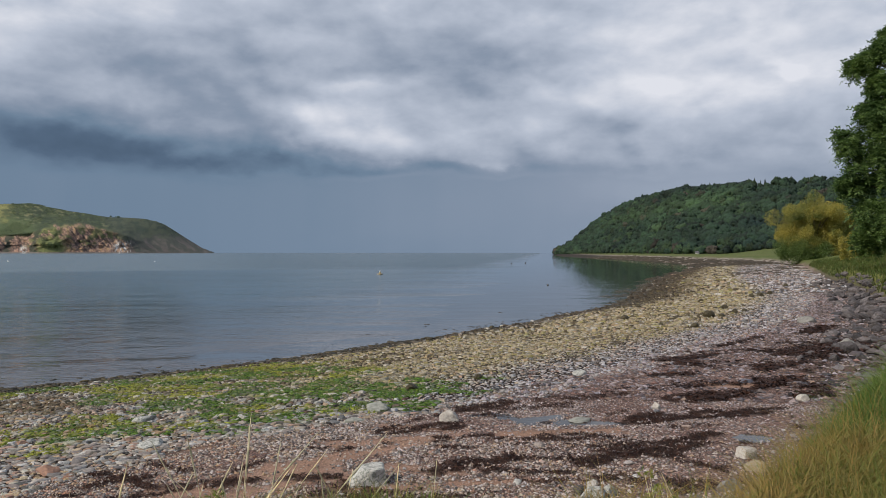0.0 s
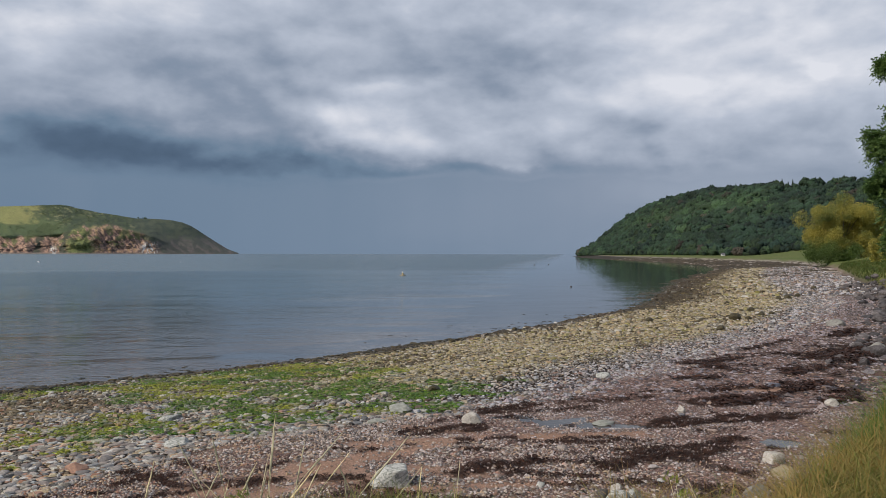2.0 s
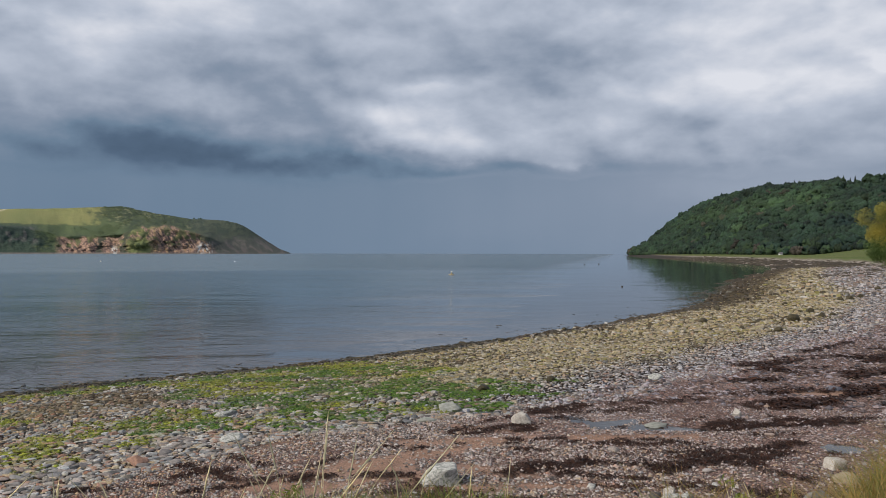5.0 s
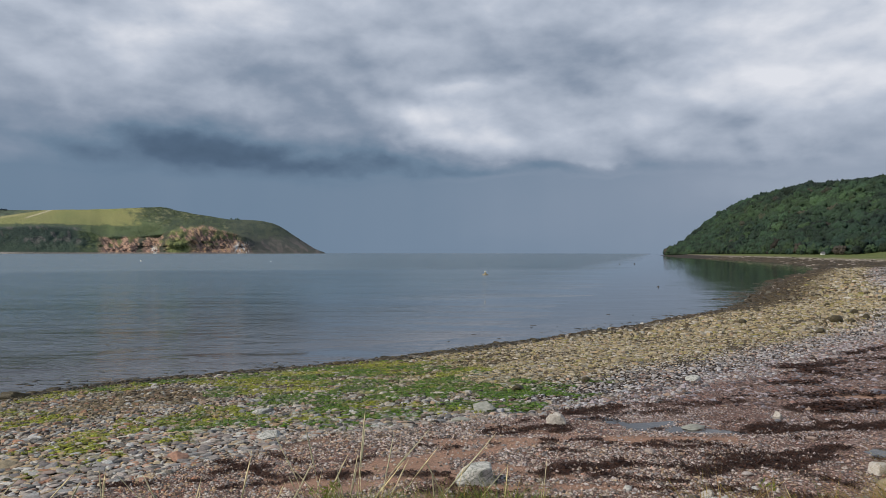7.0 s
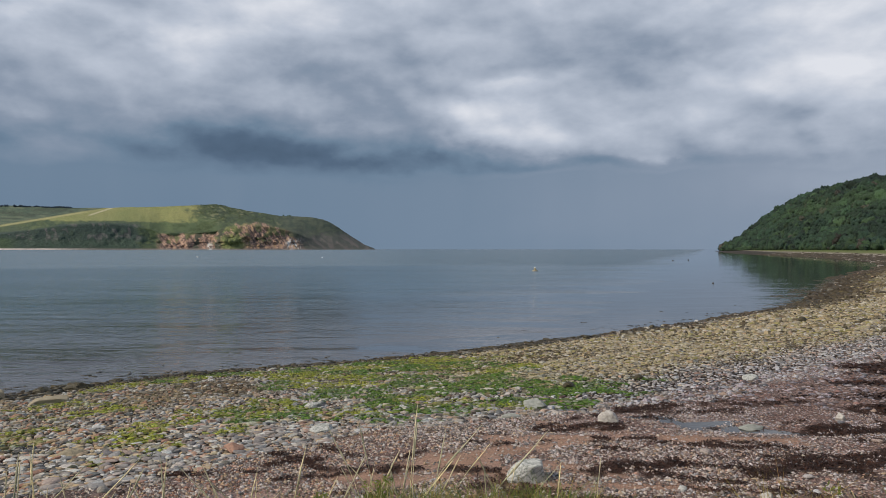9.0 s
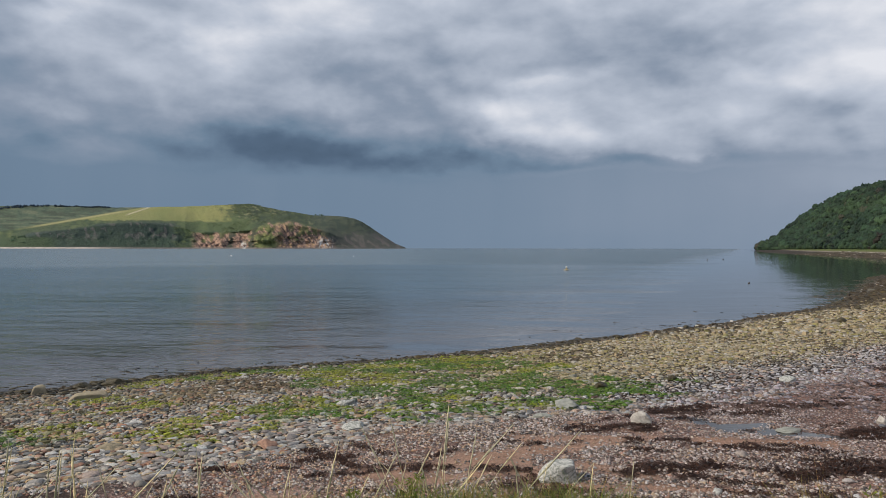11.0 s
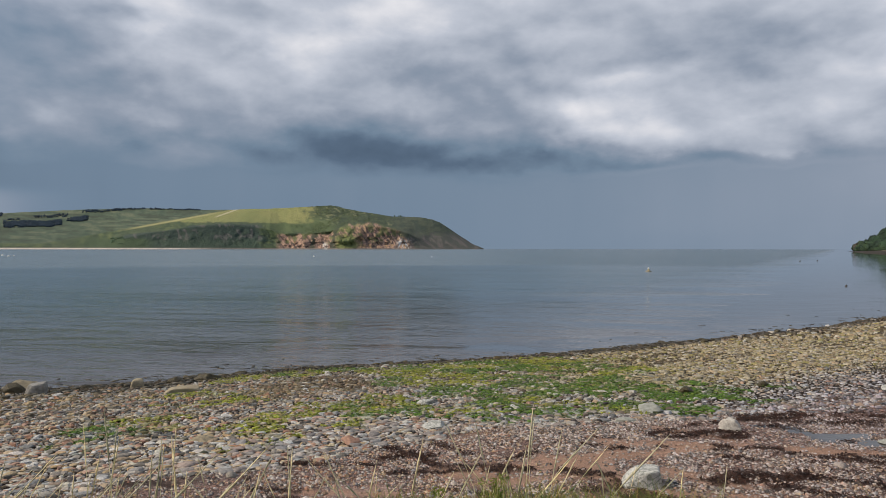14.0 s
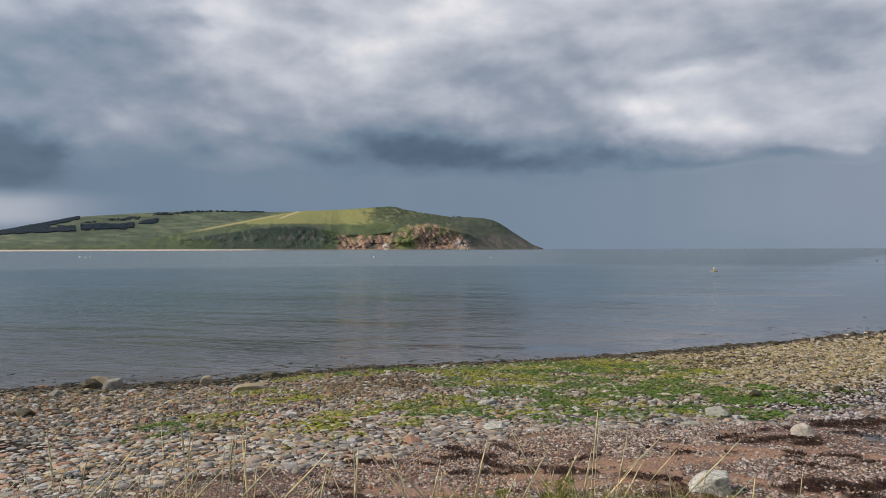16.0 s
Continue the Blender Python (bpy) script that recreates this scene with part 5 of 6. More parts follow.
def algae_mats():
    x, y = jitter(0.075, -22, 5, 6, 29)
    _, u, s, b = land(x, y)
    m = (algae(x, y, u, s) > 0.35) & (rng.random(x.size) < 0.15 + 0.75 * step(0.42, 0.58, fbm(x, y, 0.4, 4, 79))) & (s > 0.2)
    x, y, u, s = x[m], y[m], u[m], s[m]
    k = rng.uniform(0.02, 0.055, x.size)
    p = np.stack([x, y, ground_z(x, y) + 0.006 + 0.02 * rng.random(x.size)], -1)
    v, f, o = scatter(CHIPS, p, np.stack([k * 1.8, k * 0.95, k * 0.5], -1), rng.uniform(0, 6.3, x.size))
    shade = lambda n: blend((0.245, 0.265, 0.022), (0.066, 0.142, 0.009), np.clip(np.tile(lush(x, y, u, s), n) + 0.5 * (rng.random(n * x.size) - 0.5), 0, 1)) * rng.uniform(0.5, 1.35, n * x.size)[:, None]
    tagged(mesh_object("algae", v, f, M_ALGAE, shade(1)[o]), "bright green algae lying over the lower stones", "algae", kind="stuff")
    # strands of it draped over the stones
    col = shade(2)
    xs, ys = (np.tile(q, 2) + rng.normal(0, 0.06, 2 * x.size) for q in (x, y))
    v, f = ribbons(xs, ys, ground_z(xs, ys) + rng.uniform(0.0, 0.018, xs.size), 0.03, 0.10, 0.011)
    tagged(mesh_object("algae", v, f, M_ALGAE, np.repeat(col, 8, 0)), "green strands of algae draped over cobbles", "algae", kind="stuff")


algae_mats()


def seaweed():
    x, y = jitter(0.034, -6, 8, 6.5, 16.5)
    keep = wrack(x, y) > 0.2 + 0.55 * rng.random(x.size)
    x, y = x[keep], y[keep]
    x2, y2 = jitter(0.07, 5, 20, 14, 34)
    keep = wrack(x2, y2) > 0.2 + 0.55 * rng.random(x2.size)
    m = land(x, y)[3] < -0.4
    x, y = x[m], y[m]
    v, f = ribbons(x, y, ground_z(x, y), 0.04, 0.13, 0.009)
    tagged(mesh_object("seaweed", v, f, M_WEED), "dark brown seaweed stranded in ragged wrack lines", "seaweed", kind="stuff")
    x, y = x2[keep], y2[keep]
    v, f = ribbons(x, y, ground_z(x, y) + rng.uniform(0.01, 0.05, x.size), 0.10, 0.26, 0.028)
    tagged(mesh_object("seaweed", v, f, M_WEED), "black seaweed heaped in the crook of the bank", "seaweed", kind="stuff")
    # the dark fringe along the edge of the water
    x, y = jitter(0.11, -26, 48, 4, 115)
    _, u, s, b = land(x, y)
    fringe = np.abs(s - 0.3 + 2.8 * (fbm(x, y, 1.8, 4, 66) - 0.5)) < -0.5 + 3.0 * fbm(x, y, 2.4, 3, 67) + 0.9 * step(40, 75, np.hypot(x, y)) + 0.8 * step(95, 91, u)
    keep = fringe & (rng.random(x.size) < 0.12 + 0.6 * step(0.46, 0.58, fbm(x, y, 0.7, 4, 84)))
    x, y = x[keep], y[keep]
    k = (0.03 + 0.10 * rng.random(x.size) ** 3) * (1 + 0.8 * step(35, 70, np.hypot(x, y)))
    z = np.maximum(ground_z(x, y), -0.01)
    w, g, o = scatter(CHIPS, np.stack([x, y, z + 0.03 * (z > 0)], -1), np.stack([k * 1.6, k, k * np.where(z > 0, 0.6, 0.25)], -1), rng.uniform(0, 6.3, x.size))
    tagged(mesh_object("seaweed", w, g, M_FRINGE), "black-brown bladder wrack fringing the edge of the water", "seaweed", kind="stuff")
    # heaps of it on the stones at the edge
    x, y = jitter(0.26, -24, 18, 6, 42)
    _, u, s, b = land(x, y)
    keep = (np.abs(s - 0.25) < 0.7) & (rng.random(x.size) < 0.05 + 0.7 * step(0.46, 0.6, fbm(x, y, 1.6, 3, 85)))
    x, y = x[keep], y[keep]
    k = 0.045 + 0.12 * rng.random(x.size) ** 3
    w, g, o = scatter([lumpy(BALL1, 95 + q, 0.45, 1.6) for q in range(5)], np.stack([x, y, np.maximum(ground_z(x, y), -0.03)], -1), np.stack([k * 1.5, k, k * rng.uniform(0.4, 0.7, x.size)], -1), rng.uniform(0, 6.3, x.size))
    tagged(mesh_object("seaweed", w, g, M_FRINGE, smooth=False), "heaps of dark wrack on the stones at the tide's edge", "seaweed", kind="stuff")
    # odd fronds afloat just off the shore
    x, y = jitter(0.28, -26, 30, 6, 80)
    _, u, s, b = land(x, y)
    keep = (s < -0.2) & (s > -4.5) & (rng.random(x.size) < 0.4 * np.exp(s / 1.1) * step(0.45, 0.6, fbm(x, y, 3.0, 3, 68)))
    x, y = x[keep], y[keep]
    k = rng.uniform(0.03, 0.10, x.size)
    w, g, o = scatter(CHIPS, np.stack([x, y, 0 * x + 0.003], -1), np.stack([k * 2.2, k, k * 0.12], -1), rng.uniform(0, 6.3, x.size))
    tagged(mesh_object("floating_seaweed", w, g, M_FRINGE), "dark fronds of seaweed afloat in the shallows", "seaweed", kind="stuff")


seaweed()


# ---- single rocks ----
def boulder_mesh(seed, cuts=9, base=None, rough=0.09, deep=(0.45, 0.8)):
    """A block with broken faces and worn edges, about one metre across."""
    v, f = base or BALL2
    r_ = random.Random(seed)
    planes = []
    for _ in range(cuts):
        n = Vector((r_.uniform(-1, 1), r_.uniform(-1, 1), r_.uniform(-0.7, 1))).normalized()
        planes.append((n, r_.uniform(*deep)))
    out = []
    for p in v:
        q = Vector(p)
        for n, d in planes:
            over = q.dot(n) - d
            if over > 0:
                q = q - n * over * 0.93
        q = q + noise.noise_vector(q * 2.3 + Vector((seed, 0, 0))) * rough + noise.noise_vector(q * 7.0 + Vector((0, seed, 0))) * rough * 0.4
        out.append(q[:])
    return np.array(out), f


def block_base(seed):
    """A rounded block with a level top, in place of a ball."""
    v, f = BALL3
    w = np.sign(v) * np.abs(v) ** 0.28
    return w * (1.0 + 0.18 * w[:, 2:3] * (-1, 0.4, 0)) * (0.86, 0.86, 0.82) + np.stack([0.10 * w[:, 2], 0 * w[:, 0], 0.12 * w[:, 0]], -1), f


def rock(name, label, x, y, wide, deep, tall, material, seed, turn=0.0, sink=0.25, cuts=9, group=""):
    if seed in (1, 5, 9, 10, 28):
        v, f = boulder_mesh(seed, 4, block_base(seed), 0.05, (0.80, 0.98))
    else:
        v, f = boulder_mesh(seed, cuts + 4, BALL3, deep=(0.64, 0.9) if material is M_WEEDROCK else (0.45, 0.8))
    ob = mesh_object(name, v * 0.62, f, material)
    z = float(ground_z(np.array([x]), np.array([y]))[0])
    ob.matrix_basis = Matrix.LocRotScale(Vector((x, y, z + tall * (0.5 - sink))), Euler((0, 0, turn)), Vector((wide, deep, tall)))
    return tagged(ob, label, "rock", group)


rock("pale_rock", "pale veined boulder half sunk in the sand", -0.96, 9.10, 0.42, 0.33, 0.28, M_PALE, 1, 0.15, 0.22, 8)
rock("white_rock", "smooth white rock lying on wet sand", 0.13, 12.94, 0.32, 0.29, 0.26, M_WHITE, 2, 0.35, 0.22, 9)
rock("grey_rock", "pointed grey-green rock among the cobbles", -1.27, 14.36, 0.58, 0.44, 0.24, M_PALEGREEN, 3, 0.35, 0.40, 9)
rock("grey_rock", "low grey rock beside the pointed one", -1.61, 13.25, 0.36, 0.32, 0.12, M_PALEGREEN, 4, 0.35, 0.40, 7)
rock("white_rock", "rounded white rock at the foot of the grass", 4.16, 9.80, 0.21, 0.19, 0.17, M_WHITE, 5, 0.35, 0.22, 10)
rock("ochre_rock", "yellowish rock half hidden in the grass", 4.03, 9.19, 0.32, 0.29, 0.16, M_BROWNROCK, 6, 0.35, 0.22, 7)
rock("flat_rock", "flat grey rock beside the tide pool", 2.42, 12.71, 0.47, 0.28, 0.11, M_PALEGREEN, 7, 0.35, 0.40, 7)
rock("pale_rock", "flat pale stone among the green cobbles", -4.76, 11.67, 0.46, 0.32, 0.14, M_PALE, 8, 0.70, 0.22, 6)
rock("ochre_slab", "long ochre slab at the edge of the water", -13.16, 14.94, 0.80, 0.36, 0.20, M_BROWNROCK, 9, 0.70, 0.22, 7)
rock("ochre_rock", "upright ochre rock at the edge of the water", -15.45, 15.72, 0.33, 0.30, 0.30, M_BROWNROCK, 10, 0.70, 0.22, 5)
rock("pale_rock", "pale rock in a group of stones by the grass", 1.71, 8.27, 0.29, 0.24, 0.20, M_PALE, 11, 0.35, 0.22, 7)
rock("white_rock", "small white rock in a group by the grass", 1.80, 8.71, 0.15, 0.14, 0.13, M_WHITE, 12, 0.35, 0.22, 5)
rock("pale_rock", "pale rock beside a smaller white one", 1.92, 8.34, 0.23, 0.18, 0.14, M_PALE, 13, 0.35, 0.22, 6)
rock("white_rock", "small white rock among brown wrack", 4.01, 13.47, 0.16, 0.14, 0.18, M_WHITE, 14, 0.35, 0.22, 5)
rock("white_rock", "white rock near the grass edge", 6.98, 13.79, 0.27, 0.24, 0.14, M_WHITE, 15, 0.35, 0.22, 5)
rock("grey_rock", "blue-grey boulder below the bank", 12.33, 21.75, 0.66, 0.55, 0.34, M_GREYROCK, 16, 0.35, 0.22, 9)
rock("pale_rock", "grey boulder by the boulders of the bank", 15.99, 31.36, 0.84, 0.67, 0.38, M_GREYROCK, 17, 0.35, 0.22, 7)
rock("pale_rock", "pale stone between sand and cobbles", 3.46, 18.34, 0.38, 0.31, 0.17, M_PALE, 18, 0.35, 0.22, 6)
rock("grey_rock", "weathered grey stone in the shingle", 3.37, 8.43, 0.29, 0.23, 0.15, M_GREYROCK, 19, 0.35, 0.22, 7)
rock("pale_rock", "flat pale stone at the cobble edge", -4.79, 11.75, 0.40, 0.28, 0.14, M_PALE, 20, 0.35, 0.22, 6)
rock("ochre_rock", "flat ochre stone on the cobble bed", -8.23, 9.76, 0.40, 0.28, 0.14, M_BROWNROCK, 22, 0.70, 0.22, 6)
rock("brown_rock", "rust-coloured cobble on the cobble bed", -5.65, 10.27, 0.33, 0.23, 0.15, M_RED, 23, 0.35, 0.22, 4)
rock("pale_rock", "rounded pale boulder among green weed", -5.90, 14.05, 0.36, 0.29, 0.17, M_PALE, 24, 0.70, 0.22, 5)
rock("dark_rock", "dark weedy rock at the edge of the water", -14.26, 17.25, 0.64, 0.45, 0.24, M_WEEDROCK, 25, 0.70, 0.22, 6)
rock("brown_rock", "ochre rock in a cluster at the edge of the water", -18.05, 14.30, 0.66, 0.53, 0.42, M_BROWNROCK, 27, 0.70, 0.22, 6)
rock("brown_rock", "grey rock in a cluster at the edge of the water", -17.11, 13.85, 0.49, 0.39, 0.36, M_GREYROCK, 28, 0.70, 0.22, 6)
rock("dark_rock", "dark rock in a cluster at the edge of the water", -17.73, 13.69, 0.50, 0.40, 0.33, M_WEEDROCK, 29, 0.70, 0.22, 6)
rock("grey_rock", "grey rock lying in stranded weed by the water", -17.02, 12.06, 0.33, 0.26, 0.21, M_GREYROCK, 31, 0.70, 0.22, 6)
rock("dark_rock", "dark weedy rock among the lower cobbles", -14.82, 9.76, 0.37, 0.29, 0.19, M_WEEDROCK, 32, 0.70, 0.22, 6)
rock("dark_rock", "dark weedy rock in the shallows", -14.91, 16.66, 0.39, 0.31, 0.20, M_WEEDROCK, 26, 0.70, 0.22, 6)
rock("weedy_boulder", "dark weed-covered boulder on the cobble beach", 13.57, 36.53, 0.57, 0.45, 0.43, M_WEEDROCK, 43, 0.4, 0.2, 6, "weedy boulders")
rock("weedy_boulder", "dark weed-covered boulder on the cobble beach", 9.67, 37.79, 0.39, 0.31, 0.29, M_WEEDROCK, 57, 0.4, 0.2, 6, "weedy boulders")
rock("weedy_boulder", "dark weed-covered boulder on the cobble beach", 10.98, 31.10, 0.36, 0.29, 0.27, M_WEEDROCK, 60, 0.4, 0.2, 6, "weedy boulders")
rock("weedy_boulder", "dark weed-covered boulder on the cobble beach", 16.46, 41.75, 0.41, 0.33, 0.31, M_WEEDROCK, 32, 0.4, 0.2, 6, "weedy boulders")
rock("weedy_boulder", "dark weed-covered boulder on the cobble beach", 15.80, 38.67, 0.34, 0.27, 0.26, M_WEEDROCK, 50, 0.4, 0.2, 6, "weedy boulders")
rock("weedy_boulder", "dark weed-covered boulder on the cobble beach", 22.75, 52.63, 0.47, 0.38, 0.35, M_WEEDROCK, 40, 0.4, 0.2, 6, "weedy boulders")
rock("weedy_boulder", "dark weed-covered boulder on the cobble beach", 23.69, 53.34, 0.53, 0.43, 0.40, M_WEEDROCK, 55, 0.4, 0.2, 6, "weedy boulders")
rock("weedy_boulder", "dark weed-covered boulder on the cobble beach", 16.54, 39.12, 0.31, 0.25, 0.23, M_WEEDROCK, 68, 0.4, 0.2, 6, "weedy boulders")
rock("weedy_boulder", "dark weed-covered boulder on the cobble beach", 14.12, 36.09, 0.32, 0.25, 0.24, M_WEEDROCK, 68, 0.4, 0.2, 6, "weedy boulders")
rock("weedy_boulder", "dark weed-covered boulder on the cobble beach", 0.90, 18.36, 0.20, 0.16, 0.15, M_WEEDROCK, 36, 0.4, 0.2, 6, "weedy boulders")
rock("weedy_boulder", "dark weed-covered boulder on the cobble beach", 25.05, 54.73, 0.44, 0.35, 0.33, M_WEEDROCK, 32, 0.4, 0.2, 6, "weedy boulders")
rock("weedy_boulder", "dark weed-covered boulder on the cobble beach", 9.97, 32.61, 0.25, 0.20, 0.19, M_WEEDROCK, 40, 0.4, 0.2, 6, "weedy boulders")
rock("weedy_boulder", "dark weed-covered boulder on the cobble beach", 11.80, 36.25, 0.24, 0.19, 0.18, M_WEEDROCK, 65, 0.4, 0.2, 6, "weedy boulders")
rock("weedy_boulder", "dark weed-covered boulder on the cobble beach", 16.08, 42.22, 0.29, 0.23, 0.22, M_WEEDROCK, 55, 0.4, 0.2, 6, "weedy boulders")
rock("weedy_boulder", "dark weed-covered boulder on the cobble beach", -0.75, 16.98, 0.25, 0.20, 0.19, M_WEEDROCK, 38, 0.4, 0.2, 6, "weedy boulders")
rock("weedy_boulder", "dark weed-covered boulder on the cobble beach", 13.36, 48.76, 0.37, 0.29, 0.28, M_WEEDROCK, 40, 0.4, 0.2, 6, "weedy boulders")
rock("weedy_boulder", "dark weed-covered boulder on the cobble beach", -0.60, 31.45, 0.26, 0.21, 0.19, M_WEEDROCK, 30, 0.4, 0.2, 6, "weedy boulders")
rock("weedy_boulder", "dark weed-covered boulder on the cobble beach", 2.53, 37.16, 0.31, 0.24, 0.23, M_WEEDROCK, 60, 0.4, 0.2, 6, "weedy boulders")
rock("weedy_boulder", "dark weed-covered boulder on the cobble beach", 31.07, 64.75, 0.52, 0.42, 0.39, M_WEEDROCK, 60, 0.4, 0.2, 6, "weedy boulders")
rock("weedy_boulder", "dark weed-covered boulder on the cobble beach", 18.39, 50.92, 0.35, 0.28, 0.26, M_WEEDROCK, 30, 0.4, 0.2, 6, "weedy boulders")


RIP = []
for k_ in range(7):
    v_, f_ = boulder_mesh(100 + k_, 11, rough=0.05, deep=(0.35, 0.7))
    ob_ = mesh_object("riprap_boulder", v_ * 0.75, f_, M_RIPRAP, smooth=False)
    RIP.append(ob_.data)
    bpy.data.objects.remove(ob_)


def riprap():
    tries = 0
    made = []
    while len(made) < 299 and tries < 5000:
        tries += 1
        i = rng.integers(0, len(BANK_LINE) - 1)
        p = BANK_LINE[i] + (BANK_LINE[i + 1] - BANK_LINE[i]) * rng.random()
        if not 17 < p[1] < 70:
            continue
        d = BANK_LINE[i + 1] - BANK_LINE[i]
        n = np.array([d[1], -d[0]]) / np.hypot(*d)
        q = p - n * min(abs(rng.normal(0.0, 1.5)), 3.2)
        size = rng.uniform(0.20, 0.50) * (1.0 if q[1] < 32 else 1.5)
        if any(math.hypot(q[0] - a, q[1] - b) < 0.42 * (size + c) for a, b, c in made):
            continue
        made.append((q[0], q[1], size))
        ob = new("riprap_boulder", RIP[len(made) % 7])
        z = float(ground_z(q[:1], q[1:2])[0])
        tall = size * rng.uniform(0.4, 0.75)
        ob.matrix_basis = Matrix.LocRotScale(Vector((q[0], q[1], z + tall * 0.22)), Euler((0, 0, rng.uniform(0, 6.3))), Vector((size, size * rng.uniform(0.7, 1.0), tall)))
        tagged(ob, "grey-purple boulder piled against the foot of the bank", "boulder", "boulders along the bank")


riprap()


# ---- grass of the bank ----
def blades(x, y, z, tall, wide, lean, tint_low, tint_high):
    n = x.size
    a, side = rng.uniform(0, 6.28, n), rng.uniform(0, 6.28, n)
    reach = tall * rng.uniform(0.1, 1.0, n) * lean
    vs, cs = [], []
    for k in range(4):
        t = k / 3
        cx, cy = x + np.cos(a) * reach * t * t, y + np.sin(a) * reach * t * t
        cz = z - 0.02 + tall * (t - 0.3 * lean * t * t)
        w = wide * (1, 0.9, 0.6, 0.0)[k]
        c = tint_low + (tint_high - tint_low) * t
        for sgn in ((1, -1) if k < 3 else (0,)):
            vs.append(np.stack([cx + sgn * np.cos(side) * w, cy + sgn * np.sin(side) * w, cz], -1)), cs.append(c)
    v, c = np.stack(vs, 1).reshape(-1, 3), np.stack(cs, 1).reshape(-1, 3)
    base = np.array([(0, 1, 3), (0, 3, 2), (2, 3, 5), (2, 5, 4), (4, 5, 6)])
    f = (base[None] + (np.arange(n) * 7)[:, None, None]).reshape(-1, 3)
    return v, f, c


def grass_patch(label, x, y, tall, wide, lean, straw, tone=1.0):
    n = x.size
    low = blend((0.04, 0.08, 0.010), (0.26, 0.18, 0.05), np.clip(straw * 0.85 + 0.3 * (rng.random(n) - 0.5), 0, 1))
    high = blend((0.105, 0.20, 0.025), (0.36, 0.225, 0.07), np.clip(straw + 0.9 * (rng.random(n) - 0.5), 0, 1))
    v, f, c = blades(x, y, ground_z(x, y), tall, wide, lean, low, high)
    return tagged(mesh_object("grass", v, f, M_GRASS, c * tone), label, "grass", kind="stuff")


def bank_grass():
    x, y = rng.uniform(0.2, 13, 330000), rng.uniform(2.2, 15, 330000)
    b = along(BANK_LINE, x, y)[1]
    edge = b + 0.5 * (fbm(x, y, 0.6, 3, 71) - 0.5)
    r, a = np.hypot(x, y), np.degrees(np.arctan2(x, y))
    m = (edge > -0.5) & (b < 3.8) & (a < 42) & (r > 2.5) & (a > 11)
    m &= rng.random(x.size) < np.clip(1.2 - r / 16, 0.35, 1)
    x, y, edge = x[m], y[m], edge[m]
    patch = fbm(x, y, 1.3, 4, 72)
    tall = rng.uniform(0.22, 0.52, x.size) * (0.7 + 0.6 * patch) * (0.45 + 0.55 * step(-0.6, 0.3, edge))
    straw = np.clip(step(0.36, 0.6, fbm(x, y, 0.8, 4, 73)) * 0.7 + 0.45, 0, 1.05) * (0.05 + 0.95 * step(6.9, 4.6, np.hypot(x, y) + 2.0 * (fbm(x, y, 1.5, 2, 76) - 0.5)))
    grass_patch("tall green and straw-coloured grass on the bank", x, y, tall * 1.2, 0.0026, 1.25, straw)
    kept = x, y
    # short turf on top of the bank
    x, y = rng.uniform(-7, 9, 26000), rng.uniform(-8, 5, 26000)
    b, r = along(BANK_LINE, x, y)[1], np.hypot(x, y)
    m = (b > 0.3) & (r < 9 + 2 * fbm(x, y, 2, 2, 77)) & ~((y > 2.4) & (x > 0.4))
    x, y = x[m], y[m]
    grass_patch("short green turf on top of the bank", x, y, rng.uniform(0.06, 0.18, x.size), 0.009, 0.8, np.clip(rng.normal(0.3, 0.2, x.size), 0, 1))
    x, y = kept
    # seeding stalks standing over it
    far_ = (rng.random(x.size) < 0.06) & (np.hypot(x, y) < 7.5)
    grass_patch("golden seeding grass standing over the bank turf", x[far_], y[far_], tall[far_] * 0.6 + rng.uniform(0.3, 0.45, far_.sum()), 0.0018, 0.45, np.full(far_.sum(), 0.95))
    # thin grass on the lip of the bank in front
    x, y = rng.uniform(-6, 1.9, 130000), rng.uniform(0.5, 5.0, 130000)
    b = along(BANK_LINE, x, y)[1]
    clump = fbm(x, y, 0.5, 3, 74)
    m = (b > -0.35) & (b < 0.6) & (rng.random(x.size) < 0.10 + 0.9 * step(0.48, 0.62, clump + 0.10 * step(-1.6, -0.9, x) * step(0.9, 0.3, x))) & (np.hypot(x, y) > 2.6)
    x, y = x[m], y[m]
    tall = rng.uniform(0.2, 0.42, x.size) * (0.8 + 0.35 * step(0.5, 0.7, clump[m]))
    grass_patch("thin wiry grass along the lip of the bank", x, y, tall, 0.0032, 0.7, np.clip(rng.normal(0.35, 0.25, x.size) + 0.3 * step(-0.8, -3.0, x), 0, 1))
    # turf further along
    x, y = rng.uniform(8, 75, 160000), rng.uniform(12, 125, 160000)
    b = along(BANK_LINE, x, y)[1]
    a = np.degrees(np.arctan2(x, y))
    m = (b > -0.5) & (b < 9) & (a > 20) & (a < 36)
    x, y = x[m], y[m]
    tall = rng.uniform(0.3, 0.75, x.size) * (0.6 + 0.8 * fbm(x, y, 3, 3, 75))
    grass_patch("rough green grass on the bank beyond the boulders", x, y, tall, 0.022, 0.8, np.clip(rng.normal(0.08, 0.15, x.size), 0, 1), 0.6)


bank_grass()


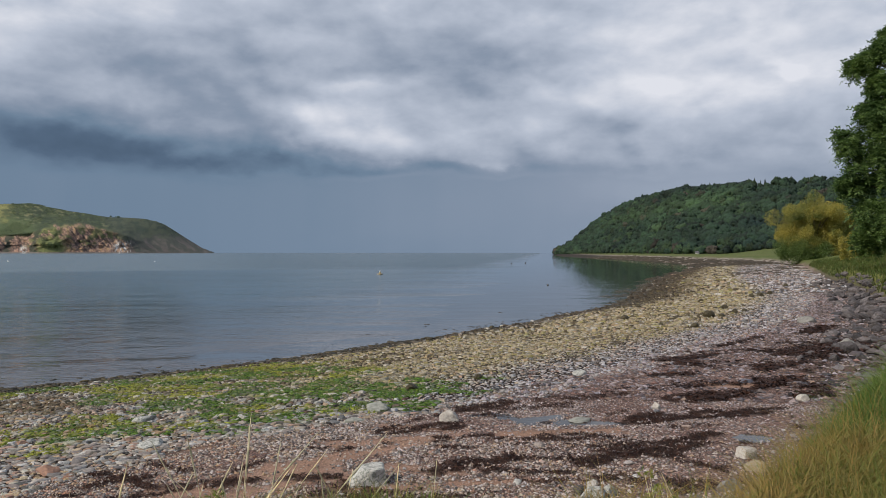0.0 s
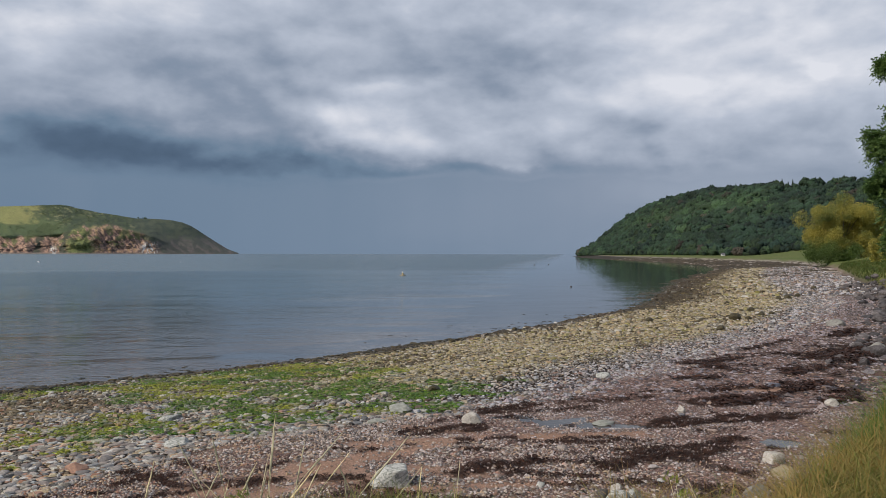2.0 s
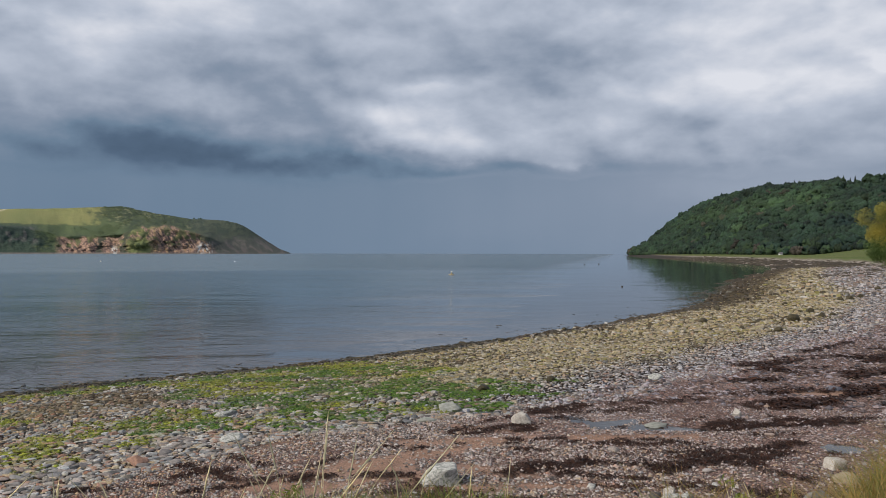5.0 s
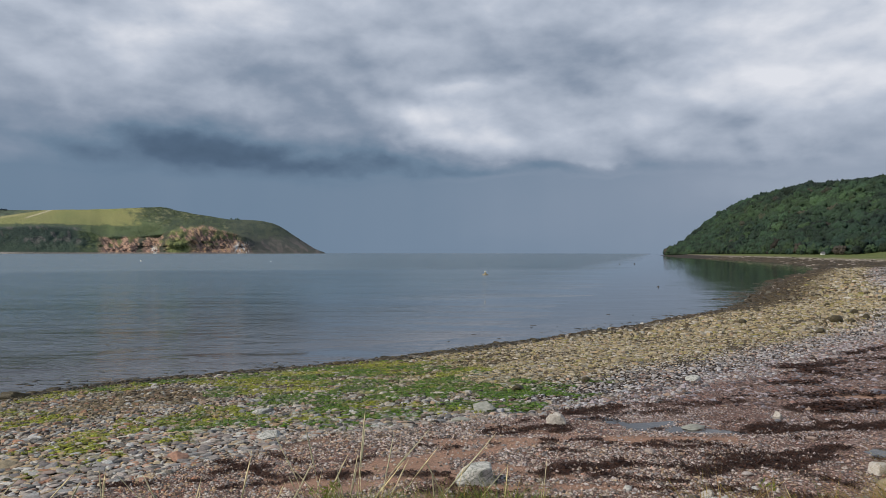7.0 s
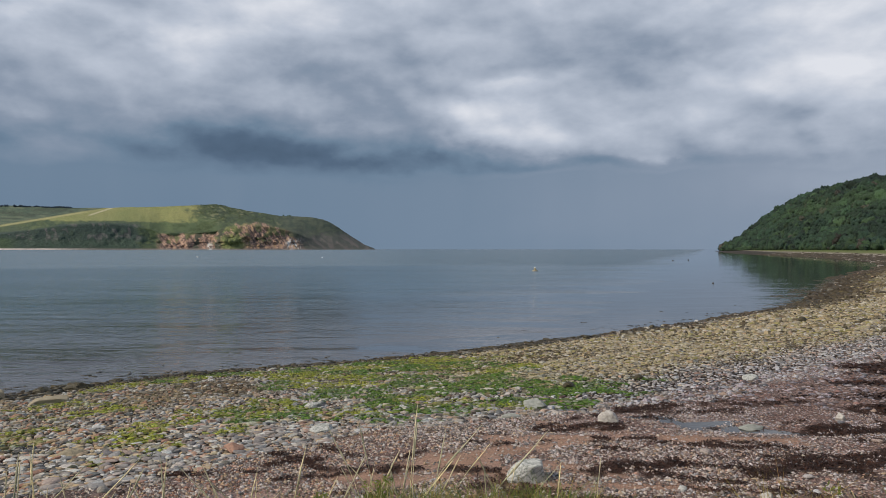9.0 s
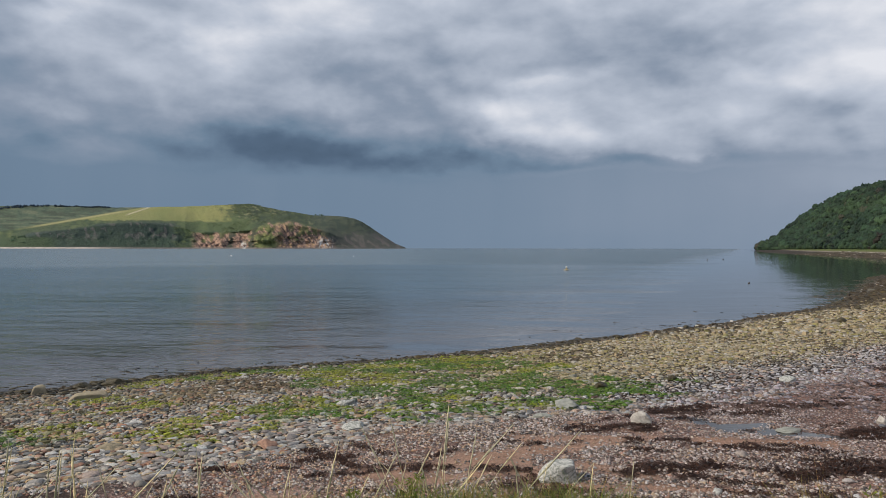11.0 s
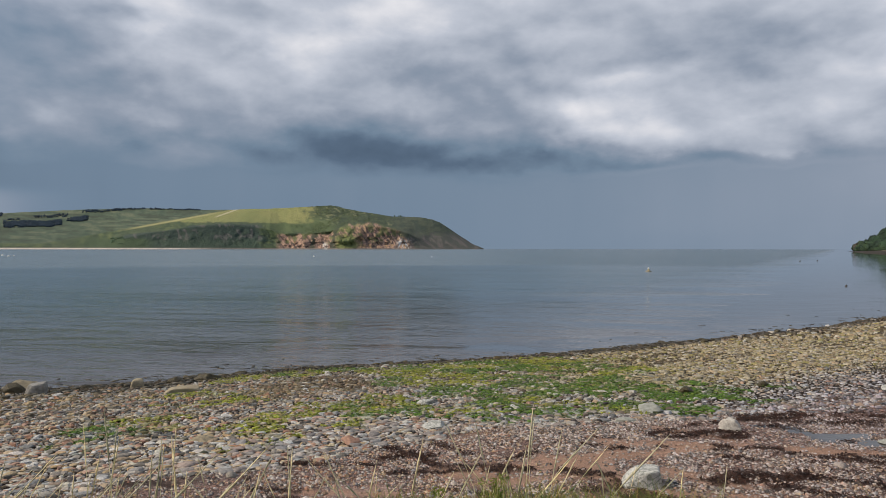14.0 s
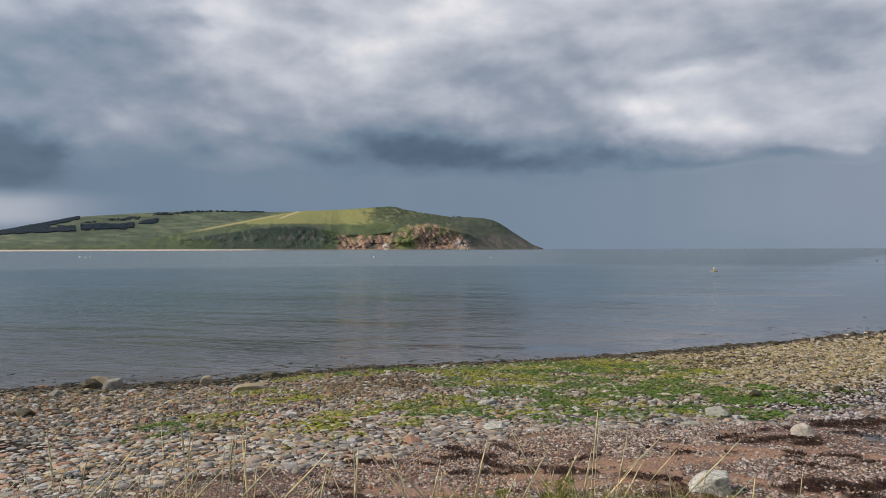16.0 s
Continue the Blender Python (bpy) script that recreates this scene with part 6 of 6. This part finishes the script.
def grass_stem(k):
    """One seeding grass stalk, root at the origin, leaning along x."""
    tall, lean = 1.0, (0.05, 0.12, 0.28, 0.5)[k]
    pts = [(lean * t * t, 0.02 * math.sin(3 * t), tall * t * (1 - 0.1 * lean * t)) for t in np.linspace(0, 1, 8)]
    ob = new("grass_stem")
    v, f = tube(pts[:7], [0.0025, 0.0024, 0.0022, 0.0020, 0.0018, 0.0016, 0.0014], 5)
    stalk = part("stalk", v, f, M_STEM, ob)
    top, low = Vector(pts[7]), Vector(pts[5])
    hp = [low + (top - low) * t for t in np.linspace(0, 1.15, 9)]
    v, f = tube(hp, [0.0013, 0.0024, 0.0036, 0.0039, 0.0035, 0.0038, 0.0032, 0.0022, 0.0005], 7)
    v = v + rng.normal(0, 0.0011, v.shape)
    part("seed_head", v, f, M_HEAD, stalk, "pale bristly seed head")
    base = Vector(pts[0])
    lv = [base + Vector((-0.22 * t, 0.1 * t, 0.42 * t - 0.22 * t * t)) for t in np.linspace(0, 1, 6)]
    v, f = tube(lv, [0.0013, 0.0015, 0.0013, 0.0010, 0.0007, 0.0003], 4)
    part("leaf", v, f, M_STEM, ob)
    return tagged(ob, "dry straw-coloured grass stalk with a seed head on the bank", "grass stalk", "seeding grass stalks")


first_stems = {}


def stem(az_deg, dist, tip, kind_, turn):
    """Plants a stalk that leans the given way, its tip at that height."""
    x, y = dist * math.sin(radians(az_deg)), dist * math.cos(radians(az_deg))
    z = float(ground_z(np.array([x]), np.array([y]))[0]) - 0.02
    h = max(tip - z, 0.25)
    m = Matrix.LocRotScale(Vector((x, y, z)), Euler((0, 0, radians(turn))), Vector((h, h, h)))
    if kind_ not in first_stems:
        first_stems[kind_] = ob = grass_stem(kind_)
    else:
        ob = copy_thing(first_stems[kind_], Matrix())
    ob.matrix_basis = m


stem(-55.3, 4.56, 2.94, 1, 185)
stem(-57.4, 4.77, 2.89, 3, 25)
stem(-56.9, 4.49, 2.84, 3, 45)
stem(-53.8, 4.35, 2.85, 2, 35)
stem(-48.6, 4.14, 3.06, 0, 205)
stem(-47.0, 4.35, 3.10, 0, 225)
stem(-47.5, 4.37, 2.97, 0, 45)
stem(-43.4, 4.15, 3.02, 0, 25)
stem(-40.3, 4.14, 2.85, 1, 225)
stem(-40.2, 4.73, 2.69, 2, 25)
stem(-38.0, 4.48, 2.62, 1, 55)
stem(-34.4, 4.20, 2.71, 2, 195)
stem(-34.3, 4.35, 2.64, 2, 35)
stem(-25.8, 4.66, 2.71, 1, 25)
stem(-29.3, 4.63, 2.52, 1, 215)
stem(-24.5, 4.56, 2.52, 2, 45)
stem(-18.7, 4.29, 2.94, 2, 195)
stem(-18.1, 4.37, 2.94, 1, 205)
stem(-15.8, 4.46, 2.98, 0, 25)
stem(-15.4, 4.07, 2.98, 0, 65)
stem(-16.0, 4.32, 2.93, 3, 25)
stem(-13.0, 4.09, 2.86, 3, 35)
stem(-15.1, 4.56, 2.65, 2, 25)
stem(-61.3, 4.34, 2.86, 3, 25)
stem(-55.6, 4.48, 2.80, 2, 205)
stem(-52.7, 4.67, 2.70, 3, 45)
stem(-45.0, 4.27, 2.71, 1, 25)
stem(-32.4, 4.64, 2.49, 3, 25)
stem(-16.3, 4.60, 2.55, 2, 215)
stem(-7.9, 4.03, 2.78, 1, 25)
stem(-4.0, 4.45, 2.65, 0, 25)
stem(-28.0, 4.08, 2.71, 0, 25)
stem(18.9, 4.48, 2.71, 2, 205)
stem(-49.2, 4.41, 2.86, 1, 25)
stem(-44.2, 4.25, 2.91, 0, 25)
stem(-40.3, 4.33, 2.68, 2, 25)
for _ in range(16):
    stem(rng.uniform(-60, -47), rng.uniform(4.2, 4.7), rng.uniform(2.66, 2.96), int(rng.integers(1, 4)), rng.choice([20, 30, 45, 60]))
for _ in range(40):
    stem(rng.uniform(-57, 2), rng.uniform(4.1, 4.8), rng.uniform(2.56, 2.82), int(rng.integers(0, 4)), rng.choice([25, 35, 195, 215, 55]))


def leaves(centres, radii, count, long, wide, droop=0.2):
    """Pointed leaves in clumps round the centres."""
    k = rng.integers(0, len(centres), count)
    d = rng.normal(0, 1, (count, 3))
    d /= np.linalg.norm(d, axis=1)[:, None]
    p = np.asarray(centres)[k] + d * (np.asarray(radii)[k] * rng.uniform(0.25, 1.0, count) ** 0.6)[:, None]
    ax = rng.normal(0, 1, (count, 3)) + d * 0.8 - (0, 0, droop)
    ax /= np.linalg.norm(ax, axis=1)[:, None]
    sd = np.cross(ax, rng.normal(0, 1, (count, 3)))
    sd /= np.linalg.norm(sd, axis=1)[:, None]
    ln, w = long * rng.uniform(0.6, 1.3, count)[:, None], wide * rng.uniform(0.7, 1.2, count)[:, None]
    v = np.stack([p - ax * ln / 2, p + sd * w, p + ax * ln / 2, p - sd * w], 1).reshape(-1, 3)
    f = np.arange(count * 4).reshape(-1, 4)
    return v, f


def shore_weed(x, y, tip, lean):
    """An upright leafy weed: a few stalks set with narrow leaves."""
    z = float(ground_z(np.array([x]), np.array([y]))[0]) - 0.02
    tall = max(tip - z, 0.2)
    ob = new("shore_weed")
    ob.location = (x, y, z)
    tagged(ob, "upright yellow-green leafy weed on the lip of the bank", "weed", "leafy weeds on the bank")
    mids = []
    for k in range(5):
        dx_, dy_ = rng.uniform(-0.06, 0.06) + lean * 0.15, rng.uniform(-0.05, 0.05)
        top = tall * rng.uniform(0.7, 1.0)
        pts = [(dx_ * t + 0.03 * (k - 2) * (1 - t), dy_ * t, top * t) for t in np.linspace(0, 1, 6)]
        v, f = tube(pts, [0.004, 0.004, 0.0035, 0.003, 0.002, 0.001], 5)
        part("stalk", v, f, M_STEM, ob)
        mids += [p for p in pts[2:]]
    v, f = leaves(mids, [0.035] * len(mids), 260, 0.05, 0.0045, -0.6)
    part("foliage", v, f, M_LIME, ob, "bright yellow-green leaves", smooth=False)
    return ob


shore_weed(-1.30, 3.95, 2.69, 0.0)
shore_weed(1.42, 4.37, 2.67, -1.0)
shore_weed(1.44, 4.26, 2.64, -0.6)
shore_weed(-1.32, 3.96, 2.66, 0.0)
shore_weed(-1.64, 3.84, 2.60, 0.3)


# ---- trees and bushes by the shore ----
def leafy_tree(name, label, x, y, tall, spread, lift, clumps, count, leaf, material, stems=1, squash=1.0, category="tree", clump=0.17, taper=0.0, uneven=0.22):
    z = float(ground_z(np.array([x]), np.array([y]))[0])
    ob = new(name)
    ob.location = (x, y, z - 0.1)
    tagged(ob, label, category)
    mid, hz = lift + (tall - lift) / 2, (tall - lift) / 2
    centres, radii = [], []
    while len(centres) < clumps:
        p = rng.uniform(-1, 1, 3)
        q = np.linalg.norm(p * (1, 1, 1 + 0.25 * p[2]))
        if not 0.15 < q < 1.0:
            continue
        wob = 0.9 + uneven * noise.noise(Vector(p * 2.1) + Vector((x, y, 0)))
        wob_ = wob * (1 - taper * max(p[2], 0))
        centres.append((p[0] * spread * wob_, p[1] * spread * wob_ * squash, mid + p[2] * hz * wob))
        radii.append(spread * clump * rng.uniform(0.7, 1.35))
    v, f = leaves(centres, radii, count, *leaf)
    part("crown", v, f, material, ob, smooth=False)
    for k in range(stems):
        bx, by = (0, 0) if stems == 1 else (rng.uniform(-0.25, 0.25) * spread, rng.uniform(-0.25, 0.25) * spread)
        r0 = tall * (0.022 if stems == 1 else 0.010)
        pts = [(bx + 0.03 * tall * math.sin(t * 3 + k) * t, by + 0.02 * tall * math.cos(t * 4) * t, tall * 0.72 * t) for t in np.linspace(0, 1, 8)]
        tv, tf = tube(pts, [r0 * (1.25 - 1.05 * t) for t in np.linspace(0, 1, 8)], 9)
        part("trunk", tv, tf, M_BARK, ob)
    limbs = []
    for c in centres[:: max(1, len(centres) // 26)]:
        t0 = min(0.85, max(0.2, (c[2] / tall) * 0.65))
        s0 = Vector((0.03 * tall * math.sin(t0 * 3) * t0, 0, tall * 0.72 * t0))
        m_ = (s0 + Vector(c)) / 2 + Vector((0, 0, tall * 0.03))
        limbs.append(tube([s0, m_, c], [tall * 0.006, tall * 0.004, tall * 0.0012], 5))
    lv, lf = joined(limbs)
    part("limbs", lv, lf, M_BARK, ob)
    return ob


def spot(az_deg, dist):
    return dist * math.sin(radians(az_deg)), dist * math.cos(radians(az_deg))


# boughs of the ash: middle and reach of each
BOUGHS = [
    (36.4, 59.8, 18.1, 1.2),
    (36.6, 59.6, 15.1, 1.7),
    (35.9, 60.1, 20.2, 1.1),
    (35.0, 60.6, 19.7, 0.7),
    (36.7, 59.6, 21.2, 0.9),
    (37.1, 59.4, 17.3, 1.8),
    (36.0, 60.0, 15.8, 1.3),
    (34.5, 60.9, 13.3, 1.4),
    (35.7, 60.2, 11.0, 2.5),
    (37.3, 59.2, 13.3, 2.6),
    (34.5, 60.9, 9.7, 1.1),
    (36.0, 60.0, 7.2, 1.8),
    (37.8, 58.9, 6.2, 3.3),
    (37.0, 59.4, 22.2, 0.5),
    (39.0, 58.1, 15.9, 3.9),
    (39.0, 58.1, 9.4, 4.1),
    (35.5, 60.3, 5.1, 1.3),
    (38.3, 58.6, 20.6, 2.1),
]


def sprays(centres, radii, per, pairs, long, wide):
    """Feathered leaves: drooping twigs round the centres, set with leaflets on both sides."""
    n = len(centres) * per
    c, r = np.repeat(np.asarray(centres), per, 0), np.repeat(np.asarray(radii), per)
    d = rng.normal(0, 1, (n, 3)) + (0, 0, 0.15)
    d /= np.linalg.norm(d, axis=1)[:, None]
    side = np.cross(d, rng.normal(0, 0.35, (n, 3)) + (0, 0, 1))
    side /= np.linalg.norm(side, axis=1)[:, None]
    reach = r * rng.uniform(0.6, 1.25, n)
    out = []
    for k in range(pairs):
        t = 0.3 + 0.7 * k / (pairs - 1)
        p = c + d * (reach * t)[:, None] - np.outer(0.30 * reach * t * t, (0, 0, 1)) + rng.normal(0, 0.03, (n, 3))
        for sgn in (1, -1):
            ax = side * sgn + d * 0.6 - (0, 0, 0.25) + rng.normal(0, 0.2, (n, 3))
            ax /= np.linalg.norm(ax, axis=1)[:, None]
            sd = np.cross(ax, np.cross(d, side) + rng.normal(0, 0.4, (n, 3)))
            sd /= np.linalg.norm(sd, axis=1)[:, None]
            ln, w = long * rng.uniform(0.7, 1.25, n)[:, None], wide * rng.uniform(0.7, 1.2, n)[:, None]
            out.append(np.stack([p, p + ax * ln * 0.5 + sd * w, p + ax * ln, p + ax * ln * 0.5 - sd * w], 1))
    v = np.concatenate(out).reshape(-1, 3)
    return v, np.arange(len(v)).reshape(-1, 4)


def ash_tree(x, y, tall):
    z = float(ground_z(np.array([x]), np.array([y]))[0])
    ob = new("ash_tree")
    ob.location = (x, y, z - 0.1)
    tagged(ob, "tall dark green ash tree on the grassy bank", "tree")
    base = np.array((x, y, z - 0.1))
    centres, radii, limbs, twigs = [], [], [], []
    for bx, by, bz, reach in BOUGHS:
        mid = np.array((bx, by, bz)) - base
        s0 = Vector((0, 0, max(2.0, min(tall * 0.75, mid[2] * 0.7))))
        limbs.append(tube([s0, (s0 + Vector(mid)) / 2 + Vector((0, 0, 0.5)), mid], [0.22, 0.15, 0.07], 6))
        n = int(20 + 7 * reach ** 2)
        for _ in range(n):
            d = rng.normal(0, 1, 3)
            d /= np.linalg.norm(d)
            c = mid + d * reach * rng.uniform(0.2, 1.0) ** 0.5 * (0.82 + 0.3 * noise.noise(Vector(d * 2.3) + Vector(mid)))
            centres.append(c), radii.append(rng.uniform(0.4, 0.95))
            if rng.random() < 0.3:
                twigs.append(tube([mid, (mid + c) / 2 + (0, 0, 0.2), c], [0.06, 0.035, 0.012], 5))
    v, f = sprays(centres, radii, 14, 6, 0.28, 0.052)
    part("crown", v, f, M_ASH, ob, smooth=False)
    pts = [(0.4 * math.sin(3 * t) * t, 0.3 * math.cos(4 * t) * t, tall * 0.8 * t) for t in np.linspace(0, 1, 9)]
    trunk = part("trunk", *tube(pts, [0.55 - 0.45 * t for t in np.linspace(0, 1, 9)], 10), M_BARK, ob)
    for limb in limbs:
        part("limb", *limb, M_BARK, trunk)
    part("twigs", *joined(twigs), M_BARK, ob)
    return ob


ash_tree(*spot(36.4, 70), 25.0)
leafy_tree("golden_bush", "broad yellow-green bush at the edge of the field", *spot(27.5, 186), 15.6, 9.6, 0.0, 130, 66000, (0.44, 0.08), M_GOLD, 5, category="bush", clump=0.185, taper=0.1, uneven=0.34)
leafy_tree("shrub", "dark green shrub below the golden bush", *spot(26.9, 181), 4.6, 6.6, 0.0, 40, 14000, (0.28, 0.08), M_SHRUB, 4, category="shrub", clump=0.28)
leafy_tree("shrub", "dark green shrub spreading below the ash tree", *spot(32.6, 100), 4.4, 3.6, 0.0, 50, 16000, (0.3, 0.08), M_SHRUB, 4, category="shrub", clump=0.28)
leafy_tree("shrub", "green thicket filling the bank under the ash tree", *spot(35.4, 66), 5.5, 4.0, 0.0, 50, 16000, (0.3, 0.08), M_SHRUB, 4, category="shrub", clump=0.28)
leafy_tree("flowering_shrub", "low shrub with yellow flowers on the bank", *spot(30.2, 112), 4.0, 2.6, 0.0, 24, 7000, (0.24, 0.07), M_GOLD, 4, category="shrub", clump=0.3)


# ---- afloat and far off ----
def lathe(profile, sides=14):
    v = np.array([(q * math.cos(a), q * math.sin(a), h) for q, h in profile for a in np.linspace(0, 2 * math.pi, sides, endpoint=False)])
    f = np.array([(i * sides + k, i * sides + (k + 1) % sides, (i + 1) * sides + (k + 1) % sides, (i + 1) * sides + k) for i in range(len(profile) - 1) for k in range(sides)])
    return v, f


def big_buoy(x, y):
    ob = new("mooring_buoy")
    ob.location = (x, y, 0)
    tagged(ob, "flat mooring buoy with a pale topmark riding offshore", "buoy")
    part("float", *lathe([(0.01, -0.2), (0.5, -0.15), (0.58, 0.03), (0.52, 0.13), (0.3, 0.17), (0.01, 0.18)]), M_BROWNROCK, ob, "low weathered float")
    pillar = part("pillar", *lathe([(0.16, 0.18), (0.14, 0.32), (0.12, 0.45)]), M_YELLOW, ob, "yellow pillar")
    part("topmark", *lathe([(0.05, 0.44), (0.16, 0.47), (0.2, 0.58), (0.13, 0.68), (0.01, 0.7)]), M_WHITEPAINT, pillar, "white topmark")


def small_buoy(x, y, size, material, label):
    ob = new("float_buoy")
    ob.location = (x, y, 0)
    tagged(ob, label, "buoy", "small buoys offshore")
    part("float", *lathe([(0.01, -0.4 * size), (0.4 * size, -0.25 * size), (0.5 * size, 0.15 * size), (0.3 * size, 0.45 * size), (0.08 * size, 0.55 * size)]), material, ob)
    part("eye", *lathe([(0.07 * size, 0.5 * size), (0.1 * size, 0.62 * size), (0.02 * size, 0.72 * size)], 8), M_DARKHULL, ob)


big_buoy(-11.4, 129.2)
small_buoy(-176.2, 289.3, 0.70, M_WHITEPAINT, "white mooring float far out on the firth")
small_buoy(-333.3, 253.2, 1.40, M_WHITEPAINT, "white mooring float far out on the firth")
small_buoy(-307.4, 236.6, 1.20, M_WHITEPAINT, "white mooring float far out on the firth")
small_buoy(-327.3, 254.6, 1.00, M_WHITEPAINT, "white mooring float far out on the firth")
small_buoy(-189.8, 311.2, 0.70, M_WHITEPAINT, "white mooring float far out on the firth")
small_buoy(-123.3, 305.3, 0.45, M_WHITEPAINT, "white mooring float far out on the firth")
small_buoy(24.3, 253.1, 0.50, M_DARKHULL, "dark mooring float off the wooded point")
small_buoy(30.8, 266.6, 0.50, M_DARKHULL, "dark mooring float off the wooded point")
small_buoy(12.8, 87.2, 0.25, M_DARKHULL, "small dark float near the bay")
small_buoy(-42.2, 263.9, 0.50, M_DARKHULL, "dark mooring float far out on the firth")


def hut(x, y):
    z = float(ground_z(np.array([x]), np.array([y]))[0])
    ob = new("hut")
    ob.location = (x, y, z)
    tagged(ob, "small white hut at the foot of the wooded hill", "hut")
    w, d, h = 1.0, 0.9, 0.9
    v = np.array([(sx * w, sy * d, hz) for hz in (-0.5, h) for sx, sy in ((-1, -1), (1, -1), (1, 1), (-1, 1))] + [(-w, 0, h + 0.9), (w, 0, h + 0.9)])
    f = np.array([(0, 1, 5, 4), (1, 2, 6, 5), (2, 3, 7, 6), (3, 0, 4, 7)])
    part("wall", v, f, M_WHITEPAINT, ob, smooth=False)
    rv = np.array([(-w - 0.2, -d - 0.3, h - 0.2), (w + 0.2, -d - 0.3, h - 0.2), (w + 0.2, 0, h + 1.0), (-w - 0.2, 0, h + 1.0), (-w - 0.2, d + 0.3, h - 0.2), (w + 0.2, d + 0.3, h - 0.2)])
    part("roof", rv, np.array([(0, 1, 2, 3), (3, 2, 5, 4)]), M_SLATE, ob, "dark slate roof", smooth=False)


hut(*spot(19.6, 500))
